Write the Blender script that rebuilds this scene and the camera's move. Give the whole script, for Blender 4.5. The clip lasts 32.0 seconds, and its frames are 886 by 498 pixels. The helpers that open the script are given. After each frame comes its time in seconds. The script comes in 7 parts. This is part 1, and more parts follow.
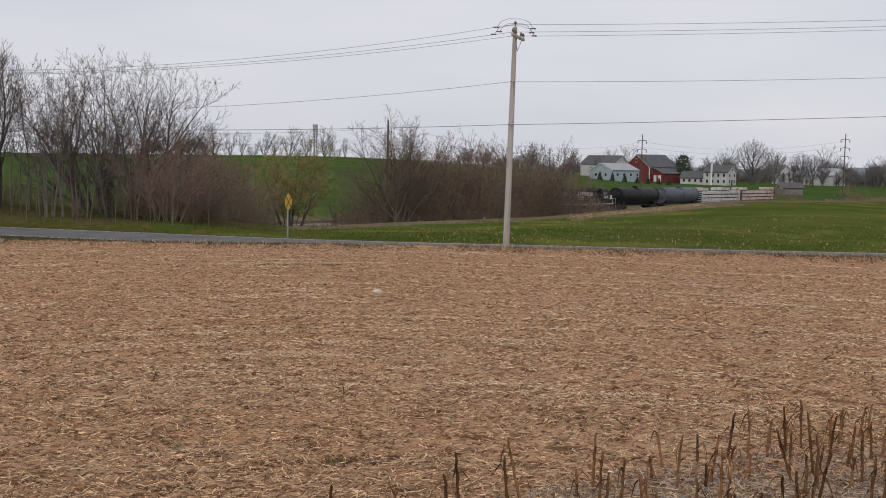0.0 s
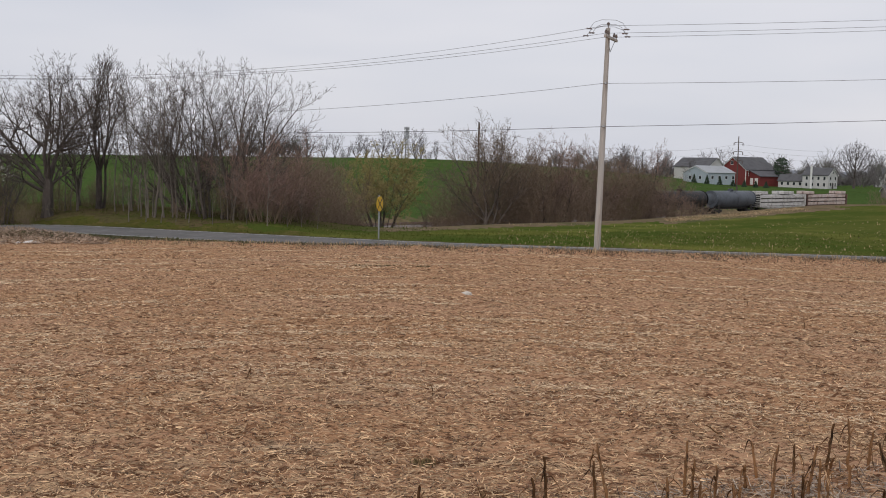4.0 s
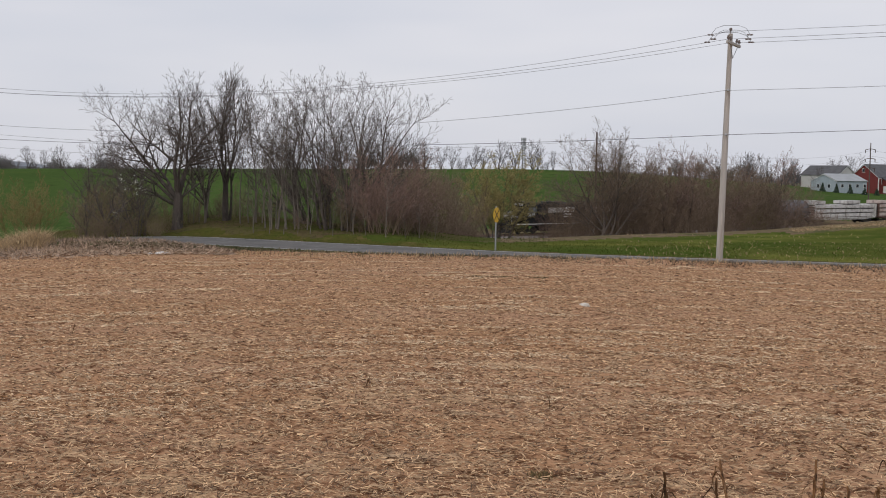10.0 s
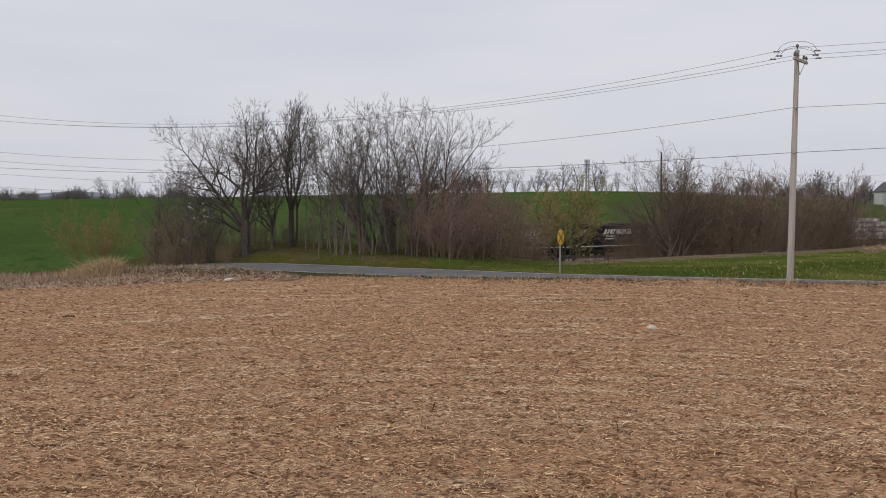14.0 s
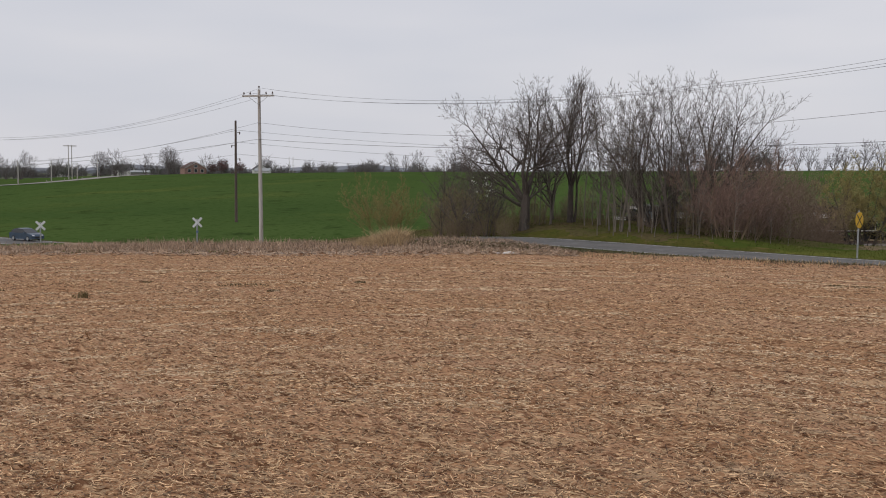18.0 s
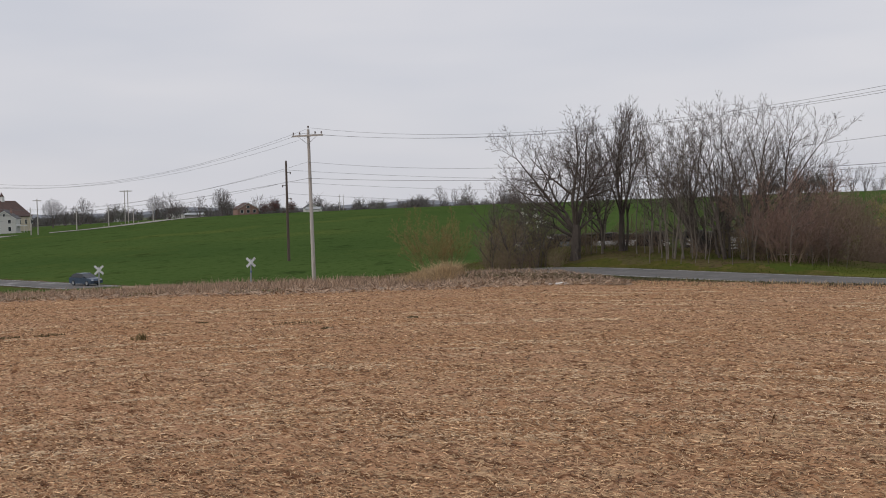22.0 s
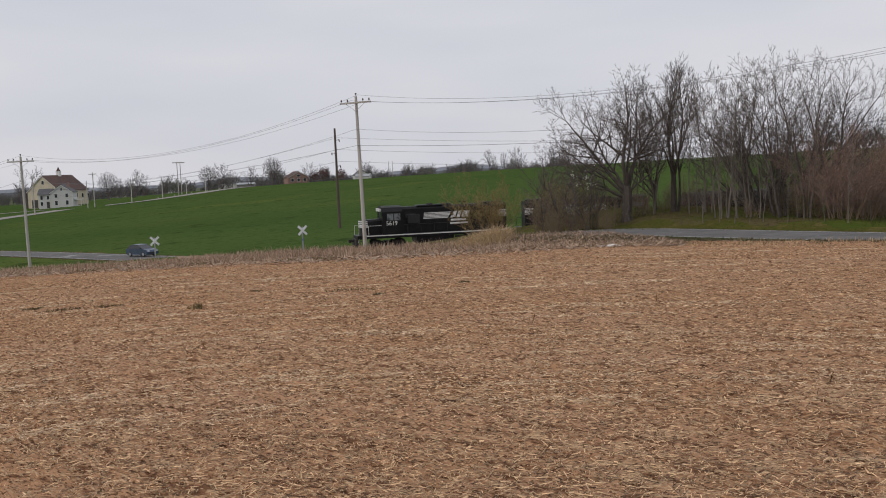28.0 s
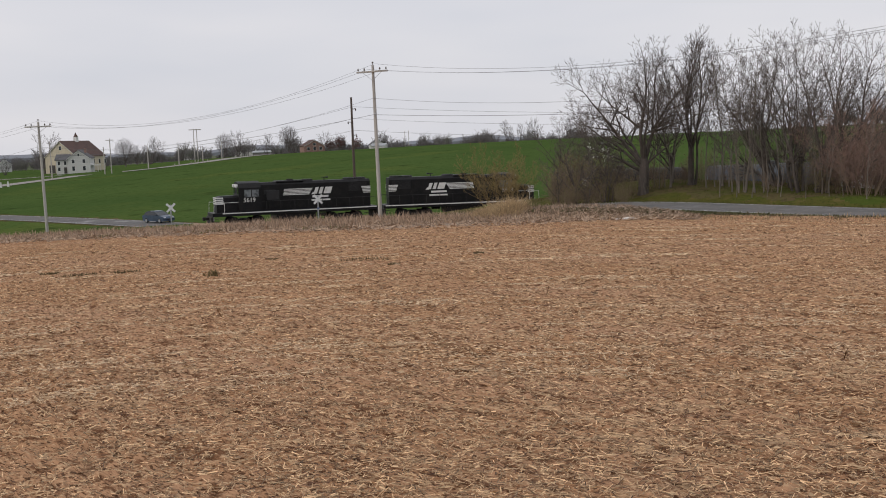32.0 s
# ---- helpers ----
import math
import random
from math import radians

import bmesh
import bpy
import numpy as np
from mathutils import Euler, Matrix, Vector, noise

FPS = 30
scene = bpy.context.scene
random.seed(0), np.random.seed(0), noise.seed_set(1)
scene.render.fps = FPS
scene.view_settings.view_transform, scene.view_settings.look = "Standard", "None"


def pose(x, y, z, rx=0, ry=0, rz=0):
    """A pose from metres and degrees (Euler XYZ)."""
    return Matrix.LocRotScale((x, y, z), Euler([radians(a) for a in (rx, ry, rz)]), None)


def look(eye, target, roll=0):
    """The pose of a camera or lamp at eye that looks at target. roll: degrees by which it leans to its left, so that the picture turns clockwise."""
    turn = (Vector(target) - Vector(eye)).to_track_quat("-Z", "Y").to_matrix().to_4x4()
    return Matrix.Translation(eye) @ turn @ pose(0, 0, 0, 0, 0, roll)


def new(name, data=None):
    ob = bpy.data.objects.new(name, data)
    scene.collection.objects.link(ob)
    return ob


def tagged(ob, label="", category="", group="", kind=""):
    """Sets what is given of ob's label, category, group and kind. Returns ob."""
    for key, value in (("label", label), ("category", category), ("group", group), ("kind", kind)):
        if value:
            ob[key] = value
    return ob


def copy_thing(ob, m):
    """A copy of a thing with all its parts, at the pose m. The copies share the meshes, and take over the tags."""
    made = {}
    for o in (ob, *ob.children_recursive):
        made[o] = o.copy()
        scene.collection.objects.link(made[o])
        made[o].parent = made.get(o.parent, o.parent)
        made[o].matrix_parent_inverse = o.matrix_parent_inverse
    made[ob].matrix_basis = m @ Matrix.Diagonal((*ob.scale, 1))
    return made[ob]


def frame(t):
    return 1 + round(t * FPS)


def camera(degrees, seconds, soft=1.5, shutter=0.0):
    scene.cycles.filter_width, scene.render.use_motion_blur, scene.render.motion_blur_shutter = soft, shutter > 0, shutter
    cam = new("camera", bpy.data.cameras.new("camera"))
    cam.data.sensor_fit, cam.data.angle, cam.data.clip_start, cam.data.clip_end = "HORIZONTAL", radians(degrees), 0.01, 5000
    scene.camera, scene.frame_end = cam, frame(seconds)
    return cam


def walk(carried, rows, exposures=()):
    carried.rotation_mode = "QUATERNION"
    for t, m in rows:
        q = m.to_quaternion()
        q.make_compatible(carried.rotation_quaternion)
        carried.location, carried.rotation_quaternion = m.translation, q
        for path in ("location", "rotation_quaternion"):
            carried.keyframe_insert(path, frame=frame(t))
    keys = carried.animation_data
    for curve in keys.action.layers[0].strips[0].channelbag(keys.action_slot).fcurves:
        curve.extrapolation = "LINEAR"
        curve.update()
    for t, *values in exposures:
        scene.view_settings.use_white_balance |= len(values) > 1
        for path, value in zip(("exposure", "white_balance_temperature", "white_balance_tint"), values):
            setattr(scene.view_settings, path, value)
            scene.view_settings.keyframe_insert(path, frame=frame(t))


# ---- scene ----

# ---------------------------------------------------------------- camera
EYE = 1.65
# seconds, turn to the left of +y, pitch, roll
PATH = [
    (0, 0, -4.874, 1.211), (0.5, -0.405, -5.106, 1.636), (1, -0.009, -5.205, 1.46), (1.5, 1.64, -5.205, 1.492),
    (2, 2.643, -5.538, 1.365), (2.5, 4.004, -5.142, 0.678), (3, 4.966, -4.686, 1.222), (3.5, 4.989, -4.641, 1.229),
    (5.5, 6.616, -5.98, 1.114), (6, 7.068, -4.733, 0.767), (6.5, 7.974, -5.102, 0.334), (7, 8.211, -5.006, 0.571),
    (7.5, 9.164, -5.55, 0.52), (8, 9.381, -5.749, 0.364), (8.5, 10.449, -5.262, -0.014), (9, 10.271, -5.369, 0.319),
    (9.5, 11.321, -4.995, 0.264), (10, 12.012, -4.334, 0.739), (10.5, 12.812, -4.475, 0.253), (11, 13.785, -4.269, -0.399),
    (11.5, 14.5, -4.47, -0.136), (12, 14.139, -5.244, 0.188), (12.5, 14.748, -3.852, -0.339), (13, 15.66, -3.808, 0.048),
    (13.5, 14.983, -3.066, 0.053), (15.5, 21.834, -3.617, -0.38), (16, 23.742, -3.993, 0.787), (16.5, 26.563, -3.964, 0.595),
    (17, 28.028, -4.175, 0.706), (17.5, 30.705, -4.25, 0.646), (18, 31.765, -4.416, 0.548), (18.5, 32.623, -4.631, 0.492),
    (19, 32.929, -4.45, 0.421), (19.5, 33.563, -4.849, 0.237), (20, 32.903, -4.452, -0.232), (20.5, 33.322, -3.545, -0.291),
    (21, 34.058, -2.744, -0.326), (21.5, 34.65, -2.257, -0.543), (22, 34.721, -2.469, -1.344), (22.5, 35.584, -2.254, -0.84),
    (23, 37.952, -4.17, -0.566), (23.5, 38.159, -4.579, -0.364), (24, 39.095, -4.588, -0.506), (24.5, 38.942, -4.637, -1.184),
    (25, 39.096, -4.432, -1.766), (25.5, 38.59, -4.818, -2.304), (27.5, 37.615, -4.607, -2.938), (28, 37.709, -4.408, -2.679),
    (28.5, 38.413, -3.914, -2.254), (29, 38.187, -3.559, -0.942), (29.5, 38.583, -4.253, -0.894), (30, 39.308, -4.465, -1.144),
    (30.5, 39.589, -4.971, -1.57), (31, 39.253, -5.303, -1.872), (31.5, 38.739, -5.794, -1.899), (32, 38.644, -6.077, -1.974),
]
cam = camera(48.26, 32.0, soft=1.0)
walk(cam, [(t, pose(0, 0, EYE, 0, 0, yaw) @ pose(0, 0, 0, 90 + pitch) @ pose(0, 0, 0, 0, 0, roll)) for t, yaw, pitch, roll in PATH],
     exposures=[(0, 0.0, 6600, 13), (7, 0.05, 6600, 13), (12, 0.0, 6600, 13), (22, -0.06, 6700, 13), (25, -0.01, 6700, 13), (29, -0.05, 6650, 13), (32, 0.06, 6750, 13)])

# ---------------------------------------------------------------- light: an even overcast sky with a faint wide sun
SUN_EL, SUN_AZ = 42, 200
world = bpy.data.worlds.new("overcast_sky")
scene.world = world
world.use_nodes = True
wn, wl = world.node_tree.nodes, world.node_tree.links
wn.clear()
w_out, w_bg = wn.new("ShaderNodeOutputWorld"), wn.new("ShaderNodeBackground")
w_sky = wn.new("ShaderNodeTexSky")
w_sky.sky_type, w_sky.sun_disc = "NISHITA", False
w_sky.sun_elevation, w_sky.sun_rotation = radians(SUN_EL), radians(SUN_AZ)
w_sky.air_density, w_sky.dust_density = 1.0, 3.0
w_dim = wn.new("ShaderNodeVectorMath")
w_dim.operation = "SCALE"
w_dim.inputs[3].default_value = 0.10
w_tc, w_map, w_noise = wn.new("ShaderNodeTexCoord"), wn.new("ShaderNodeMapping"), wn.new("ShaderNodeTexNoise")
w_map.inputs["Scale"].default_value = (1.0, 1.0, 5.0)
w_noise.inputs["Scale"].default_value, w_noise.inputs["Detail"].default_value = 2.2, 3.0
w_ramp = wn.new("ShaderNodeValToRGB")
w_ramp.color_ramp.elements[0].position, w_ramp.color_ramp.elements[0].color = 0.3, (0.63, 0.669, 0.742, 1)
w_ramp.color_ramp.elements[1].position, w_ramp.color_ramp.elements[1].color = 0.7, (0.75, 0.766, 0.81, 1)
w_mix = wn.new("ShaderNodeMix")
w_mix.data_type = "RGBA"
w_mix.inputs[0].default_value = 0.9
wl.new(w_sky.outputs[0], w_dim.inputs[0])
wl.new(w_tc.outputs["Generated"], w_map.inputs[0])
wl.new(w_map.outputs[0], w_noise.inputs["Vector"])
wl.new(w_noise.outputs[0], w_ramp.inputs[0])
wl.new(w_dim.outputs[0], w_mix.inputs[6])
wl.new(w_ramp.outputs[0], w_mix.inputs[7])
wl.new(w_mix.outputs[2], w_bg.inputs[0])
w_bg.inputs[1].default_value = 1.0
wl.new(w_bg.outputs[0], w_out.inputs[0])

sun = new("sun", bpy.data.lights.new("sun", "SUN"))
sun.data.energy, sun.data.angle, sun.data.color = 0.8, radians(25), (1.0, 0.96, 0.9)
sun.matrix_world = look((0, 0, 50), Vector((0, 0, 50)) + Vector((-math.sin(radians(SUN_AZ)) * math.cos(radians(SUN_EL)), -math.cos(radians(SUN_AZ)) * math.cos(radians(SUN_EL)), -math.sin(radians(SUN_EL)))))


# ---------------------------------------------------------------- materials
def material(name, base, rough=0.8, metal=0.0, tones=(), scale=3.0, fine=40.0, bump=0.2, dist=0.02, stretch=(1, 1, 1), per_object=0.0, spec=0.5, detail=6.0):
    """A surface of a base colour with tones mixed in at a broad and a fine scale, and a bump of its own grain."""
    m = bpy.data.materials.new(name)
    m.use_nodes = True
    n, l = m.node_tree.nodes, m.node_tree.links
    b = n["Principled BSDF"]
    b.inputs["Roughness"].default_value, b.inputs["Metallic"].default_value = rough, metal
    b.inputs["Specular IOR Level"].default_value = spec
    tc, mp = n.new("ShaderNodeTexCoord"), n.new("ShaderNodeMapping")
    mp.inputs["Scale"].default_value = stretch
    l.new(tc.outputs["Object"], mp.inputs[0])
    colour = n.new("ShaderNodeRGB")
    colour.outputs[0].default_value = (*base, 1)
    sock = colour.outputs[0]
    for i, (tone, amount, sc, low, high) in enumerate(tones):
        no, rg, mx = n.new("ShaderNodeTexNoise"), n.new("ShaderNodeMapRange"), n.new("ShaderNodeMix")
        no.inputs["Scale"].default_value, no.inputs["Detail"].default_value, no.inputs["Roughness"].default_value = sc, detail, 0.65
        rg.inputs["From Min"].default_value, rg.inputs["From Max"].default_value = low, high
        rg.inputs["To Max"].default_value = amount
        mx.data_type = "RGBA"
        mx.inputs[7].default_value = (*tone, 1)
        l.new(mp.outputs[0], no.inputs["Vector"])
        l.new(no.outputs[0], rg.inputs["Value"])
        l.new(rg.outputs[0], mx.inputs[0])
        l.new(sock, mx.inputs[6])
        sock = mx.outputs[2]
    if per_object:
        oi, hs, rg = n.new("ShaderNodeObjectInfo"), n.new("ShaderNodeHueSaturation"), n.new("ShaderNodeMapRange")
        rg.inputs["To Min"].default_value, rg.inputs["To Max"].default_value = 1 - per_object, 1 + per_object
        l.new(oi.outputs["Random"], rg.inputs["Value"])
        l.new(rg.outputs[0], hs.inputs["Value"])
        l.new(sock, hs.inputs["Color"])
        sock = hs.outputs[0]
    l.new(sock, b.inputs["Base Color"])
    if bump:
        no, bp = n.new("ShaderNodeTexNoise"), n.new("ShaderNodeBump")
        no.inputs["Scale"].default_value, no.inputs["Detail"].default_value = fine, 5.0
        bp.inputs["Strength"].default_value, bp.inputs["Distance"].default_value = bump, dist
        l.new(mp.outputs[0], no.inputs["Vector"])
        l.new(no.outputs[0], bp.inputs["Height"])
        l.new(bp.outputs[0], b.inputs["Normal"])
    return m


def island_tones(m, low, high):
    """Vary the value from piece to piece of a joined mesh."""
    n, l = m.node_tree.nodes, m.node_tree.links
    b = n["Principled BSDF"]
    src = b.inputs["Base Color"].links[0].from_socket
    ge, hs, rg = n.new("ShaderNodeNewGeometry"), n.new("ShaderNodeHueSaturation"), n.new("ShaderNodeMapRange")
    rg.inputs["To Min"].default_value, rg.inputs["To Max"].default_value = low, high
    l.new(ge.outputs["Random Per Island"], rg.inputs["Value"])
    l.new(rg.outputs[0], hs.inputs["Value"])
    l.new(src, hs.inputs["Color"])
    l.new(hs.outputs[0], b.inputs["Base Color"])
    return m


# the finest, darkest tone paints shade into gaps between clods and residue
M_SOIL = material("tilled_soil", (0.45, 0.255, 0.142), 0.95, tones=[((0.49, 0.295, 0.185), 0.7, 0.3, 0.42, 0.62), ((0.56, 0.38, 0.23), 0.85, 1.1, 0.57, 0.66), ((0.66, 0.48, 0.31), 0.8, 1.5, 0.605, 0.65), ((0.15, 0.07, 0.038), 0.85, 6.0, 0.52, 0.60), ((0.62, 0.43, 0.26), 0.85, 16.0, 0.54, 0.62), ((0.08, 0.038, 0.022), 0.9, 30.0, 0.53, 0.60)], fine=16, bump=1.0, dist=0.06, stretch=(0.5, 1.4, 1), spec=0.0)
M_STRIP = material("corn_stubble_ground", (0.33, 0.24, 0.17), 0.95, tones=[((0.50, 0.41, 0.30), 0.8, 1.2, 0.45, 0.62), ((0.15, 0.10, 0.07), 0.8, 4.0, 0.5, 0.65), ((0.42, 0.38, 0.34), 0.6, 0.2, 0.5, 0.6)], fine=10, bump=0.9, dist=0.08, spec=0.0)
M_VERGE = material("road_verge", (0.085, 0.075, 0.035), 0.95, tones=[((0.20, 0.145, 0.09), 0.85, 0.5, 0.5, 0.62), ((0.055, 0.075, 0.02), 0.8, 1.6, 0.48, 0.6)], fine=18, bump=0.8, dist=0.06, spec=0.0)
M_MEADOW = material("meadow_grass", (0.100, 0.110, 0.028), 0.9, tones=[((0.055, 0.085, 0.016), 0.8, 0.12, 0.42, 0.6), ((0.165, 0.165, 0.042), 0.8, 0.1, 0.5, 0.62), ((0.24, 0.21, 0.09), 0.8, 1.3, 0.62, 0.7), ((0.05, 0.085, 0.02), 0.7, 5.0, 0.5, 0.65)], fine=9, bump=0.7, dist=0.1, spec=0.0)
M_CROP = material("winter_wheat", (0.068, 0.108, 0.032), 0.9, tones=[((0.052, 0.090, 0.027), 0.8, 0.025, 0.42, 0.6), ((0.100, 0.130, 0.036), 0.7, 0.05, 0.52, 0.66), ((0.03, 0.05, 0.016), 0.8, 0.2, 0.58, 0.66), ((0.024, 0.055, 0.012), 0.6, 1.5, 0.52, 0.65)], fine=4, bump=0.6, dist=0.15, stretch=(1, 0.6, 1), spec=0.0)
M_MOSS = material("mossy_bank_grass", (0.095, 0.092, 0.026), 0.95, tones=[((0.085, 0.10, 0.022), 0.8, 0.5, 0.45, 0.6), ((0.16, 0.12, 0.05), 0.7, 0.9, 0.52, 0.64), ((0.05, 0.055, 0.02), 0.7, 4.0, 0.5, 0.65)], fine=9, bump=0.9, dist=0.1, spec=0.0)
M_LITTER = material("mossy_leaf_litter", (0.11, 0.098, 0.042), 0.95, tones=[((0.12, 0.085, 0.05), 0.8, 0.5, 0.45, 0.6), ((0.07, 0.095, 0.022), 0.8, 0.25, 0.48, 0.62), ((0.05, 0.04, 0.025), 0.7, 3.0, 0.5, 0.65)], fine=9, bump=0.9, dist=0.1, spec=0.0)
M_BRUSHLAND = material("dry_brush_ground", (0.17, 0.125, 0.08), 0.95, tones=[((0.12, 0.105, 0.06), 0.8, 0.3, 0.42, 0.6), ((0.25, 0.195, 0.12), 0.7, 0.9, 0.5, 0.66), ((0.07, 0.09, 0.03), 0.7, 0.15, 0.52, 0.65)], fine=5, bump=0.8, dist=0.15, spec=0.0)
M_FARLAND = material("far_land", (0.10, 0.12, 0.07), 0.95, tones=[((0.16, 0.15, 0.12), 0.7, 0.006, 0.42, 0.6), ((0.06, 0.08, 0.045), 0.7, 0.02, 0.5, 0.66)], fine=1, bump=0.2, dist=0.2, spec=0.0)
M_ASPHALT = material("weathered_asphalt", (0.155, 0.149, 0.142), 0.95, spec=0.08, tones=[((0.34, 0.335, 0.325), 0.75, 0.09, 0.57, 0.60), ((0.115, 0.114, 0.112), 0.8, 0.5, 0.45, 0.6), ((0.24, 0.24, 0.245), 0.6, 2.0, 0.52, 0.66)], fine=60, bump=0.4, dist=0.01)
M_ROADPAINT = material("worn_road_paint", (0.62, 0.62, 0.60), 0.7, tones=[((0.3, 0.3, 0.3), 0.8, 3.0, 0.5, 0.62)], fine=40, bump=0.1)
M_BALLAST = material("track_ballast", (0.20, 0.17, 0.155), 0.95, tones=[((0.10, 0.085, 0.075), 0.8, 4.0, 0.48, 0.62), ((0.30, 0.27, 0.25), 0.7, 9.0, 0.52, 0.64)], fine=12, bump=1.0, dist=0.06)
M_GRAVEL = material("pale_gravel", (0.27, 0.26, 0.24), 0.95, tones=[((0.26, 0.21, 0.17), 0.7, 2.0, 0.46, 0.62)], fine=25, bump=0.6, dist=0.03)
M_POLEWOOD = material("weathered_pole_wood", (0.42, 0.40, 0.375), 0.85, tones=[((0.28, 0.245, 0.205), 0.7, 4.0, 0.46, 0.62), ((0.55, 0.51, 0.45), 0.6, 14.0, 0.5, 0.64)], fine=50, bump=0.4, dist=0.01, stretch=(1, 1, 0.06))
M_DARKPOLE = material("creosoted_pole_wood", (0.085, 0.06, 0.05), 0.8, tones=[((0.15, 0.11, 0.09), 0.7, 5.0, 0.48, 0.62)], fine=50, bump=0.4, dist=0.01, stretch=(1, 1, 0.06))
M_GALV = material("galvanised_steel", (0.42, 0.43, 0.44), 0.5, 0.7, tones=[((0.3, 0.3, 0.31), 0.6, 12.0, 0.48, 0.6)], fine=60, bump=0.05)
M_CABLE = material("dark_cable", (0.12, 0.12, 0.13), 0.6, fine=30, bump=0.05)
M_CERAMIC = material("brown_ceramic", (0.16, 0.13, 0.12), 0.25, fine=30, bump=0.02)
M_BARK = material("grey_brown_bark", (0.105, 0.085, 0.072), 0.9, tones=[((0.055, 0.045, 0.038), 0.8, 3.0, 0.46, 0.6), ((0.18, 0.16, 0.14), 0.6, 8.0, 0.54, 0.66)], fine=24, bump=0.7, dist=0.03, stretch=(1, 1, 0.3), per_object=0.22)
M_TWIG = material("bare_twigs", (0.105, 0.082, 0.07), 0.85, tones=[((0.075, 0.06, 0.053), 0.7, 1.2, 0.45, 0.6), ((0.15, 0.12, 0.10), 0.6, 2.6, 0.52, 0.66)], fine=30, bump=0.1, per_object=0.2)
M_PALEBARK = material("pale_smooth_bark", (0.14, 0.12, 0.10), 0.85, tones=[((0.2, 0.165, 0.135), 0.8, 4.0, 0.48, 0.6)], fine=26, bump=0.5, dist=0.02, stretch=(1, 1, 0.4), per_object=0.2)
M_BRUSH = material("brown_brush_twigs", (0.20, 0.142, 0.10), 0.9, tones=[((0.14, 0.10, 0.07), 0.7, 0.8, 0.45, 0.6), ((0.20, 0.15, 0.085), 0.6, 1.7, 0.52, 0.66)], fine=30, bump=0.1, per_object=0.2)
M_ORANGE = material("orange_tinged_twigs", (0.27, 0.185, 0.075), 0.9, tones=[((0.18, 0.12, 0.06), 0.7, 0.8, 0.45, 0.6)], fine=30, bump=0.1)
M_REDBUD = material("reddish_buds", (0.21, 0.135, 0.11), 0.8, tones=[((0.29, 0.185, 0.145), 0.8, 1.5, 0.45, 0.6)], fine=30, bump=0.1, per_object=0.15)
M_GREENBUD = material("young_yellow_green_leaves", (0.22, 0.18, 0.06), 0.8, tones=[((0.29, 0.23, 0.09), 0.8, 1.5, 0.45, 0.6)], fine=30, bump=0.1, per_object=0.15)
M_LEAFBUD = material("young_green_leaves", (0.17, 0.165, 0.05), 0.8, tones=[((0.23, 0.20, 0.08), 0.8, 1.5, 0.45, 0.6)], fine=30, bump=0.1, per_object=0.15)
M_BLOSSOM = material("white_blossom", (0.62, 0.62, 0.56), 0.8, tones=[((0.35, 0.38, 0.25), 0.6, 2.0, 0.5, 0.6)], fine=30, bump=0.1)
M_DRYGRASS = island_tones(material("dry_straw", (0.52, 0.375, 0.21), 0.9, tones=[((0.27, 0.19, 0.115), 0.7, 6.0, 0.48, 0.62)], fine=40, bump=0.1), 0.5, 1.35)
M_STUBBLE = island_tones(material("standing_stubble", (0.40, 0.285, 0.20), 0.9, tones=[((0.24, 0.16, 0.11), 0.7, 6.0, 0.48, 0.62)], fine=40, bump=0.1), 0.45, 1.4)
M_STALK = island_tones(material("old_corn_stalk", (0.20, 0.105, 0.05), 0.9, spec=0.0, tones=[((0.035, 0.024, 0.018), 0.95, 7.0, 0.46, 0.54), ((0.46, 0.30, 0.17), 0.85, 16.0, 0.53, 0.62)], fine=60, bump=0.5, dist=0.004, stretch=(1, 1, 0.35), per_object=0.5), 0.5, 1.4)
M_STRAW = island_tones(material("shredded_corn_residue", (0.60, 0.41, 0.236), 0.9, tones=[((0.33, 0.19, 0.10), 0.7, 18.0, 0.46, 0.62)], fine=60, bump=0.2), 0.22, 1.7)


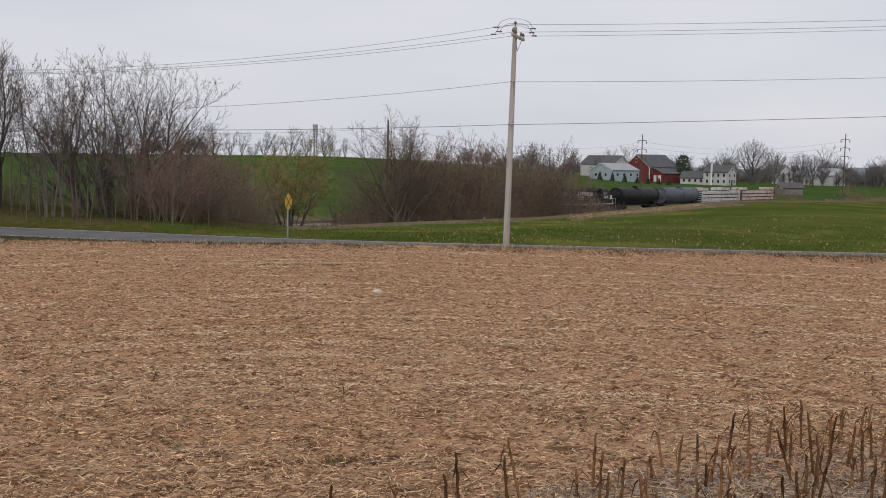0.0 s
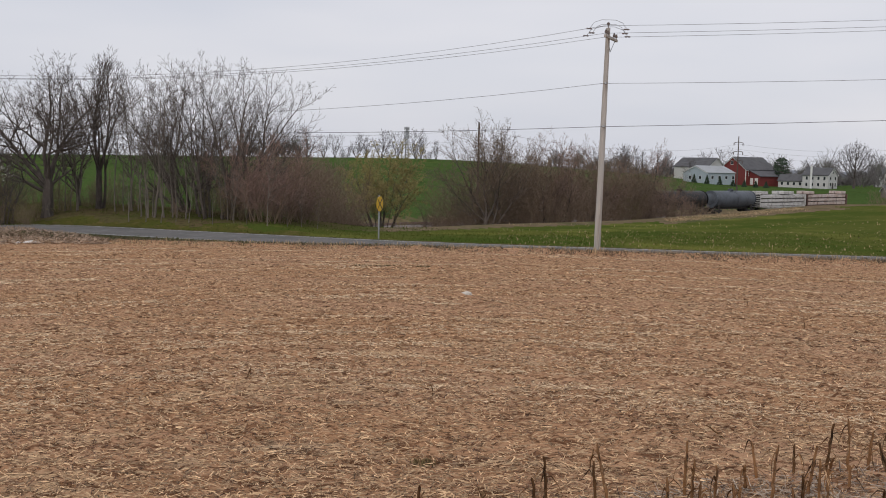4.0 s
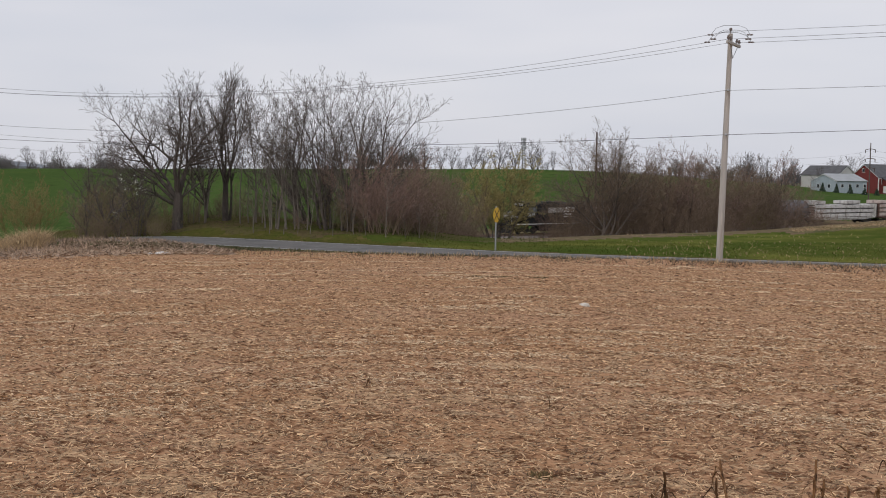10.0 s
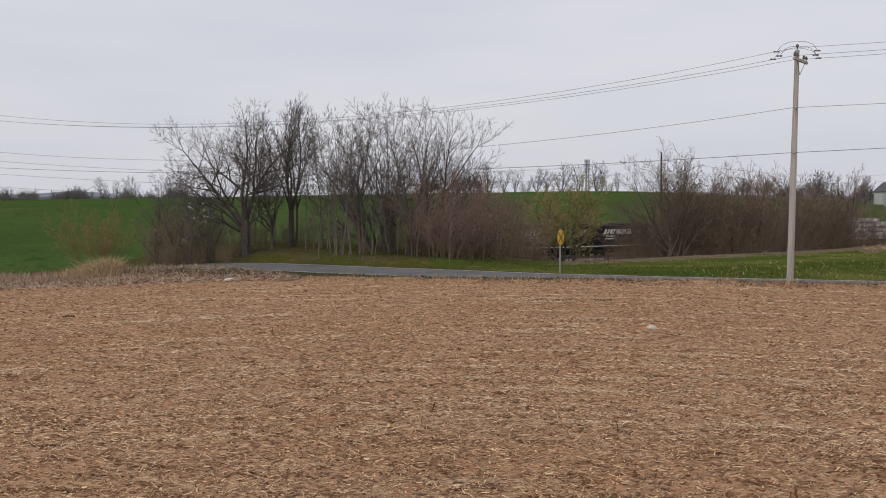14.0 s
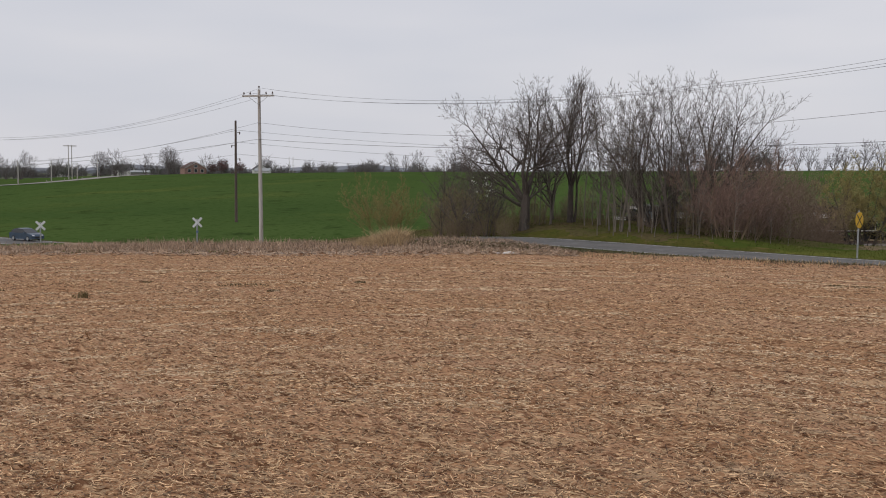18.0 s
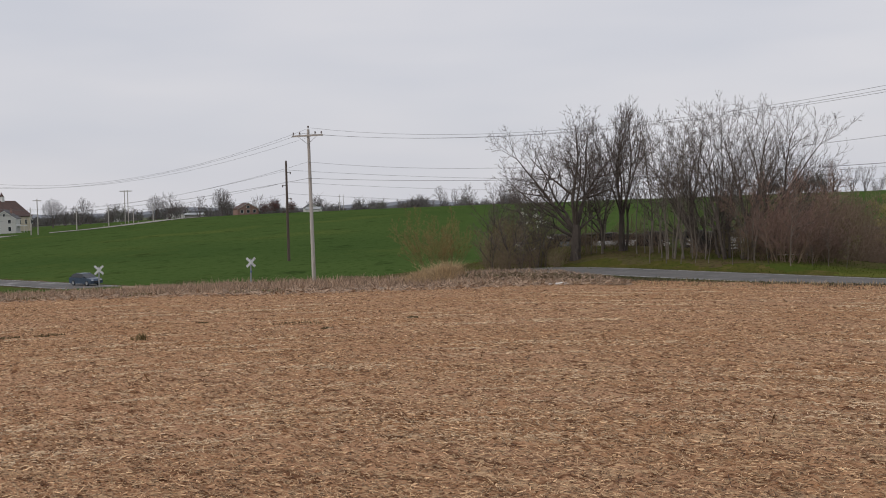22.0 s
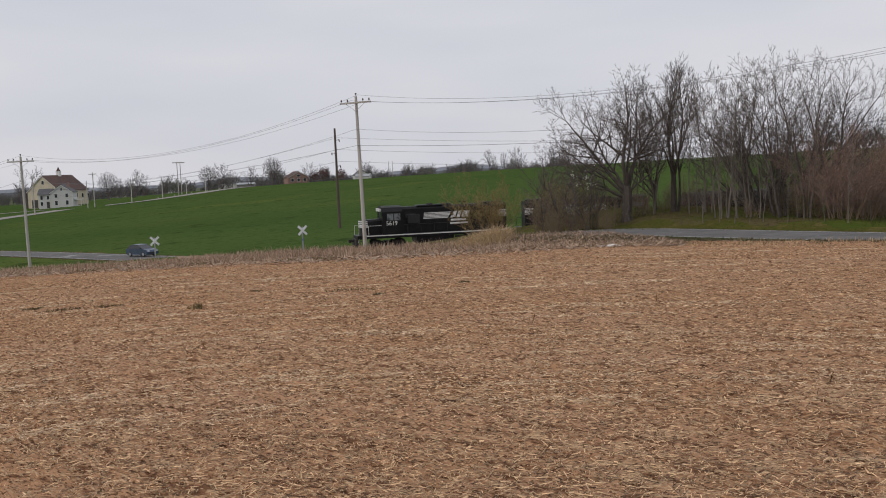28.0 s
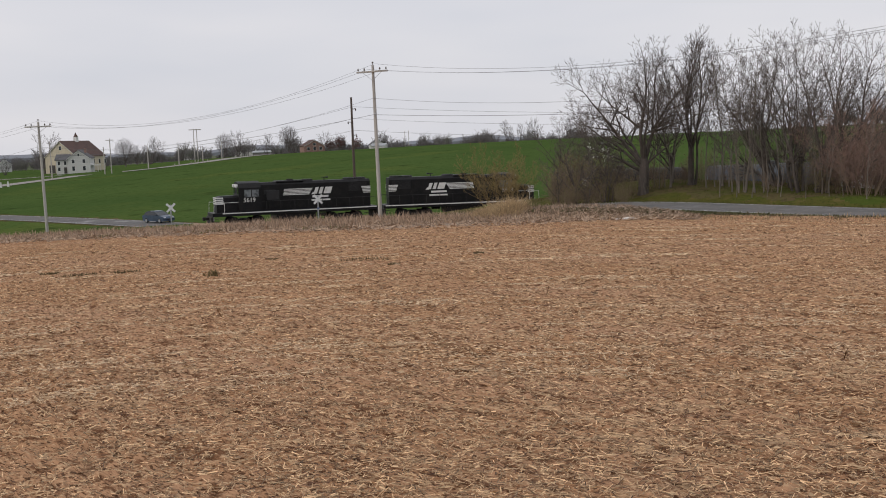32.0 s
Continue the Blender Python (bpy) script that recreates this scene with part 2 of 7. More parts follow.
# ---------------------------------------------------------------- mesh helpers
class Geo:
    """Vertices and faces gathered from simple solids."""

    def __init__(self):
        self.v, self.f = [], []

    def add(self, verts, faces):
        k = len(self.v)
        self.v += [tuple(p) for p in verts]
        self.f += [tuple(i + k for i in q) for q in faces]
        return self

    def box(self, x0, y0, z0, x1, y1, z1, bevel=0.0):
        if bevel <= 0:
            p = [(x0, y0, z0), (x1, y0, z0), (x1, y1, z0), (x0, y1, z0), (x0, y0, z1), (x1, y0, z1), (x1, y1, z1), (x0, y1, z1)]
            return self.add(p, [(3, 2, 1, 0), (4, 5, 6, 7), (0, 1, 5, 4), (1, 2, 6, 5), (2, 3, 7, 6), (3, 0, 4, 7)])
        b = min(bevel, (x1 - x0) / 2.1, (y1 - y0) / 2.1, (z1 - z0) / 2.1)
        rings = []
        for z, i in ((z0, b), (z0 + b, 0), (z1 - b, 0), (z1, b)):
            rings.append([(x0 + b, y0 + i, z), (x1 - b, y0 + i, z), (x1 - i, y0 + b, z), (x1 - i, y1 - b, z), (x1 - b, y1 - i, z), (x0 + b, y1 - i, z), (x0 + i, y1 - b, z), (x0 + i, y0 + b, z)])
        return self.loft(rings)

    def loft(self, rings, closed=True, caps=True):
        n = len(rings[0])
        f = []
        for j in range(len(rings) - 1):
            for i in range(n if closed else n - 1):
                a, b = j * n + i, j * n + (i + 1) % n
                f.append((a, b, b + n, a + n))
        if caps and closed:
            f.append(tuple(range(n - 1, -1, -1)))
            f.append(tuple((len(rings) - 1) * n + i for i in range(n)))
        return self.add([p for r in rings for p in r], f)

    def tube(self, points, radii, sides=6, caps=True):
        """A round bar along points."""
        pts = [Vector(p) for p in points]
        if not hasattr(radii, "__len__"):
            radii = [radii] * len(pts)
        rings, side = [], None
        for i, p in enumerate(pts):
            d = (pts[min(i + 1, len(pts) - 1)] - pts[max(i - 1, 0)]).normalized()
            if side is None:
                side = d.cross(Vector((0, 0, 1)) if abs(d.z) < 0.9 else Vector((1, 0, 0)))
            side = (side - d * side.dot(d)).normalized()
            up = d.cross(side)
            rings.append([p + (side * math.cos(a) + up * math.sin(a)) * radii[i] for a in (2 * math.pi * k / sides for k in range(sides))])
        return self.loft(rings, caps=caps)

    def lathe(self, origin, axis, profile, sides=16):
        """profile: (distance along axis, radius)."""
        o, d = Vector(origin), Vector(axis).normalized()
        s = d.cross(Vector((0, 0, 1)) if abs(d.z) < 0.9 else Vector((1, 0, 0))).normalized()
        u = d.cross(s)
        return self.loft([[o + d * h + (s * math.cos(a) + u * math.sin(a)) * max(r, 1e-4) for a in (2 * math.pi * k / sides for k in range(sides))] for h, r in profile])

    def prism(self, outline, y0, y1):
        """An outline in x and z, extruded along y."""
        return self.loft([[(x, y0, z) for x, z in outline], [(x, y1, z) for x, z in outline]])

    def flip(self):
        self.f = [q[::-1] for q in self.f]
        return self

    def mesh(self, name, mat, smooth=False, fix=True):
        me = bpy.data.meshes.new(name)
        me.from_pydata(self.v, [], self.f)
        if fix:
            bm = bmesh.new()
            bm.from_mesh(me)
            bmesh.ops.recalc_face_normals(bm, faces=bm.faces)
            bm.to_mesh(me)
            bm.free()
        me.materials.append(mat)
        if smooth:
            me.polygons.foreach_set("use_smooth", [True] * len(me.polygons))
            me.set_sharp_from_angle(angle=radians(40))
        me.update()
        return me


def part(name, g, mat, parent, label="", smooth=False, fix=True):
    ob = new(name, g.mesh(name, mat, smooth, fix) if isinstance(g, Geo) else g)
    ob.parent = parent
    return tagged(ob, label)


def thing(name, label, category, group="", kind="", at=None):
    ob = new(name)
    ob.empty_display_size = 0.2
    if at is not None:
        ob.matrix_world = at
    return tagged(ob, label, category, group, kind)


def solo(name, g, mat, label, category, group="", kind="", at=None, smooth=False, fix=True):
    ob = new(name, g.mesh(name, mat, smooth, fix))
    if at is not None:
        ob.matrix_world = at
    return tagged(ob, label, category, group, kind)


# ---------------------------------------------------------------- the lie of the land
def curve(knots):
    """A smooth function through (x, y) knots."""
    kx, ky = np.array([k[0] for k in knots], float), np.array([k[1] for k in knots], float)
    slope = np.gradient(ky, kx)

    def value(x):
        x = np.clip(x, kx[0], kx[-1])
        i = np.clip(np.searchsorted(kx, x) - 1, 0, len(kx) - 2)
        h = kx[i + 1] - kx[i]
        t = (x - kx[i]) / h
        return ((2 * t**3 - 3 * t**2 + 1) * ky[i] + (t**3 - 2 * t**2 + t) * h * slope[i] + (3 * t**2 - 2 * t**3) * ky[i + 1] + (t**3 - t**2) * h * slope[i + 1])

    return value


def knots(pairs):
    """A function straight from knot to knot."""
    kx, ky = zip(*pairs)
    return lambda x: np.interp(x, kx, ky)


def step(a, b, x):
    t = np.clip((x - a) / (b - a), 0, 1)
    return t * t * (3 - 2 * t)


ROAD_Y = curve([(-400, 40), (-200, 52), (-140, 59), (-105, 61.5), (-75, 60), (-45, 56), (-25, 52), (-10, 49.8), (10, 49.3), (60, 50.5), (150, 54), (400, 62)])
ROAD_Z = curve([(-400, -5.2), (-140, -5.3), (-110, -5.55), (-80, -5.6), (-70, -5.55), (-58, -4.9), (-45, -3.55), (-30, -2.38), (-18, -2.35), (-8, -2.44), (10, -2.5), (60, -2.55), (400, -3.0)])
TRACK = [(320, 515), (141, 311), (80, 242.5), (32.1, 186.6), (8.4, 160), (-13.6, 133.3), (-43, 103), (-68.2, 74.5), (-77, 58.5), (-83, 44), (-88, 25), (-92, 0)]


def _track_line():
    p = np.array(TRACK, float)
    u = np.r_[0, np.cumsum(np.hypot(*np.diff(p, axis=0).T))]
    fx, fy = curve(list(zip(u, p[:, 0]))), curve(list(zip(u, p[:, 1])))
    t = np.linspace(0, u[-1], 1600)
    q = np.stack([fx(t), fy(t)], 1)
    s = np.r_[0, np.cumsum(np.hypot(*np.diff(q, axis=0).T))]
    s -= s[np.argmin(np.hypot(q[:, 0] - 8.18, q[:, 1] - 159.73))]
    return q, s


TRACK_XY, TRACK_S = _track_line()   # s = 0 where the train's nose stands at the start
TRACK_AZ = np.degrees(np.arctan2(-TRACK_XY[:, 0], TRACK_XY[:, 1]))
TRACK_R = np.hypot(TRACK_XY[:, 0], TRACK_XY[:, 1])
RAIL_Z = curve([(-500, -6.0), (60, -6.0), (100, -5.85), (128, -5.6), (200, -5.6)])


def track_at(s):
    return np.array([np.interp(s, TRACK_S, TRACK_XY[:, 0]), np.interp(s, TRACK_S, TRACK_XY[:, 1]), RAIL_Z(s)])


def track_distance(x, y):
    """Distance to the railway's centre line, and the rail's height there."""
    best, z = np.full(np.shape(x), 1e9), np.full(np.shape(x), -6.0)
    for i in range(0, len(TRACK_S) - 8, 8):
        a, b = TRACK_XY[i], TRACK_XY[i + 8]
        d = b - a
        t = np.clip(((x - a[0]) * d[0] + (y - a[1]) * d[1]) / (d @ d), 0, 1)
        r = np.hypot(x - a[0] - t * d[0], y - a[1] - t * d[1])
        near = r < best
        best = np.where(near, r, best)
        z = np.where(near, RAIL_Z(TRACK_S[i]), z)
    return best, z


FAR_H = curve([(-180, -6), (-60, -5), (-30, -4.2), (-20, -3.6), (-11, -3.2), (-4, 0.5), (5, 3.9), (14, 3.6), (25, 2.6), (41, 0.8), (50, -1.0), (59, -4.3), (70, -5.5), (120, -6), (180, -6)])
CREST_Z = curve([(-100, -5.9), (-75, -5.8), (-60, -5.0), (-46, -3.3), (-36, -2.1), (-28, -2.05), (-20, -2.5), (-10, -3.0), (-4, -3.35), (10, -3.4), (19, -3.2), (33, -2.15), (56, -2.4), (100, -2.6), (400, -3)])
CREST_V = curve([(-100, 6), (-60, 6), (-36, 9), (-28, 10), (-20, 12), (-10, 15), (-4, 28), (10, 44), (19, 56), (33, 64), (56, 86), (100, 130), (400, 300)])
EDGE_R = knots([(-180, 400), (22, 400), (24, 48.5), (28, 51.5), (35.5, 50), (43, 49.5), (48.5, 52), (60.7, 59), (75, 68), (90, 75), (180, 200)])   # where the tilled field ends in standing stubble


def land(x, y):
    """Height of the ground, and what covers it: 0 tilled, 1 stubble, 2 verge, 3 meadow, 4 wheat, 5 dry brush, 6 far land."""
    x, y = np.asarray(x, float), np.asarray(y, float)
    r, az = np.hypot(x, y), np.degrees(np.arctan2(-x, y))
    v, rz = y - ROAD_Y(x), ROAD_Z(x)
    tilled = -0.052 * r * r / (r + 3.0)
    rd, railz = track_distance(x, y)
    rail_r = np.interp(az, TRACK_AZ, TRACK_R, left=500, right=TRACK_R[-1])
    vc = CREST_V(x)
    meadow = rz - 0.1 + (CREST_Z(x) - rz + 0.1) * step(3.6, 3.6 + vc, v)
    meadow = meadow + (-6.5 - meadow) * step(vc + 6, vc + 34, v)
    beyond = (r > rail_r) & (v > 0)
    t = np.clip((r - rail_r) / np.maximum(430 - rail_r, 60), 0, 1)
    far = -5.7 + (FAR_H(az) + 5.7) * (1 - (1 - t) ** 1.7)
    far = far + (-9 - far) * step(430, 1100, r)
    z = np.where(v < 0, tilled, np.where(beyond, far, meadow))
    z = np.where((v < 0) & (r > 150), tilled[...] * 0 - 7.5 + (7.5 - 0.052 * 150) * np.exp(-(r - 150) / 200), z)
    w = step(12.0, 4.5, rd) * (v > -20)
    z = z + (railz - 0.75 - z) * w
    w = np.where(v < 0, step(-8.0, -3.6, v), np.where(beyond, step(11, 3.6, v), step(4.5, 3.6, v)))
    z = z + (rz - 0.02 - z) * w
    z = z + 0.45 * step(3.8, 6.5, v) * step(26, 12, v) * step(-42, -34, x) * step(-11, -17, x) * (v > 0)
    z = z + 0.43 * np.exp(-(((v + 4.7) / 0.9) ** 2)) * step(-26, 2, x) * (r < 150)
    kind = np.where(v < -4.6, 0, np.where(v < 3.8, 2, np.where(beyond, 4, 3)))
    kind = np.where((v < -4.6) & (r > EDGE_R(az)) & (az > 20), 1, kind)
    kind = np.where((v < -3.3) & (az > 53) & (r > 74), 4, kind)
    kind = np.where((v > 3.8) & (~beyond) & (v > vc + 3), 5, kind)
    kind = np.where((v > 4.4) & (~beyond) & (x < -11 - 0.5 * np.clip(18 - v, 0, 18)) & (x > -60), 7, kind)
    kind = np.where((v > 3.8) & (v < 5.6 + 0.6 * np.sin(x * 1.3)) & (x < -13) & (x > -40), 8, kind)
    kind = np.where((v > vc - 3) & (~beyond) & (x > 12) & (x < 34) & (v > 20), 5, kind)
    kind = np.where((rd < 9) & (v > 3.8), 5, kind)
    kind = np.where(r > 900, 6, kind)
    return z, kind


def ground_z(x, y):
    return float(land(np.array([x]), np.array([y]))[0][0])


def polar(az, r):
    """A place by its bearing, degrees to the left of +y, and distance."""
    return -r * math.sin(radians(az)), r * math.cos(radians(az))


def stand(az, r, turn=0.0, sink=0.0):
    x, y = polar(az, r)
    return pose(x, y, ground_z(x, y) - sink, 0, 0, turn)


def build_ground():
    az = np.r_[np.arange(-180, -34, 4.0), np.arange(-34, 72, 0.25), np.arange(72, 180.1, 4.0)]
    r = [0.02]
    while r[-1] < 4500:
        d = r[-1]
        r.append(d + (0.28 if d < 3 else max(0.03, d * 0.0085) if d < 40 else 0.42 if d < 75 else 1.5 if d < 220 else 3.0 if d < 480 else d * 0.03))
    r = np.array(r)
    A, R = np.meshgrid(np.radians(az), r)
    X, Y = -R * np.sin(A) + 0.15, R * np.cos(A) - 0.2
    Z, K = land(X, Y)
    # clods and tillage ridges of the field
    rough = np.random.default_rng(3)
    n1 = rough.normal(0, 1, Z.shape)
    n1 = (n1 + np.roll(n1, 1, 0) + np.roll(n1, 1, 1) + np.roll(n1, -1, 1)) / 2
    ridge = np.sin(Y * 2.1 + 0.25 * np.sin(X * 0.7) + 0.35 * X) * np.sin(X * 0.23 + Y * 0.11)
    soil = (K <= 1)
    Z = Z + soil * (n1 * np.clip(0.014 + 0.0002 * R, 0, 0.024) * np.clip(R / 9, 0, 1) + ridge * 0.018)
    Z = Z + ((K == 3) | (K == 4)) * n1 * np.clip(R * 0.0002, 0, 0.04)
    nr, na = Z.shape
    idx = np.arange(nr * na).reshape(nr, na)
    quads = np.stack([idx[:-1, :-1], idx[:-1, 1:], idx[1:, 1:], idx[1:, :-1]], -1)
    mats = K[1:, 1:]
    me = bpy.data.meshes.new("ground")
    verts = np.stack([X, Y, Z], -1).reshape(-1, 3)
    q = quads.reshape(-1, 4)
    me.vertices.add(len(verts))
    me.vertices.foreach_set("co", verts.ravel())
    me.loops.add(q.size)
    me.loops.foreach_set("vertex_index", q.ravel().astype(np.int32))
    me.polygons.add(len(q))
    me.polygons.foreach_set("loop_start", np.arange(0, q.size, 4, dtype=np.int32))
    for m in (M_SOIL, M_STRIP, M_VERGE, M_MEADOW, M_CROP, M_BRUSHLAND, M_FARLAND, M_LITTER, M_MOSS):
        me.materials.append(m)
    me.polygons.foreach_set("material_index", mats.reshape(-1).astype(np.int32))
    me.polygons.foreach_set("use_smooth", np.ones(len(q), dtype=bool))
    me.update(calc_edges=True)
    me.validate()
    if me.polygons[len(q) // 2].normal.z < 0:
        me.flip_normals()
    return tagged(new("ground", me), "rolling farmland with a tilled brown field and green wheat", "ground", kind="structure")


build_ground()


def ribbon(xs, v0, v1, lift, rows=4):
    """A strip that follows the road between two offsets from its centre."""
    g = Geo()
    rings = []
    for x in xs:
        slope = (float(ROAD_Y(x + 0.5)) - float(ROAD_Y(x - 0.5)))
        nx, ny = -slope / math.hypot(slope, 1), 1 / math.hypot(slope, 1)
        ring = []
        for k in range(rows):
            v = v0 + (v1 - v0) * k / (rows - 1)
            ring.append((x + nx * v, float(ROAD_Y(x)) + ny * v, float(ROAD_Z(x)) + lift - 0.02 * abs(v) / 3.2))
        rings.append(ring)
    n = rows
    f = [(j * n + i, j * n + i + 1, (j + 1) * n + i + 1, (j + 1) * n + i) for j in range(len(rings) - 1) for i in range(n - 1)]
    return g.add([p for q in rings for p in q], f)


ROAD_X = list(np.arange(-330, 331, 2.0))
solo("road", ribbon(ROAD_X, -2.6, 2.6, 0.03, 7), M_ASPHALT, "weathered grey asphalt country road", "road", kind="structure", smooth=True)


# ---------------------------------------------------------------- railway
def track_strip(section, s0, s1, ds):
    """A cross-section (offset, height over the rail top) drawn along the railway."""
    rings = []
    for s in np.arange(s0, s1, ds):
        p, q = track_at(s - 0.5), track_at(s + 0.5)
        d = (q - p)[:2] / np.hypot(*(q - p)[:2])
        c = (p + q) / 2
        rings.append([(c[0] - d[1] * o, c[1] + d[0] * o, c[2] + h) for o, h in section])
    return rings


solo("railway_ballast", Geo().loft(track_strip([(-3.4, -0.95), (-1.7, -0.22), (1.7, -0.22), (3.4, -0.95)], -230, 190, 3.0)), M_BALLAST, "grey crushed stone railway ballast bed", "railway track", kind="structure")
M_RAIL = material("rusty_rail_steel", (0.16, 0.10, 0.075), 0.6, 0.5, tones=[((0.25, 0.22, 0.2), 0.6, 6, 0.5, 0.6)], fine=40, bump=0.1)
for side in (-0.7175, 0.7175):
    solo("rail", Geo().loft(track_strip([(side - 0.07, -0.17), (side + 0.07, -0.17), (side + 0.036, -0.03), (side + 0.036, 0), (side - 0.036, 0), (side - 0.036, -0.03)], -230, 190, 3.0)), M_RAIL, "rusty steel rail on a ballast bed", "rail", "rails of the track")

M_TIE = material("creosoted_tie", (0.09, 0.07, 0.055), 0.9, tones=[((0.16, 0.13, 0.11), 0.7, 5, 0.45, 0.6)], fine=30, bump=0.4)
g_ties = Geo()
for s in np.arange(0, 120, 0.55):
    p, q = track_at(s - 0.5), track_at(s + 0.5)
    m = Matrix.Translation((p + q) / 2) @ pose(0, 0, 0, 0, 0, math.degrees(math.atan2(q[1] - p[1], q[0] - p[0])))
    g_ties.add([m @ Vector((x, y, z)) for x, y, z in ((-.11, -1.3, -.3), (.11, -1.3, -.3), (.11, 1.3, -.3), (-.11, 1.3, -.3), (-.11, -1.3, -.175), (.11, -1.3, -.175), (.11, 1.3, -.175), (-.11, 1.3, -.175))],
               [(4, 5, 6, 7), (0, 1, 5, 4), (1, 2, 6, 5), (2, 3, 7, 6), (3, 0, 4, 7)])
solo("railway_ties", g_ties, M_TIE, "dark creosoted wooden railway ties", "railway ties", kind="stuff")

M_BLACK = material("black_locomotive_paint", (0.006, 0.006, 0.007), 0.5, tones=[((0.018, 0.017, 0.016), 0.7, 1.2, 0.45, 0.65), ((0.012, 0.011, 0.011), 0.6, 6, 0.5, 0.65)], fine=20, bump=0.05, spec=0.25)
M_GRIME = material("grimy_black_steel", (0.016, 0.014, 0.012), 0.8, tones=[((0.045, 0.036, 0.028), 0.7, 3, 0.45, 0.62)], fine=20, bump=0.3)
M_WHITEPAINT = material("white_rail_paint", (0.72, 0.72, 0.70), 0.55, tones=[((0.5, 0.48, 0.45), 0.6, 2, 0.5, 0.65)], fine=20, bump=0.05)
M_GREYSTEEL = material("grey_steel", (0.03, 0.03, 0.032), 0.6, 0.3, tones=[((0.02, 0.02, 0.02), 0.6, 4, 0.45, 0.6)], fine=20, bump=0.1)
M_CABGLASS = material("dark_glass", (0.02, 0.025, 0.03), 0.08, fine=5, bump=0.0)
# pale side panes: the overcast sky seen in the glass is painted on
M_SKYGLASS = material("cab_glass_with_sky", (0.20, 0.22, 0.23), 0.1, tones=[((0.05, 0.055, 0.06), 0.8, 1.6, 0.46, 0.58)], fine=5, bump=0.0)
M_TANKBLACK = material("black_tank_paint", (0.009, 0.009, 0.010), 0.5, tones=[((0.025, 0.023, 0.021), 0.7, 0.8, 0.45, 0.62)], fine=12, bump=0.05, spec=0.25)
M_TANKGREY = material("slate_tank_paint", (0.10, 0.115, 0.135), 0.5, tones=[((0.06, 0.065, 0.075), 0.7, 0.7, 0.45, 0.62)], fine=12, bump=0.05, spec=0.25)
M_LUMBERWRAP = material("white_lumber_wrap", (0.56, 0.55, 0.53), 0.6, tones=[((0.33, 0.31, 0.29), 0.8, 1.1, 0.48, 0.62)], fine=6, bump=0.3)
M_PINKWRAP = material("weathered_lumber_wrap", (0.55, 0.47, 0.43), 0.6, tones=[((0.36, 0.25, 0.2), 0.8, 0.8, 0.46, 0.6)], fine=6, bump=0.3)
M_CARWHITE = material("pale_flatcar_paint", (0.50, 0.50, 0.48), 0.6, tones=[((0.25, 0.22, 0.19), 0.7, 1.2, 0.48, 0.62)], fine=12, bump=0.1)
M_CARBROWN = material("brown_flatcar_paint", (0.12, 0.065, 0.05), 0.7, tones=[((0.07, 0.05, 0.04), 0.7, 1.2, 0.48, 0.62)], fine=12, bump=0.1)


def lettering(name, text, size, mat, parent, m, label=""):
    cu = bpy.data.curves.new(name, "FONT")
    cu.body, cu.size, cu.align_x, cu.align_y, cu.extrude = text, size, "CENTER", "CENTER", 0.006
    ob = bpy.data.objects.new(name, cu)
    me = bpy.data.meshes.new_from_object(ob)
    bpy.data.objects.remove(ob)
    me.materials.clear()
    me.materials.append(mat)
    made = part(name, me, mat, parent, label)
    made.matrix_local = m
    return made


def bogie(parent, x, wheelbase=2.74, wheel_r=0.5, label="grimy steel wheel truck"):
    g = Geo()
    h = wheelbase / 2
    for y in (-1.12, 1.0):
        g.prism([(x - h - 0.45, wheel_r + 0.02), (x - h - 0.3, wheel_r + 0.28), (x - 0.6, wheel_r + 0.32), (x - 0.35, wheel_r + 0.05), (x + 0.35, wheel_r + 0.05), (x + 0.6, wheel_r + 0.32), (x + h + 0.3, wheel_r + 0.28), (x + h + 0.45, wheel_r + 0.02), (x + h + 0.3, wheel_r - 0.16), (x + 0.5, wheel_r - 0.2), (x - 0.5, wheel_r - 0.2), (x - h - 0.3, wheel_r - 0.16)], y, y + 0.12)
        for k in (-h, h):
            g.box(x + k - 0.16, y - 0.06, wheel_r - 0.16, x + k + 0.16, y + 0.18, wheel_r + 0.16, 0.03)
    g.box(x - 0.3, -1.0, wheel_r - 0.1, x + 0.3, 1.0, wheel_r + 0.25, 0.04)
    t = part("truck", g, M_GRIME, parent, label)
    for k in (-h, h):
        for y in (-0.78, 0.66):
            part("wheel", Geo().lathe((x + k, y, wheel_r), (0, 1, 0), [(0, wheel_r), (0.03, wheel_r + 0.02), (0.1, wheel_r), (0.12, wheel_r * 0.75), (0.1, wheel_r * 0.4), (0.14, 0.1)], 18), M_GREYSTEEL, t)
    return t


def coupler(parent, x, way):
    part("coupler", Geo().box(min(x, x + way * 0.55), -0.12, 0.75, max(x, x + way * 0.55), 0.12, 1.0, 0.03).box(min(x + way * 0.4, x + way * 0.65), -0.2, 0.7, max(x + way * 0.4, x + way * 0.65), 0.2, 1.05, 0.04), M_GRIME, parent)


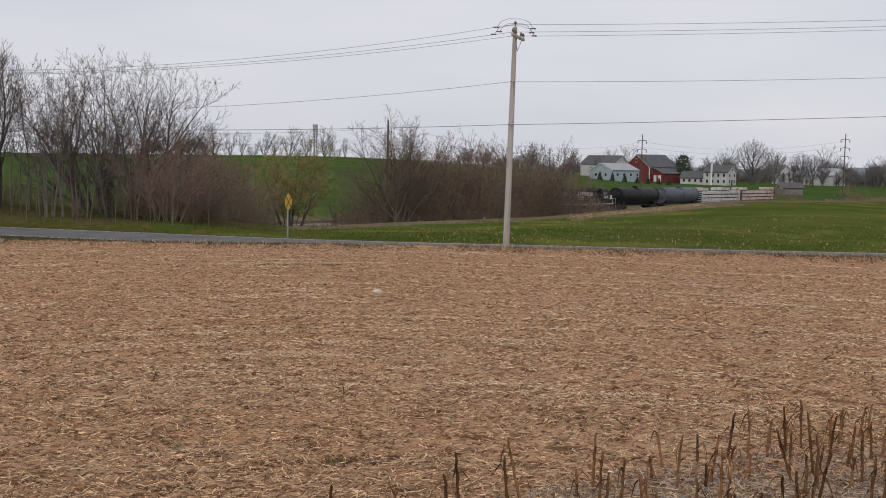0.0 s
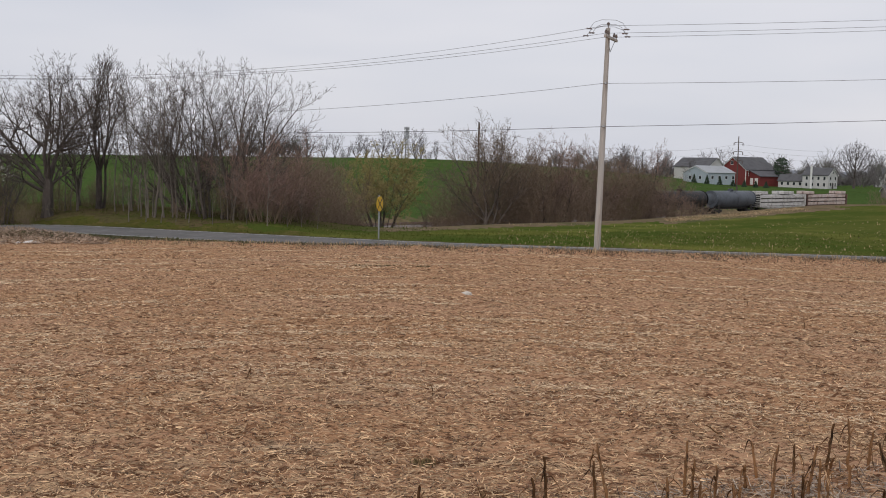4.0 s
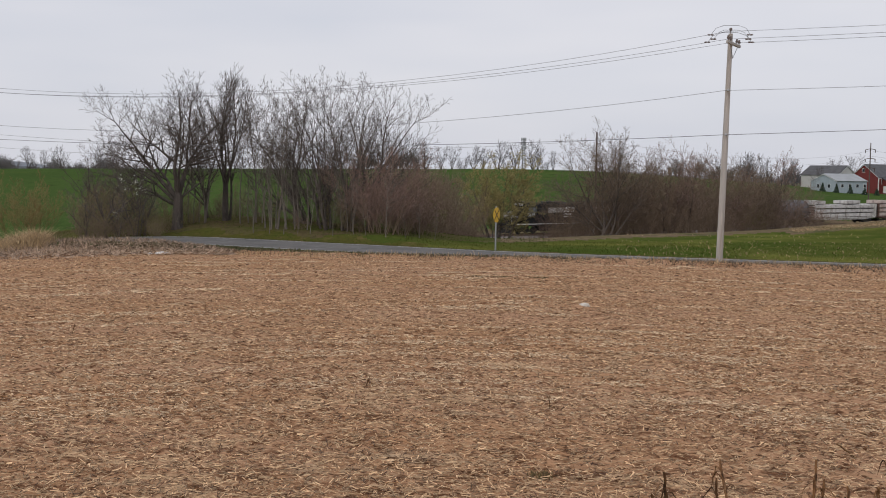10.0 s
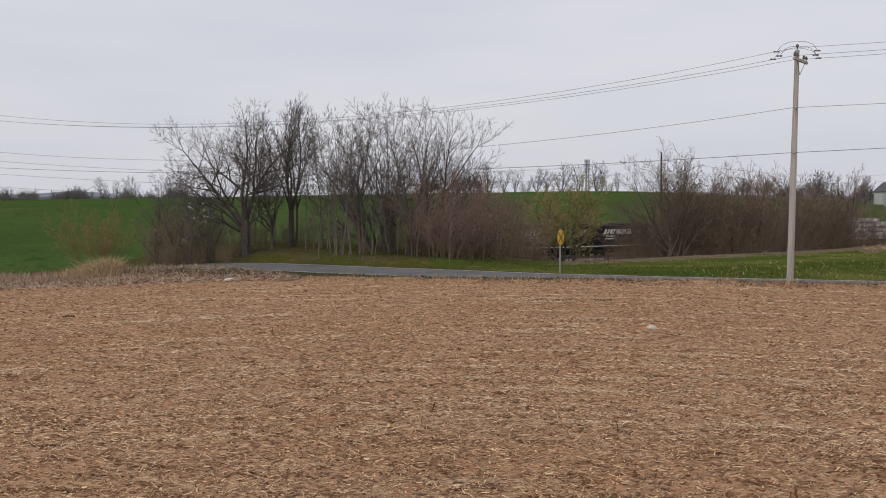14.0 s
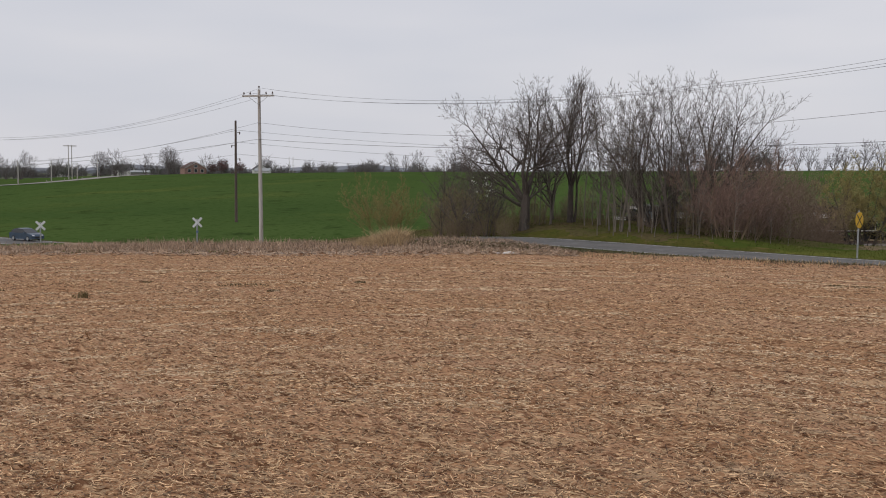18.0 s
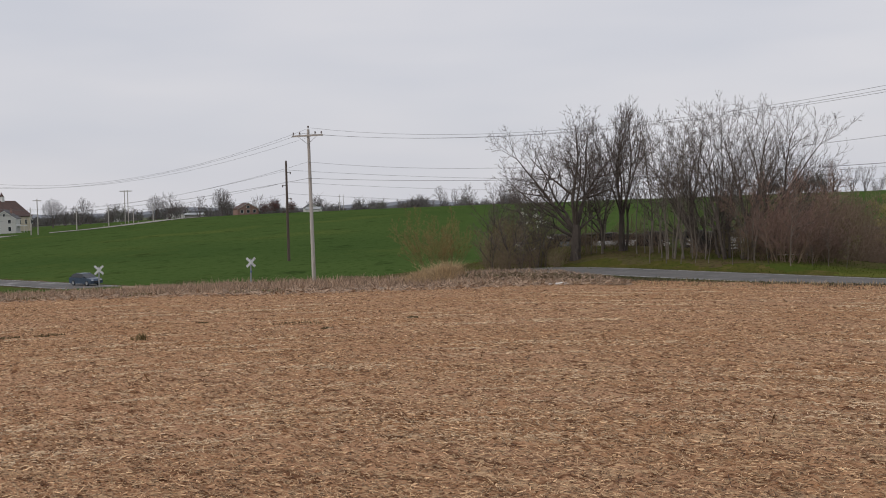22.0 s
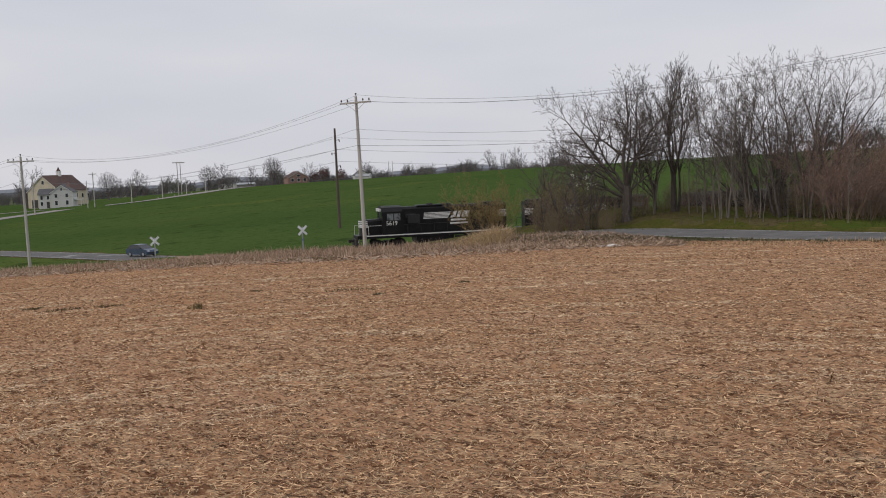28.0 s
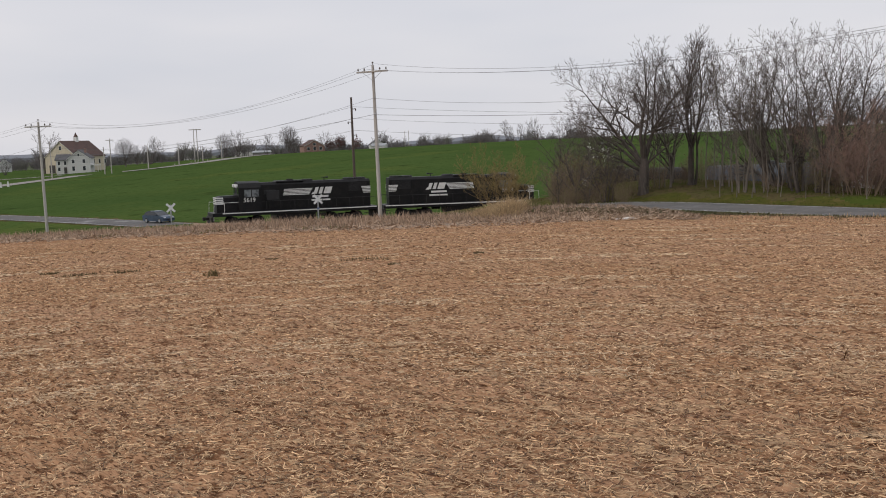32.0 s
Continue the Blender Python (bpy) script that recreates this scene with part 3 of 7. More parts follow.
def locomotive(number):
    """A black four-axle road switcher, nose towards +x, rail top at z = 0."""
    lo = thing("locomotive", "black diesel freight locomotive with white stripes on the railway track", "locomotive", "train locomotives")
    part("frame_sill", Geo().box(-8.6, -1.5, 1.08, 8.6, 1.5, 1.46, 0.03), M_BLACK, lo)
    for y in (-1.53, 1.505):
        part("sill_stripe", Geo().box(-8.45, y, 1.34, 7.6, y + 0.025, 1.44), M_WHITEPAINT, lo, "white reflective sill stripe")
    part("fuel_tank", Geo().prism([(-1.9, 0.6), (-1.7, 0.35), (2.0, 0.35), (2.2, 0.6), (2.2, 1.08), (-1.9, 1.08)], -1.35, 1.35), M_BLACK, lo)
    part("air_reservoir", Geo().lathe((-3.0, 1.2, 0.85), (1, 0, 0), [(0, 0.02), (0.05, 0.18), (0.95, 0.18), (1.0, 0.02)], 10), M_GRIME, lo)
    for x in (-5.2, 5.2):
        bogie(lo, x)
    for way in (-1, 1):
        a, b = sorted((way * 8.45, way * 8.75))
        part("pilot", Geo().box(a, -1.45, 0.2, b, 1.45, 1.1, 0.04), M_GRIME, lo)
        coupler(lo, way * 8.7, way)
        for y in (-1.45, 1.15):
            g = Geo()
            for k in range(4):
                g.box(min(way * 8.0, way * 8.5), y, 0.3 + k * 0.28, max(way * 8.0, way * 8.5), y + 0.3, 0.34 + k * 0.28)
            part("step", g, M_GRIME, lo)
    # long hood with sloped roof edges
    hood = part("long_hood", Geo().loft([[(x, -0.9, 1.46), (x, -0.9, 4.05), (x, -0.62, 4.3), (x, 0.62, 4.3), (x, 0.9, 4.05), (x, 0.9, 1.46)] for x in (-7.95, 3.7)]), M_BLACK, lo)
    for y in (-0.925, 0.9):
        for k in range(11):
            x = -5.6 + k * 0.78
            part("hood_door", Geo().box(x, y, 1.62, x + 0.7, y + 0.025, 2.82 if k < 9 else 2.5, 0.008), M_BLACK, hood)
    for y in (-0.93, 0.9):
        g = Geo()
        for k in range(9):
            g.box(-7.6, y, 3.1 + k * 0.1, -5.6, y + 0.03, 3.15 + k * 0.1)
        part("radiator_grille", g, M_GREYSTEEL, hood, "dark slatted radiator grille")
        part("intake_grille", Geo().box(2.2, y, 3.1, 3.3, y + 0.03, 3.55, 0.01), M_GREYSTEEL, hood)
    for x in (-7.1, -5.9, -1.4):
        part("roof_fan", Geo().lathe((x, 0, 4.28), (0, 0, 1), [(0, 0.62), (0.16, 0.62), (0.2, 0.56), (0.2, 0.1)], 18), M_GREYSTEEL, hood)
    part("exhaust_stack", Geo().box(0.1, -0.3, 4.28, 0.7, 0.3, 4.55, 0.04), M_GRIME, hood)
    part("dynamic_brake_blister", Geo().box(-0.9, -0.8, 4.2, 2.0, 0.8, 4.42, 0.1), M_BLACK, hood)
    part("air_horn", Geo().tube([(-3.2, 0.2, 4.3), (-3.2, 0.2, 4.62)], 0.05, 6).lathe((-3.6, 0.2, 4.6), (1, 0, 0), [(0, 0.1), (0.3, 0.04), (0.7, 0.03)], 8), M_GREYSTEEL, hood)
    for y in (-1.05, 0.9):
        part("blower_housing", Geo().box(1.75, y, 2.5, 3.1, y + 0.15, 3.45, 0.03), M_GREYSTEEL, hood, "dull grey blower housing")
    # cab and short hood
    cab = part("cab", Geo().loft([[(x, -1.5, 1.46), (x, -1.5, 3.85), (x, -1.1, 4.3), (x, -0.4, 4.46), (x, 0.4, 4.46), (x, 1.1, 4.3), (x, 1.5, 3.85), (x, 1.5, 1.46)] for x in (3.7, 5.9)]), M_BLACK, lo)
    for y in (-1.525, 1.5):
        for x in (3.95, 4.72):
            part("cab_window", Geo().box(x, y, 2.95, x + 0.66, y + 0.025, 3.65, 0.01), M_SKYGLASS, cab)
        part("window_frame", Geo().box(3.9, y - 0.004, 3.66, 5.45, y + 0.03, 3.71).box(4.63, y - 0.004, 2.92, 4.7, y + 0.03, 3.68).box(3.9, y - 0.004, 2.88, 5.45, y + 0.03, 2.94), M_GREYSTEEL, cab)
    for y in (-1.3, 0.5):
        part("windscreen", Geo().box(5.9, y, 3.25, 5.93, y + 0.8, 3.85, 0.01), M_CABGLASS, cab)
    for y in (-0.95, 0.3):
        part("number_board", Geo().box(5.9, y, 3.9, 6.12, y + 0.65, 4.2, 0.02), M_WHITEPAINT, cab, "white number board")
    nose = part("short_hood", Geo().loft([[(x, -0.9, 1.46), (x, -0.9, z - 0.2), (x, -0.65, z), (x, 0.65, z), (x, 0.9, z - 0.2), (x, 0.9, 1.46)] for x, z in ((5.9, 3.12), (7.6, 3.08), (8.05, 2.95))]), M_BLACK, lo)
    for k in range(4):
        z = 2.28 + k * 0.19
        part("nose_stripe", Geo().box(7.35 + k * 0.02, -0.925, z, 8.08, 0.925, z + 0.11), M_WHITEPAINT, nose, "white stripe")
    # white bands on the hood, the slanted emblem and two bars where the name stands
    for y in (-0.935, 0.905):
        for k in range(5):
            z = 2.92 + k * 0.14
            part("hood_stripe", Geo().prism([(1.35 - k * 0.03, z), (-1.35 - k * 0.09, z), (-1.42 - k * 0.09, z + 0.085), (1.32 - k * 0.03, z + 0.085)], y, y + 0.03), M_WHITEPAINT, hood, "white stripe")
        for k in range(5):
            z = 2.85 + k * 0.15
            part("end_stripe", Geo().prism([(-7.98, z), (-7.2 + k * 0.05, z), (-7.15 + k * 0.05, z + 0.085), (-7.98, z + 0.085)], y, y + 0.03), M_WHITEPAINT, hood, "white stripe")
        g = Geo()
        way = 1 if y > 0 else -1
        for k, (a, b) in enumerate(((-0.85, -0.5), (-0.32, 0.02), (0.2, 0.95))):
            g.prism([(-2.8 - way * (a - 0.12), 2.95), (-2.8 - way * (b - 0.12), 2.95), (-2.8 - way * (b + 0.12), 3.62), (-2.8 - way * (a + 0.12), 3.62)], y, y + 0.035)
        g.prism([(-2.8 + way * 0.85, 2.92), (-2.8 + way * 1.2, 2.92), (-2.8 + way * 1.0, 3.15), (-2.8 + way * 0.8, 3.15)], y, y + 0.035)
        part("emblem", g, M_WHITEPAINT, hood, "white slanted emblem bars")
        for z, a, b in ((2.58, -1.7, -3.4), (2.24, -1.6, -3.6)):
            part("name_bar", Geo().box(b, y, z, a, y + 0.03, z + 0.2), M_WHITEPAINT, hood, "white lettering bar")
    for y, turn in ((1.545, 180), (-1.545, 0)):
        lettering("cab_number", number, 0.62, M_WHITEPAINT, cab, pose(4.9, y, 2.62) @ pose(0, 0, 0, 90, 0, 0) if turn == 0 else pose(4.9, y, 2.62, 0, 0, 180) @ pose(0, 0, 0, 90, 0, 0), "white cab number")
    # handrails
    for y in (-1.48, 1.48):
        g = Geo().tube([(-8.4, y, 2.45), (3.6, y, 2.45)], 0.022, 5)
        for k in range(9):
            g.tube([(-8.4 + k * 1.45, y, 1.46), (-8.4 + k * 1.45, y, 2.45)], 0.022, 5)
        part("handrail", g, M_GREYSTEEL, lo)
        g = Geo().tube([(6.0, y, 2.45), (8.4, y, 2.45), (8.5, y, 0.7)], 0.022, 5)
        g.tube([(7.4, y, 1.46), (7.4, y, 2.45)], 0.022, 5)
        part("handrail", g, M_WHITEPAINT, lo)
    return lo


def tank_car(mat, label):
    lo = thing("tank_car", label, "tank car", "train tank cars")
    part("tank", Geo().lathe((-7.3, 0, 2.68), (1, 0, 0), [(0, 0.05), (0.08, 0.7), (0.28, 1.2), (0.6, 1.5), (0.9, 1.56), (13.7, 1.56), (14.0, 1.5), (14.32, 1.2), (14.52, 0.7), (14.6, 0.05)], 28), mat, lo, smooth=True)
    part("underframe", Geo().box(-8.0, -0.35, 0.8, 8.0, 0.35, 1.15, 0.03).box(-8.0, -1.4, 0.95, -7.2, 1.4, 1.15, 0.03).box(7.2, -1.4, 0.95, 8.0, 1.4, 1.15, 0.03), M_GRIME, lo)
    for x in (-5.9, 5.9):
        part("saddle", Geo().box(x - 0.35, -1.2, 1.0, x + 0.35, 1.2, 1.9, 0.05), M_GRIME, lo)
        bogie(lo, x, 1.78, 0.46)
    part("manway", Geo().lathe((0, 0, 4.18), (0, 0, 1), [(0, 0.5), (0.35, 0.5), (0.42, 0.4), (0.42, 0.05)], 14), mat, lo)
    g = Geo().box(-1.2, -0.75, 4.3, 1.2, -0.5, 4.34).box(-1.2, 0.5, 4.3, 1.2, 0.75, 4.34)
    for x in (-1.2, 1.2):
        for y in (-0.75, 0.75):
            g.tube([(x, y, 4.1), (x, y, 5.0)], 0.02, 5)
    for y in (-0.75, 0.75):
        g.tube([(-1.2, y, 5.0), (1.2, y, 5.0)], 0.02, 5)
    part("walkway", g, M_GREYSTEEL, lo)
    for y in (-1.62, 1.62):
        g = Geo()
        for x in (-0.22, 0.22):
            g.tube([(x, y, 1.0), (x, y, 2.9), (x, y * 0.5, 4.3)], 0.02, 5)
        for k in range(6):
            g.tube([(-0.22, y, 1.1 + k * 0.32), (0.22, y, 1.1 + k * 0.32)], 0.015, 5)
        part("ladder", g, M_GREYSTEEL, lo)
    for x in (-7.0, -4.0, 4.0, 7.0):
        part("band", Geo().lathe((x, 0, 2.68), (1, 0, 0), [(0, 1.55), (0.0, 1.58), (0.08, 1.58), (0.08, 1.55)], 28), mat, lo)
    for way in (-1, 1):
        coupler(lo, way * 8.15, way)
    return lo


def lumber_flatcar(mat, label, rows, seed, wrap, top, panel):
    lo = thing("centerbeam_flatcar", label, "flatcar", "train lumber flatcars")
    rng = random.Random(seed)
    part("deck", Geo().box(-9.6, -1.4, 1.0, 9.6, 1.4, 1.2, 0.03).prism([(-9.0, 1.0), (-6.0, 0.75), (6.0, 0.75), (9.0, 1.0)], -1.3, 1.3), mat, lo)
    for way in (-1, 1):
        a, b = sorted((way * 9.35, way * 9.6))
        bh = part("bulkhead", Geo().box(a, -1.42, 1.2, b, 1.42, 3.45, 0.03), panel if way > 0 else mat, lo)
        part("bulkhead_frame", Geo().box(a - 0.03, -1.5, 1.2, b + 0.03, -1.38, 3.5).box(a - 0.03, 1.38, 1.2, b + 0.03, 1.5, 3.5).box(a - 0.03, -1.38, 3.4, b + 0.03, 1.38, 3.5), mat, bh)
        for k in range(5):
            part("bulkhead_rib", Geo().box(min(way * 9.6, way * 9.72), -1.42, 1.4 + k * 0.42, max(way * 9.6, way * 9.72), 1.42, 1.53 + k * 0.42), mat, bh)
        coupler(lo, way * 9.6, way)
        bogie(lo, way * 7.3, 1.78, 0.42)
    g = Geo().box(-9.35, -0.12, 3.32, 9.35, 0.12, 3.48, 0.02)
    beam = part("center_beam", g, mat, lo)
    for k in range(13):
        x = -9.0 + k * 1.5
        part("beam_post", Geo().box(x - 0.07, -0.06, 1.2, x + 0.07, 0.06, 3.32), mat, beam)
    pack_len = 18.4 / 4
    for y in (-1.32, 0.14):
        for row in range(rows + 1):
            for k in range(4):
                if row == rows and k not in top:
                    continue
                short = 0.35 * pack_len if row == rows and k in (0, 3) else 0.0
                x, z = -9.2 + k * pack_len, 1.29 + row * 0.76
                part("lumber_pack", Geo().box(x + 0.06 + rng.random() * 0.16 + (short if k == 3 else 0), y, z, x + pack_len - 0.06 - rng.random() * 0.2 - (short if k == 0 else 0), y + 1.18, z + 0.52 + 0.06 * rng.random(), 0.03), wrap, lo, "white-wrapped lumber pack")
                for o in (0.6, 2.2, 3.9):
                    part("dunnage", Geo().box(x + o, y, z - 0.09, x + o + 0.1, y + 1.18, z), M_TIE, lo)
    return lo


def shrink(th, k):
    """Bring a finished thing and all its parts to a smaller true size."""
    for ob in th.children_recursive:
        ob.data.transform(Matrix.Scale(k, 4))
        ob.location = ob.location * k
    return th


# the train, nose first: half length, distance between truck centres halved, facing
TRAIN = []
_back = 0.0
for maker, half, pivot, face in (
        (lambda: shrink(locomotive("5619"), 0.96), 8.69, 5.0, 1), (lambda: shrink(locomotive("5658"), 0.96), 8.69, 5.0, -1),
        (lambda: tank_car(M_TANKBLACK, "black railway tank car with a walkway on top"), 8.75, 5.9, 1),
        (lambda: tank_car(M_TANKGREY, "slate-grey railway tank car with a walkway on top"), 8.4, 5.9, 1),
        (lambda: lumber_flatcar(M_CARWHITE, "pale centerbeam flatcar loaded with white-wrapped lumber", 3, 1, M_LUMBERWRAP, (1, 3), M_GREYSTEEL), 10.0, 7.3, 1),
        (lambda: lumber_flatcar(M_CARBROWN, "brown centerbeam flatcar loaded with white-wrapped lumber", 3, 2, M_PINKWRAP, (0, 3), M_GRIME), 10.0, 7.3, 1)):
    TRAIN.append((maker(), _back + half, pivot, face))
    _back += 2 * half
SPEED = 4.09
AHEAD = curve([(-1, 0.0), (0, 0.0), (5, 1.0), (10, 1.9), (15, 2.1), (20, 1.5), (25, 1.0), (33, 0.6)])   # the train slows a little


def on_track(s, pivot, face):
    p, q = Vector(track_at(s - pivot)), Vector(track_at(s + pivot))
    d = (q - p) * face
    return Matrix.Translation((p + q) / 2) @ pose(0, 0, 0, 0, 0, math.degrees(math.atan2(d.y, d.x))) @ pose(0, 0, 0, 0, -math.degrees(math.atan2(d.z, math.hypot(d.x, d.y))))


# ---------------------------------------------------------------- poles and wires
def utility_pole(at, height, arm_turn, low=(), double=False, lean=(0, 0), label="weathered grey wooden utility pole with a crossarm", arm=2.4):
    th = thing("utility_pole", label, "utility pole", "poles along the road", at=at @ pose(0, 0, 0, lean[0], lean[1], 0))
    part("shaft", Geo().tube([(0, 0, -0.4), (0, 0, height * 0.5), (0, 0, height)], [0.15, 0.13, 0.095], 14), M_POLEWOOD, th, smooth=True)
    turns = (arm_turn, arm_turn + 90) if double else (arm_turn,)
    for k, turn in enumerate(turns):
        m = pose(0, 0, height - 0.45 - 0.25 * k, 0, 0, turn)
        g = Geo().box(-arm / 2, -0.2, -0.06, arm / 2, -0.1, 0.06, 0.01)
        cross = part("crossarm", g, M_POLEWOOD, th)
        cross.matrix_local = m
        for x in (-arm / 2 + 0.12, -arm / 4, arm / 4, arm / 2 - 0.12):
            ins = part("insulator", Geo().lathe((x, -0.15, 0.06), (0, 0, 1), [(0, 0.02), (0.06, 0.02), (0.07, 0.06), (0.13, 0.07), (0.15, 0.04), (0.2, 0.05), (0.22, 0.01)], 8), M_CERAMIC, cross)
        part("brace", Geo().tube([(-arm * 0.3, -0.17, -0.05), (0, -0.14, -0.6)], 0.015, 5).tube([(arm * 0.3, -0.17, -0.05), (0, -0.14, -0.6)], 0.015, 5), M_GALV, cross)
    part("pole_top_pin", Geo().lathe((0, 0, height), (0, 0, 1), [(0, 0.02), (0.12, 0.02), (0.13, 0.06), (0.22, 0.07), (0.26, 0.01)], 8), M_CERAMIC, th)
    for z in low:
        part("bracket", Geo().tube([(0, -0.1, z), (0, -0.28, z)], 0.02, 5).lathe((0, -0.28, z - 0.05), (0, 0, 1), [(0, 0.03), (0.03, 0.06), (0.1, 0.05), (0.12, 0.01)], 8), M_GALV, th)
    return th


def cable(a, b, sag, r=0.0075, label="thin dark overhead power line", n=20, name="power_line"):
    a, b = Vector(a), Vector(b)
    pts = [a.lerp(b, k / n) - Vector((0, 0, 4 * sag * (k / n) * (1 - k / n))) for k in range(n + 1)]
    return solo(name, Geo().tube(pts, r, 4), M_CABLE, label, "power line", "overhead lines")


P1, P2, P3 = polar(-3.65, 45.0), polar(42.2, 70.7), polar(60.45, 100.0)
P0, P4 = (54.0, 43.5), (-140.0, 47.0)
Z1, Z2, Z3 = ground_z(*P1), ground_z(*P2), ground_z(*P3)
T1, T2, T3 = 7.85, 7.30, 4.95
pole_1 = utility_pole(pose(*P1, Z1, 0, 0, 0), T1 - Z1, 70, (T1 - Z1 - 2.45, T1 - Z1 - 4.35), lean=(0, 0.9), arm=1.9)
for k in range(3):
    x0, yk, z0 = 0.42 + 0.1 * k, -0.55 + 0.5 * k, T1 - Z1 - (0.05 if k == 1 else 0.3)
    part("jumper_wire", Geo().tube([(-x0 - 0.3, yk, z0), (-x0 - 0.1, yk, z0 + 0.28), (-0.3, yk * 0.7, z0 + 0.4), (0.3, yk * 0.7, z0 + 0.4), (x0 + 0.1, yk, z0 + 0.28), (x0 + 0.3, yk, z0)], 0.009, 5), M_CABLE, pole_1)
    for q in (-x0 - 0.45, x0 + 0.15):
        part("strain_insulator", Geo().lathe((q, yk, z0), (1, 0, 0), [(0, 0.015), (0.03, 0.035), (0.09, 0.035), (0.12, 0.02), (0.16, 0.035), (0.22, 0.035), (0.26, 0.015)], 8), M_CERAMIC, pole_1)
utility_pole(pose(*P2, Z2, 0, 0, 42), T2 - Z2, -25, (T2 - Z2 - 2.3, T2 - Z2 - 3.4), lean=(0, -0.6))
utility_pole(pose(*P3, Z3, 0, 0, 60), T3 - Z3, -15, (T3 - Z3 - 2.3,), lean=(0, -0.4))
utility_pole(pose(*P0, ground_z(*P0)), 10.7 - ground_z(*P0), 90)
utility_pole(pose(*P4, ground_z(*P4)), 9.5, 90)
ZT = {0: 10.7, 1: T1, 2: T2, 3: T3, 4: ground_z(*P4) + 9.5}
MID, LOW = {0: 2.45, 1: 2.45, 2: 2.3, 3: 2.3, 4: 2.3}, {0: 4.35, 1: 4.35, 2: 3.45, 3: 3.2, 4: 3.2}
PP = {0: P0, 1: P1, 2: P2, 3: P3, 4: P4}
for i, sag in ((0, 0.4), (1, 1.55), (2, 1.5), (3, 0.9)):
    pa, pb, za, zb = PP[i], PP[i + 1], ZT[i], ZT[i + 1]
    for off, dz, s in ((0.0, 0.1, sag * 1.25), (0.7, -0.32, sag * 1.05), (-0.7, -0.32, sag * 1.1)):
        cable((pa[0], pa[1] + off, za + dz), (pb[0], pb[1] + off, zb + dz), s)
    cable((pa[0], pa[1] - 0.28, za - MID[i]), (pb[0], pb[1] - 0.28, zb - MID[i + 1]), sag * (0.95 if i in (1, 2) else 1.25), 0.008)
    cable((pa[0], pa[1] - 0.28, za - LOW[i]), (pb[0], pb[1] - 0.28, zb - LOW[i + 1]), sag * (0.45 if i in (1, 2) else 0.7), 0.011)


def dark_pole(az, r, top_el, label="tall dark creosoted wooden transmission pole", arms=3):
    x, y = polar(az, r)
    z = ground_z(x, y)
    h = EYE + r * math.tan(radians(top_el)) - z
    th = thing("transmission_pole", label, "transmission pole", "transmission poles", at=pose(x, y, z, 0, 0, az))
    part("shaft", Geo().tube([(0, 0, -0.3), (0, 0, h)], [0.2, 0.13], 10), M_DARKPOLE, th, smooth=True)
    for k in range(arms):
        zz = h - (2.0 + 2.6 * k if r > 200 else 0.12 * h + k * h * 0.13)
        g = Geo()
        for w in (-1, 1) if arms == 3 and r > 200 else ((-1) ** k,):
            g.tube([(0, 0, zz + (0.35 if r > 200 else 0)), (w * 1.25 if r > 200 else w * 0.5, 0, zz + 0.1)], 0.09 if r > 200 else 0.035, 5)
            g.lathe(((w * 1.25 if r > 200 else w * 0.5), 0, zz), (0, 0, 1), [(-0.8 if r > 200 else -0.2, 0.05), (-0.6 if r > 200 else -0.1, 0.13 if r > 200 else 0.08), (0.1, 0.13 if r > 200 else 0.08), (0.14, 0.02)], 6)
        part("insulator_arm", g, M_DARKPOLE, th)
    return th, Vector((x, y, z + h))


dp_b, top_b = dark_pole(43.6, 128, 2.81, arms=4)
dp_a, top_a = dark_pole(3.3, 150, 2.5)
mast_a, top_ma = dark_pole(-11.2, 300, 1.94, "tall dark steel transmission mast with insulator arms")
mast_b, top_mb = dark_pole(-21.9, 330, 2.1, "tall dark steel transmission mast with insulator arms")
dp_l = Vector((-260, 150, 6))
for k in range(3):
    dz = -1.2 - 1.5 * k
    cable(top_b + Vector((0.3, 0, dz)), top_a + Vector((0.3, 0, dz)), 2.2, 0.014, n=30)
    cable(top_b + Vector((0.3, 0, dz)), dp_l + Vector((0, 0, dz)), 3.0, 0.014, n=30)
    cable(top_a + Vector((0.3, 0, dz)), top_ma + Vector((0, 0, dz - 1)), 2.5, 0.018, n=30)
    cable(top_ma + Vector((0, 0, dz - 1)), top_mb + Vector((0, 0, dz - 1)), 2.5, 0.02, n=20)


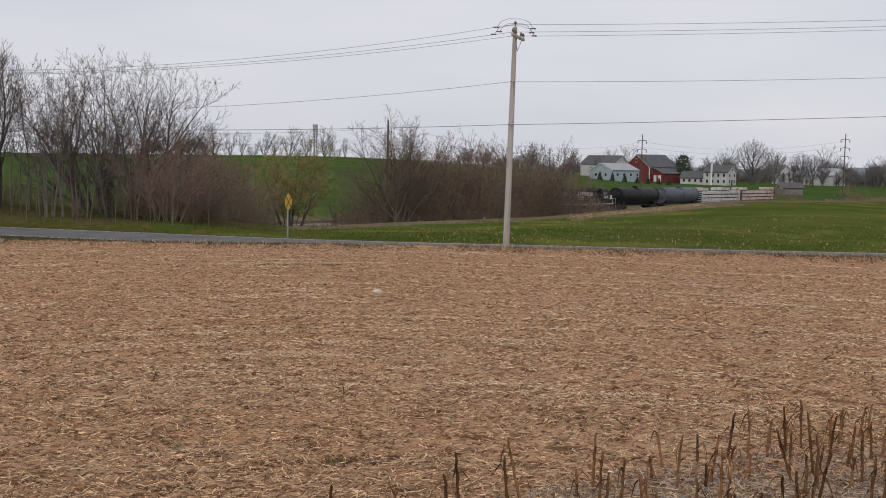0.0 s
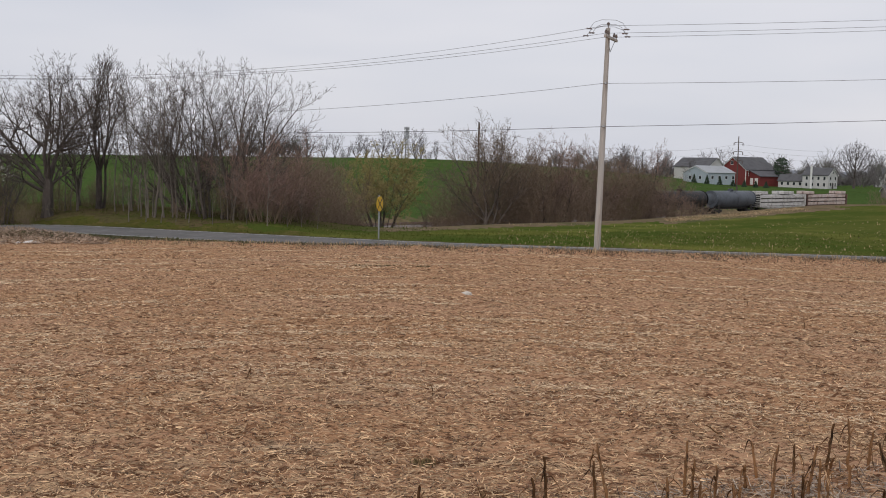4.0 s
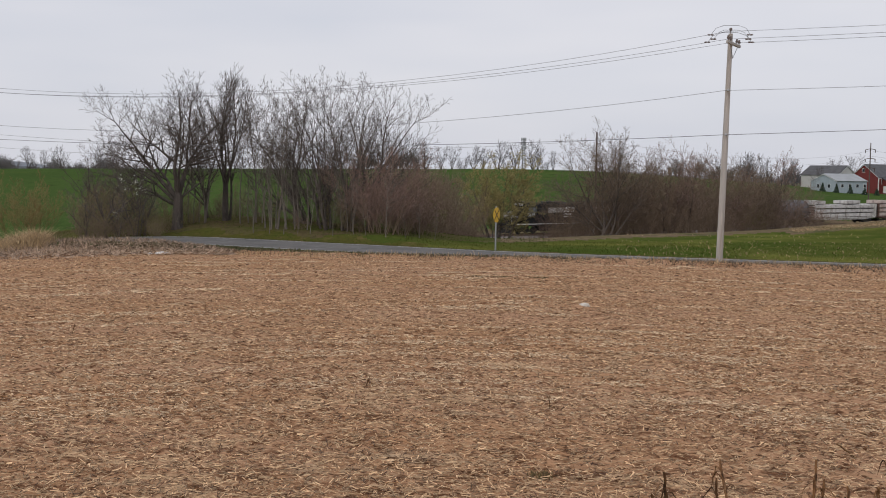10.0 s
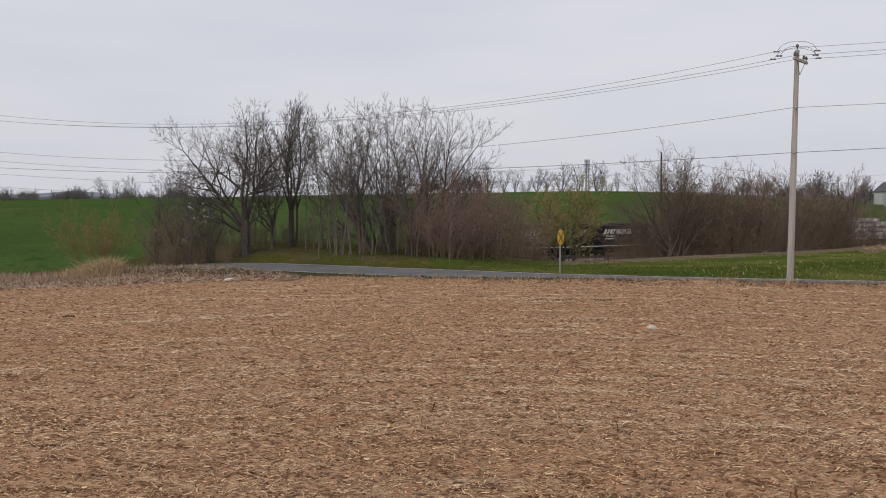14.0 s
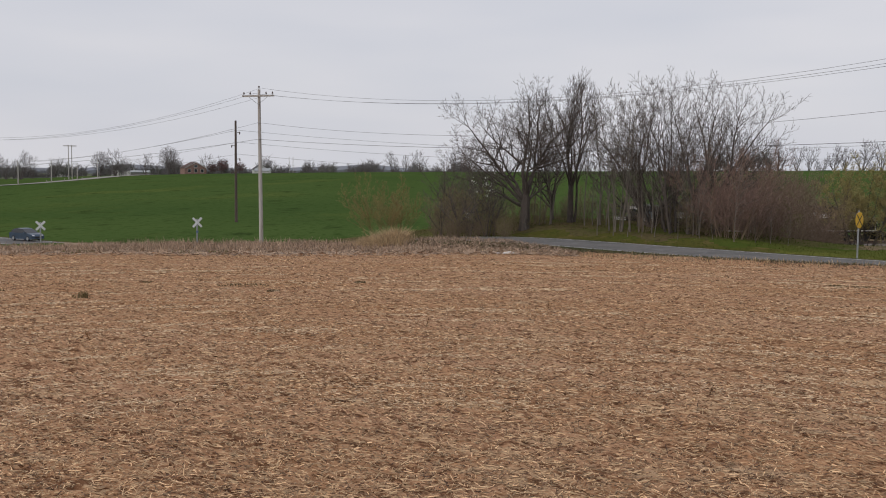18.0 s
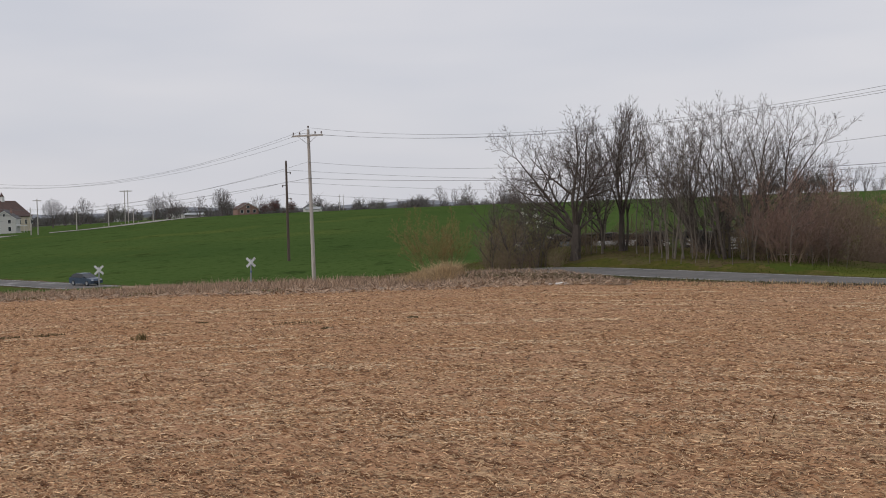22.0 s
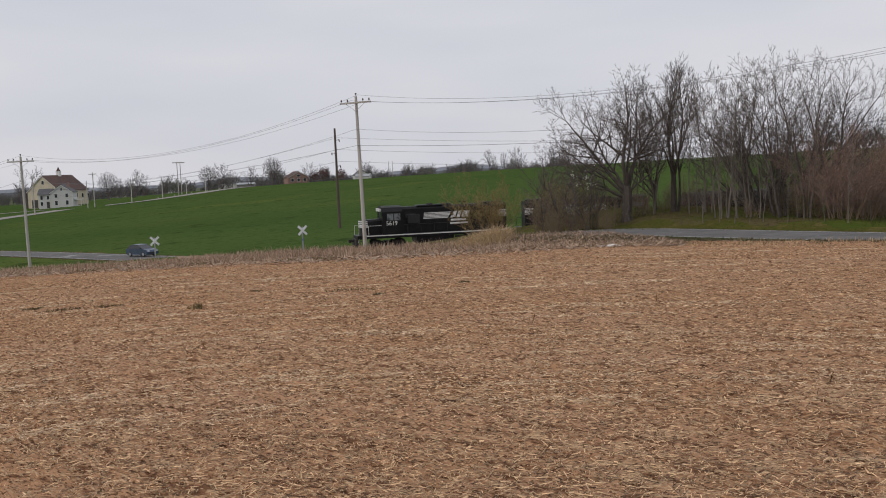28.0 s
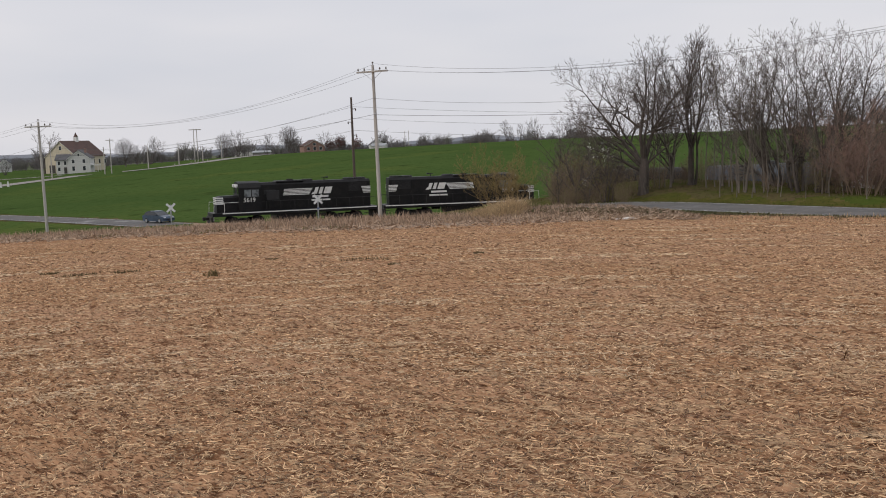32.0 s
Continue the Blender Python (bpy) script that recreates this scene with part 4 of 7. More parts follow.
# ---------------------------------------------------------------- bare trees
def branching(seed, starts, depth=4, spacing=(0.9, 0.5, 0.3, 0.17), ratio=(0.5, 0.5, 0.5, 0.55), angle=(44, 46, 46, 48), up=(0.05, 0.05, 0.04, 0.03, 0.02), wander=0.10, tip=0.007, bare=(0.3, 0.2, 0.15, 0.1), taper=0.16, thick=0.74):
    """Limbs of a leafless tree, each carrying shorter and thinner ones along it. starts: (foot, direction, length, radius[, level])."""
    rng, done = random.Random(seed), []

    def limb(p, d, ln, r, lv):
        n = max(3, min(14, int(ln / (0.5 if lv < 2 else 0.28))))
        pts, rad = [p.copy()], [r]
        w = wander * (0.7 if lv == 0 else 1.0 if lv < 2 else 0.75 if lv < 3 else 0.5)
        for k in range(n):
            d = (d + Vector((rng.gauss(0, w), rng.gauss(0, w), rng.gauss(0, w * 0.7) + up[lv]))).normalized()
            p = p + d * (ln / n)
            pts.append(p.copy())
            rad.append(max(r * (1 - (1 - taper) * ((k + 1) / n) ** 0.85), tip * 0.8))
        done.append((pts, rad, lv))
        if lv >= depth:
            return
        pos, turn = ln * bare[lv] * (0.8 + 0.4 * rng.random()), rng.random() * 6.283
        while pos < ln * 0.99:
            f = pos / ln
            i = min(int(f * n), n - 1)
            q = pts[i].lerp(pts[i + 1], f * n - i)
            axis = (pts[i + 1] - pts[i]).normalized()
            side = axis.orthogonal().normalized()
            side = side * math.cos(turn) + axis.cross(side) * math.sin(turn)
            a = radians(angle[lv] * (0.6 + 0.7 * rng.random()))
            size = (1.12 - 0.55 * f) * (0.55 + 0.75 * rng.random())
            limb(q, (axis * math.cos(a) + side * math.sin(a)).normalized(), ln * ratio[lv] * size, max(rad[i] * thick * min(size, 1.0), tip), lv + 1)
            turn += 2.4 + rng.gauss(0, 0.5)
            pos += spacing[lv] * (0.6 + 0.8 * rng.random())
        for way in (-1, 1) if lv < 2 else ():
            side = d.orthogonal().normalized() * way
            a = radians(angle[lv] * (0.25 + 0.5 * rng.random()))
            limb(p, (d * math.cos(a) + side * math.sin(a)).normalized(), ln * ratio[lv] * (0.35 + 0.3 * rng.random()), max(rad[-1] * 0.9, tip), lv + 1)

    for p, d, ln, r, *lv in starts:
        limb(Vector(p), Vector(d).normalized(), ln, r, lv[0] if lv else 0)
    return done


def tree_parts(branches, bark, twig, th, solid=2, buds=None, bud_mat=None, bud_size=0.05, bud_count=0, seed=0, bud_low=0.0, bud_spot=None):
    g1, g2 = Geo(), Geo()
    tips = []
    for pts, rad, lv in branches:
        if lv < solid:
            g1.tube(pts, rad, 7 if rad[0] > 0.06 else 5, caps=False)
        else:
            g2.tube(pts, rad, 3, caps=False)
            tips += pts[1:]
    part("trunk", g1, bark, th, smooth=True, fix=False)
    part("crown", g2, twig, th, fix=False)
    if bud_count:
        rng, g = random.Random(seed), Geo()
        for _ in range(bud_count):
            p = rng.choice(tips)
            if p.z < bud_low or (bud_spot and (p - Vector(bud_spot[:3])).length > bud_spot[3] * (0.4 + 0.7 * rng.random())):
                continue
            p = p + Vector((rng.gauss(0, 0.06), rng.gauss(0, 0.06), rng.gauss(0, 0.06)))
            u = Vector((rng.gauss(0, 1), rng.gauss(0, 1), rng.gauss(0, 1))).normalized() * bud_size * (0.5 + rng.random())
            w = u.orthogonal().normalized() * u.length * 0.6
            g.add([p - u, p + w, p + u, p - w], [(0, 1, 2, 3)])
        part("foliage", g, bud_mat, th, buds or "", fix=False)


def limbed_tree(az, r, seed, label, starts, bark=None, twig=None, group="roadside trees", turn=None, category="tree", name="bare_tree", foot=(), solid=3, **kw):
    """A tree from its main limbs; foot: (points, radii) of a trunk below them."""
    buds = {k: kw.pop(k) for k in ("buds", "bud_mat", "bud_size", "bud_count", "bud_low", "bud_spot") if k in kw}
    th = thing(name, label, category, group, at=stand(az, r, az if turn is None else turn))
    size = kw.pop("size", 1.0)
    made = branching(seed, starts, **kw)
    made += [([Vector(p) for p in pts], list(rad), 0) for pts, rad in foot]
    made = [([p * size for p in pts], rad, lv) for pts, rad, lv in made]
    tree_parts(made, bark or M_BARK, twig or M_TWIG, th, solid=solid, seed=seed, **buds)
    return th


def stool(seed, n, spread, lean, ln, r, tilt=(0, 0)):
    """Stems that rise side by side from one stool."""
    rng, out = random.Random(seed), []
    for k in range(n):
        a = 6.283 * (k + 0.8 * rng.random()) / n
        q, l = spread * (0.2 + 0.8 * rng.random()), lean * (0.15 + rng.random())
        h = ln * (0.62 + 0.45 * rng.random())
        out.append(((math.cos(a) * q, math.sin(a) * q, -0.25), (math.cos(a) * l + tilt[0], math.sin(a) * l + tilt[1], 1), h, r * (0.6 + 0.6 * rng.random())))
    return out


def colonise(seed, roots, blobs, count, stride=0.24, kill=0.42, up=0.12, tip=0.008, power=2.1, noise=0.22, twigs=0.5, twig_len=0.55, keep=0.55, limit=150, soft=0.5):
    """Limbs that grow towards free space inside a crown of ellipsoids, thickened from tip to root."""
    rg = np.random.default_rng(seed)
    total = sum(b[3] * b[4] * b[5] for b in blobs)
    pts = []
    for bx, by, bz, rx, ry, rz in blobs:
        k = int(count * rx * ry * rz / total)
        q = rg.normal(size=(k, 3))
        q = q / np.linalg.norm(q, axis=1)[:, None] * (rg.random(k) ** soft)[:, None]
        pts.append(q * (rx, ry, rz) + (bx, by, bz))
    goal = np.concatenate(pts)
    goal = goal[goal[:, 2] > 0.15]
    node, parent, way = [], [], []
    for a, b in roots:
        a, b = np.array(a, float), np.array(b, float)
        n = max(2, int(np.linalg.norm(b - a) / stride))
        last, bend = -1, rg.normal(0, 0.10, 3) * (1, 1, 0)
        for k in range(n + 1):
            p = a + (b - a) * k / n + bend * math.sin(3.1 * k / n) + rg.normal(0, 0.008, 3) * (k > 0)
            node.append(p)
            parent.append(last)
            way.append((b - a) / np.linalg.norm(b - a))
            last = len(node) - 1
    alive = np.ones(len(goal), bool)
    grown = {}
    best, who = np.full(len(goal), 1e9), np.zeros(len(goal), int)

    def meet(first):
        new_ = np.array(node[first:])
        d = np.linalg.norm(goal[:, None, :] - new_[None, :, :], axis=2)
        j = d.argmin(1)
        m = d[np.arange(len(goal)), j]
        near = m < best
        best[near], who[near] = m[near], first + j[near]
        alive[m < kill] = False

    meet(0)
    for _ in range(limit):
        if not alive.any():
            break
        ids = who[alive]
        vec = goal[alive] - np.array(node)[ids]
        vec /= np.linalg.norm(vec, axis=1)[:, None] + 1e-9
        first = len(node)
        taken = {}
        for i in np.unique(ids):
            d = vec[ids == i].mean(0) + way[i] * keep * (0.3 + rg.random()) + rg.normal(0, noise, 3) + (0, 0, up)
            d /= np.linalg.norm(d) + 1e-9
            taken[i] = d
            grown[i] = grown.get(i, 0) + 1
            if grown[i] > 2:
                alive[who == i] = False
        for i, d in taken.items():
            node.append(node[i] + d * stride)
            parent.append(i)
            way.append(d)
        if len(node) > 9000:
            break
        meet(first)
    n = len(node)
    kids = [[] for _ in range(n)]
    for i, p in enumerate(parent):
        if p >= 0:
            kids[p].append(i)
    rad = np.zeros(n)
    for i in range(n - 1, -1, -1):
        rad[i] = tip if not kids[i] else min(sum(rad[k] ** power for k in kids[i]) ** (1 / power), 0.5)
    done = []
    heads = [i for i in range(n) if parent[i] < 0]
    while heads:
        i = heads.pop()
        p = parent[i]
        line, rr = ([node[p]], [min(rad[i] * 1.15, rad[p])]) if p >= 0 else ([], [])
        while True:
            line.append(node[i])
            rr.append(rad[i])
            if not kids[i]:
                break
            order = sorted(kids[i], key=lambda k: -rad[k])
            heads += order[1:]
            i = order[0]
        if len(line) > 1:
            done.append(([Vector(q) for q in line], [float(q) for q in rr], 0 if max(rr) > 0.032 else 2))
    for i in range(n):
        if rad[i] < tip * 3.0 and rg.random() < twigs:
            d = way[i] + rg.normal(0, 0.5, 3) + (0, 0, up)
            d /= np.linalg.norm(d)
            e = d + rg.normal(0, 0.25, 3) + (0, 0, up)
            e /= np.linalg.norm(e)
            ln = twig_len * (0.4 + 0.9 * rg.random())
            a, b = node[i], node[i] + d * ln * 0.5
            c = b + e * ln * 0.5
            done.append(([Vector(a), Vector(b), Vector(c)], [tip * 0.9, tip * 0.75, tip * 0.5], 2))
            for _ in range(2):
                f = d + rg.normal(0, 0.6, 3)
                s = a + (c - a) * (0.25 + 0.6 * rg.random())
                done.append(([Vector(s), Vector(s + f / np.linalg.norm(f) * ln * 0.45)], [tip * 0.7, tip * 0.5], 2))
    return done


def crown_tree(az, r, seed, label, roots, blobs, count, bark=None, twig=None, group="roadside trees", turn=None, category="tree", name="bare_tree", **kw):
    buds = {k: kw.pop(k) for k in ("buds", "bud_mat", "bud_size", "bud_count", "bud_low") if k in kw}
    th = thing(name, label, category, group, at=stand(az, r, az if turn is None else turn))
    size = kw.pop("size", 1.0)
    limbs = [([p * size for p in line], rad, lv) for line, rad, lv in colonise(seed, roots, blobs, count, **kw)]
    tree_parts(limbs, bark or M_BARK, twig or M_TWIG, th, seed=seed, **buds)
    return th


def again(th, az, r, size=1.0, turn=0.0, label=""):
    ob = copy_thing(th, stand(az, r, turn) @ Matrix.Scale(size, 4))
    return tagged(ob, label)


walnut = limbed_tree(27.1, 66, 42, "large bare spreading tree with dark bark beside the road",
    [((0.05, 0, 2.2), (-0.7, 0.1, 0.8), 7.2, 0.17), ((0.1, 0, 2.6), (-0.34, -0.3, 1.0), 7.2, 0.16), ((0.1, 0, 2.7), (0.1, 0.3, 1.0), 6.9, 0.16), ((0.15, 0, 2.4), (0.42, -0.15, 1.0), 6.9, 0.14), ((0.1, 0, 2.5), (-0.05, -0.5, 1.0), 6.6, 0.12), ((0.0, 0, 2.0), (-0.95, 0.3, 0.75), 6.2, 0.12),
     ((0.0, 0, 1.7), (-1.0, -0.2, 0.5), 5.6, 0.12), ((0.15, 0, 2.1), (0.75, 0.3, 0.8), 4.4, 0.09), ((0.05, 0, 2.3), (-0.5, 0.7, 0.75), 6.4, 0.13), ((0.2, 0.1, -0.2), (0.16, 0.1, 1.0), 5.6, 0.12)],
    foot=[([(0, 0, -0.3), (0.02, 0, 0.2), (0.04, 0, 1.2), (0.1, 0, 2.3), (0.12, 0, 2.9)], [0.46, 0.36, 0.3, 0.27, 0.2])],
    spacing=(0.5, 0.44, 0.38, 0.34), ratio=(0.52, 0.56, 0.58, 0.62), angle=(52, 50, 44, 42), up=(0.01, 0.03, 0.06, 0.06, 0.04), wander=0.14, tip=0.0078, size=0.86)
tall = limbed_tree(24.45, 69, 12, "tall narrow bare tree with upswept branches",
    [((0, 0, 2.6), (0.02, 0.05, 1), 8.6, 0.13), ((0, 0, 2.5), (-0.17, 0.1, 1), 8.2, 0.11), ((0.05, 0, 2.7), (0.2, -0.1, 1), 8.2, 0.11), ((0, 0, 3.0), (-0.3, -0.2, 1), 7.0, 0.08), ((0.05, 0, 3.2), (0.3, 0.2, 1), 7.0, 0.08), ((0.3, 0.2, -0.3), (0.1, 0, 1), 8.4, 0.11), ((0, 0, 3.4), (0.05, -0.3, 1), 7.0, 0.08)],
    foot=[([(0, 0, -0.3), (0, 0, 0.2), (0, 0, 1.6), (0.02, 0, 3.0)], [0.3, 0.23, 0.2, 0.17])],
    spacing=(0.42, 0.4, 0.36, 0.34), ratio=(0.3, 0.62, 0.66, 0.66), angle=(26, 26, 24, 24), up=(0.005, 0.05, 0.06, 0.05, 0.03), wander=0.08, tip=0.0072, size=0.84, bare=(0.38, 0.15, 0.12, 0.1))
clump = limbed_tree(18.5, 64, 13, "many-stemmed bare tree clump beside the road", stool(1, 10, 1.3, 0.36, 9.6, 0.12, (0.05, 0)) + [((1.0, 0, -0.2), (0.66, 0.1, 0.85), 7.0, 0.11), ((0.8, 0.3, -0.2), (0.85, -0.1, 0.7), 6.4, 0.1), ((0.9, -0.2, -0.2), (0.45, -0.2, 1), 7.6, 0.1)],
    spacing=(0.7, 0.6, 0.48, 0.4), ratio=(0.42, 0.55, 0.56, 0.6), angle=(42, 42, 40, 38), up=(0.0, 0.05, 0.07, 0.06, 0.04), wander=0.1, tip=0.0075, size=0.88, bare=(0.3, 0.15, 0.12, 0.1))
slender = limbed_tree(21.9, 63.5, 14, "group of slender bare trees beside the road", stool(4, 5, 1.0, 0.1, 9.0, 0.075),
    spacing=(0.5, 0.44, 0.36, 0.3), ratio=(0.3, 0.55, 0.56, 0.6), size=0.92, angle=(40, 40, 38, 36), up=(0.02, 0.09, 0.06, 0.04, 0.02), wander=0.08, tip=0.0068, bare=(0.35, 0.15, 0.12, 0.1), bark=M_PALEBARK)
forked = limbed_tree(16.3, 66, 18, "bare forked tree with rising limbs beside the road", [((0.05, 0, 1.6), (-0.22, 0.1, 1), 7.4, 0.12), ((0.1, 0, 1.7), (0.25, -0.2, 1), 7.4, 0.12), ((0.1, 0, 1.5), (0.65, 0.1, 0.9), 5.4, 0.1), ((0.1, 0, 1.2), (0.95, 0, 0.65), 4.8, 0.09), ((0, 0, 1.9), (0.1, 0.4, 1), 6.6, 0.1)],
    foot=[([(0, 0, -0.3), (0, 0, 0.2), (0.05, 0, 1.0), (0.1, 0, 1.9)], [0.28, 0.2, 0.17, 0.14])],
    spacing=(0.7, 0.6, 0.48, 0.4), ratio=(0.5, 0.55, 0.56, 0.6), angle=(44, 42, 40, 38), up=(0.0, 0.05, 0.07, 0.06, 0.04), wander=0.11, tip=0.0075, size=0.9, bare=(0.28, 0.15, 0.12, 0.1))
for th_, az, r, s, turn in ((forked, 25.5, 71, 0.78, 200), (slender, 26.0, 68, 0.8, 70), (slender, 23.0, 67, 0.98, 140), (forked, 20.5, 68, 0.98, 150), (clump, 19.2, 68, 0.88, 190), (slender, 20.5, 63, 0.9, 260), (forked, 17.6, 69, 1.02, 20), (slender, 17.6, 63, 0.86, 20), (forked, 14.6, 70, 0.62, 200)):
    again(th_, az, r, s, turn)
crooked = limbed_tree(30.8, 64, 24, "small dark crooked tree in the thicket", [((0, 0, -0.2), (-0.25, 0, 1), 3.0, 0.1), ((0, 0, 0.9), (0.6, 0.1, 0.7), 3.0, 0.07), ((-0.1, 0, 0.7), (-0.9, 0.2, 0.6), 2.6, 0.06), ((-0.2, 0, 1.2), (-0.4, -0.2, 1), 2.6, 0.06)],
    spacing=(0.4, 0.36, 0.3, 0.25), ratio=(0.55, 0.55, 0.5, 0.5), wander=0.16, tip=0.0065)
again(forked, 31.6, 77, 0.6, 120, "small bare forked tree in the thicket")
again(slender, 30.6, 78, 0.66, 90, "small bare tree in the thicket")
again(forked, 29.2, 74, 0.62, 260, "small bare forked tree in the thicket")
again(crooked, 28.9, 65, 0.9, 150)
again(crooked, 31.9, 66, 0.7, 80)
sapling = limbed_tree(15.35, 58.8, 19, "slim pale sapling at the road edge", [((0, 0, -0.2), (0.06, 0, 1), 4.2, 0.035), ((0.05, 0, 1.6), (0.35, 0.1, 1), 1.6, 0.016, 1)], depth=3, spacing=(0.4, 0.25, 0.2, 0.2), ratio=(0.26, 0.5, 0.5, 0.5), bare=(0.4, 0.2, 0.2, 0.2), wander=0.06, bark=M_PALEBARK, twig=M_PALEBARK, group="saplings", name="sapling", solid=2)
for az, r, s in ((13.4, 62, 0.7), (12.5, 62, 0.5), (18.4, 59.6, 0.75), (22.9, 62, 0.8), (21.2, 61, 0.8), (16.5, 59.6, .5), (30.2, 63, .7), (19.7, 60.5, 0.8), (22.0, 61.5, 0.9), (17.2, 59.8, 0.7), (20.4, 60.8, 0.6), (14.2, 60.5, 0.45)):
    again(sapling, az, r, s, az * 40)
shrub = limbed_tree(15.6, 61.5, 15, "reddish bare shrub with fresh buds beside the road", stool(7, 15, 0.9, 0.42, 5.0, 0.035), depth=3, spacing=(0.3, 0.26, 0.24, 0.14), ratio=(0.36, 0.5, 0.5, 0.5), angle=(36, 40, 42, 44), up=(0.01, 0.05, 0.04, 0.02), wander=0.1, twig=M_REDBUD, bark=M_BRUSH, bare=(0.2, 0.1, 0.1, 0.1), category="shrub", name="shrub", bud_mat=M_REDBUD, bud_count=2600, bud_size=0.026, solid=1)
again(shrub, 14.5, 63, 0.86, 100)
again(shrub, 16.6, 63.5, 0.8, 220)
again(shrub, 13.4, 66, 0.72, 300)
brush = limbed_tree(31.3, 68, 16, "tangled brown bare thicket bush", stool(8, 13, 1.0, 0.7, 3.0, 0.025), depth=3, spacing=(0.28, 0.26, 0.24, 0.14), ratio=(0.42, 0.5, 0.5, 0.5), angle=(42, 46, 48, 50), wander=0.15, twig=M_BRUSH, bark=M_BRUSH, bare=(0.12, 0.1, 0.1, 0.1), category="bush", name="thicket_bush", group="thicket bushes", solid=1)
greenbrush = limbed_tree(30.2, 65.5, 20, "tangled bush with thin green leaf buds", stool(9, 11, 1.0, 0.65, 3.0, 0.025), depth=3, spacing=(0.3, 0.28, 0.26, 0.14), ratio=(0.42, 0.5, 0.5, 0.5), angle=(42, 46, 48, 50), wander=0.15, twig=M_BRUSH, bark=M_BRUSH, bare=(0.12, 0.1, 0.1, 0.1), category="bush", name="thicket_bush", group="thicket bushes", bud_mat=M_LEAFBUD, bud_count=2600, bud_size=0.032, solid=1)
blossom = limbed_tree(29.3, 64, 21, "small tree with white blossom in the thicket", stool(3, 4, 0.3, 0.3, 4.2, 0.05), spacing=(0.4, 0.36, 0.3, 0.25), ratio=(0.45, 0.5, 0.5, 0.5), tip=0.0065, name="blossom_tree", bud_mat=M_BLOSSOM, bud_count=1500, bud_size=0.034, bud_spot=(-0.1, 0, 3.4, 0.95))
again(blossom, 30.3, 63.2, 0.45, 80)
willow = limbed_tree(8.85, 104, 17, "yellowish budding willow tree near the railway", stool(5, 12, 0.5, 0.62, 7.4, 0.1) + [((0.2, 0, 0), (0.8, 0.2, 1), 6.6, 0.09), ((-0.2, 0, 0), (-0.8, 0.1, 1), 6.6, 0.09)], size=1.1, spacing=(0.48, 0.42, 0.36, 0.32), ratio=(0.42, 0.52, 0.55, 0.6), angle=(50, 46, 42, 42), up=(0.01, 0.03, 0.03, 0.02, 0.0), wander=0.1, twig=M_GREENBUD, bare=(0.42, 0.15, 0.1, 0.1), bud_mat=M_GREENBUD, bud_count=34000, bud_size=0.05, bud_low=3.0, solid=2, tip=0.009)
orange = limbed_tree(35.3, 76, 22, "slender orange-tinged bare bush at the field edge", stool(2, 14, 1.0, 0.7, 4.2, 0.022), depth=3, spacing=(0.32, 0.28, 0.24, 0.14), ratio=(0.34, 0.5, 0.5, 0.5), angle=(34, 38, 40, 42), twig=M_ORANGE, bark=M_ORANGE, bare=(0.25, 0.1, 0.1, 0.1), category="bush", name="orange_bush", group="thicket bushes", bud_mat=M_GREENBUD, bud_count=4200, bud_size=0.026, bud_low=1.5, solid=1)
again(orange, 34.4, 78, 0.75, 90)
rng = random.Random(5)
for az, r, s in ((31.6, 70, .8), (30.6, 70, .9), (30.9, 63.5, .5), (29.4, 66, .7), (28.4, 64, .5), (28.3, 69, .6), (26.4, 68, .5), (25.0, 72, .45), (19.9, 69, .7), (18.3, 66, .65), (17.2, 63, .6), (16.6, 68, .95), (15.2, 65, .9), (14.0, 67, 1.0), (13.3, 69, 1.0), (12.6, 72, 1.0), (12.1, 76, .9), (13.6, 76, 1.2), (11.6, 80, .7), (20.3, 63.2, .35), (31.9, 65, .4), (31.3, 63, .4), (29.8, 63, .4), (28.2, 62.5, .35), (27.6, 66, .4), (31.4, 76, .9), (30.2, 78, 1.0), (28.8, 74, .7), (18.8, 70, .8), (17.4, 72, 1.0), (26.2, 72, .5), (24.9, 70, .4), (23.6, 71, .5), (22.6, 70, .45), (21.3, 71, .6), (24.0, 76, .7), (22.0, 77, .7), (11.0, 92, 1.0), (10.4, 96, .9), (12.2, 86, 1.1), (13.0, 80, 1.1), (15.8, 72, 1.1), (14.6, 74, 1.2), (27.2, 72, .6)):
    again(rng.choice((brush, greenbrush, greenbrush) if az > 25 else (brush, brush, greenbrush)), az, r, s, rng.random() * 360)
railtree = limbed_tree(2.75, 98, 61, "bare spreading tree in the thicket beside the railway", [((0, 0, 1.8), (-0.5, 0.1, 1), 8.2, 0.13), ((0, 0, 2.0), (-0.1, 0.3, 1), 9.0, 0.14), ((0.05, 0, 1.6), (0.4, -0.2, 1), 8.6, 0.12), ((0.2, 0.1, -0.2), (0.3, 0, 1), 9.6, 0.12), ((0.4, 0, -0.2), (0.6, 0.1, 1), 8.4, 0.1), ((0, 0, 1.4), (-0.9, 0, 0.8), 6.6, 0.09), ((-0.3, 0, -0.2), (-0.5, -0.2, 1), 7.4, 0.08)],
    foot=[([(0, 0, -0.3), (-0.05, 0, 0.3), (-0.1, 0, 1.2), (0, 0, 2.2)], [0.32, 0.25, 0.2, 0.16])], size=0.92, spacing=(0.5, 0.44, 0.36, 0.3), ratio=(0.5, 0.54, 0.52, 0.55), angle=(44, 44, 44, 46), up=(0.0, 0.04, 0.04, 0.03, 0.02), tip=0.0095, twig=M_BRUSH, group="trees beside the railway", bare=(0.22, 0.12, 0.1, 0.1))
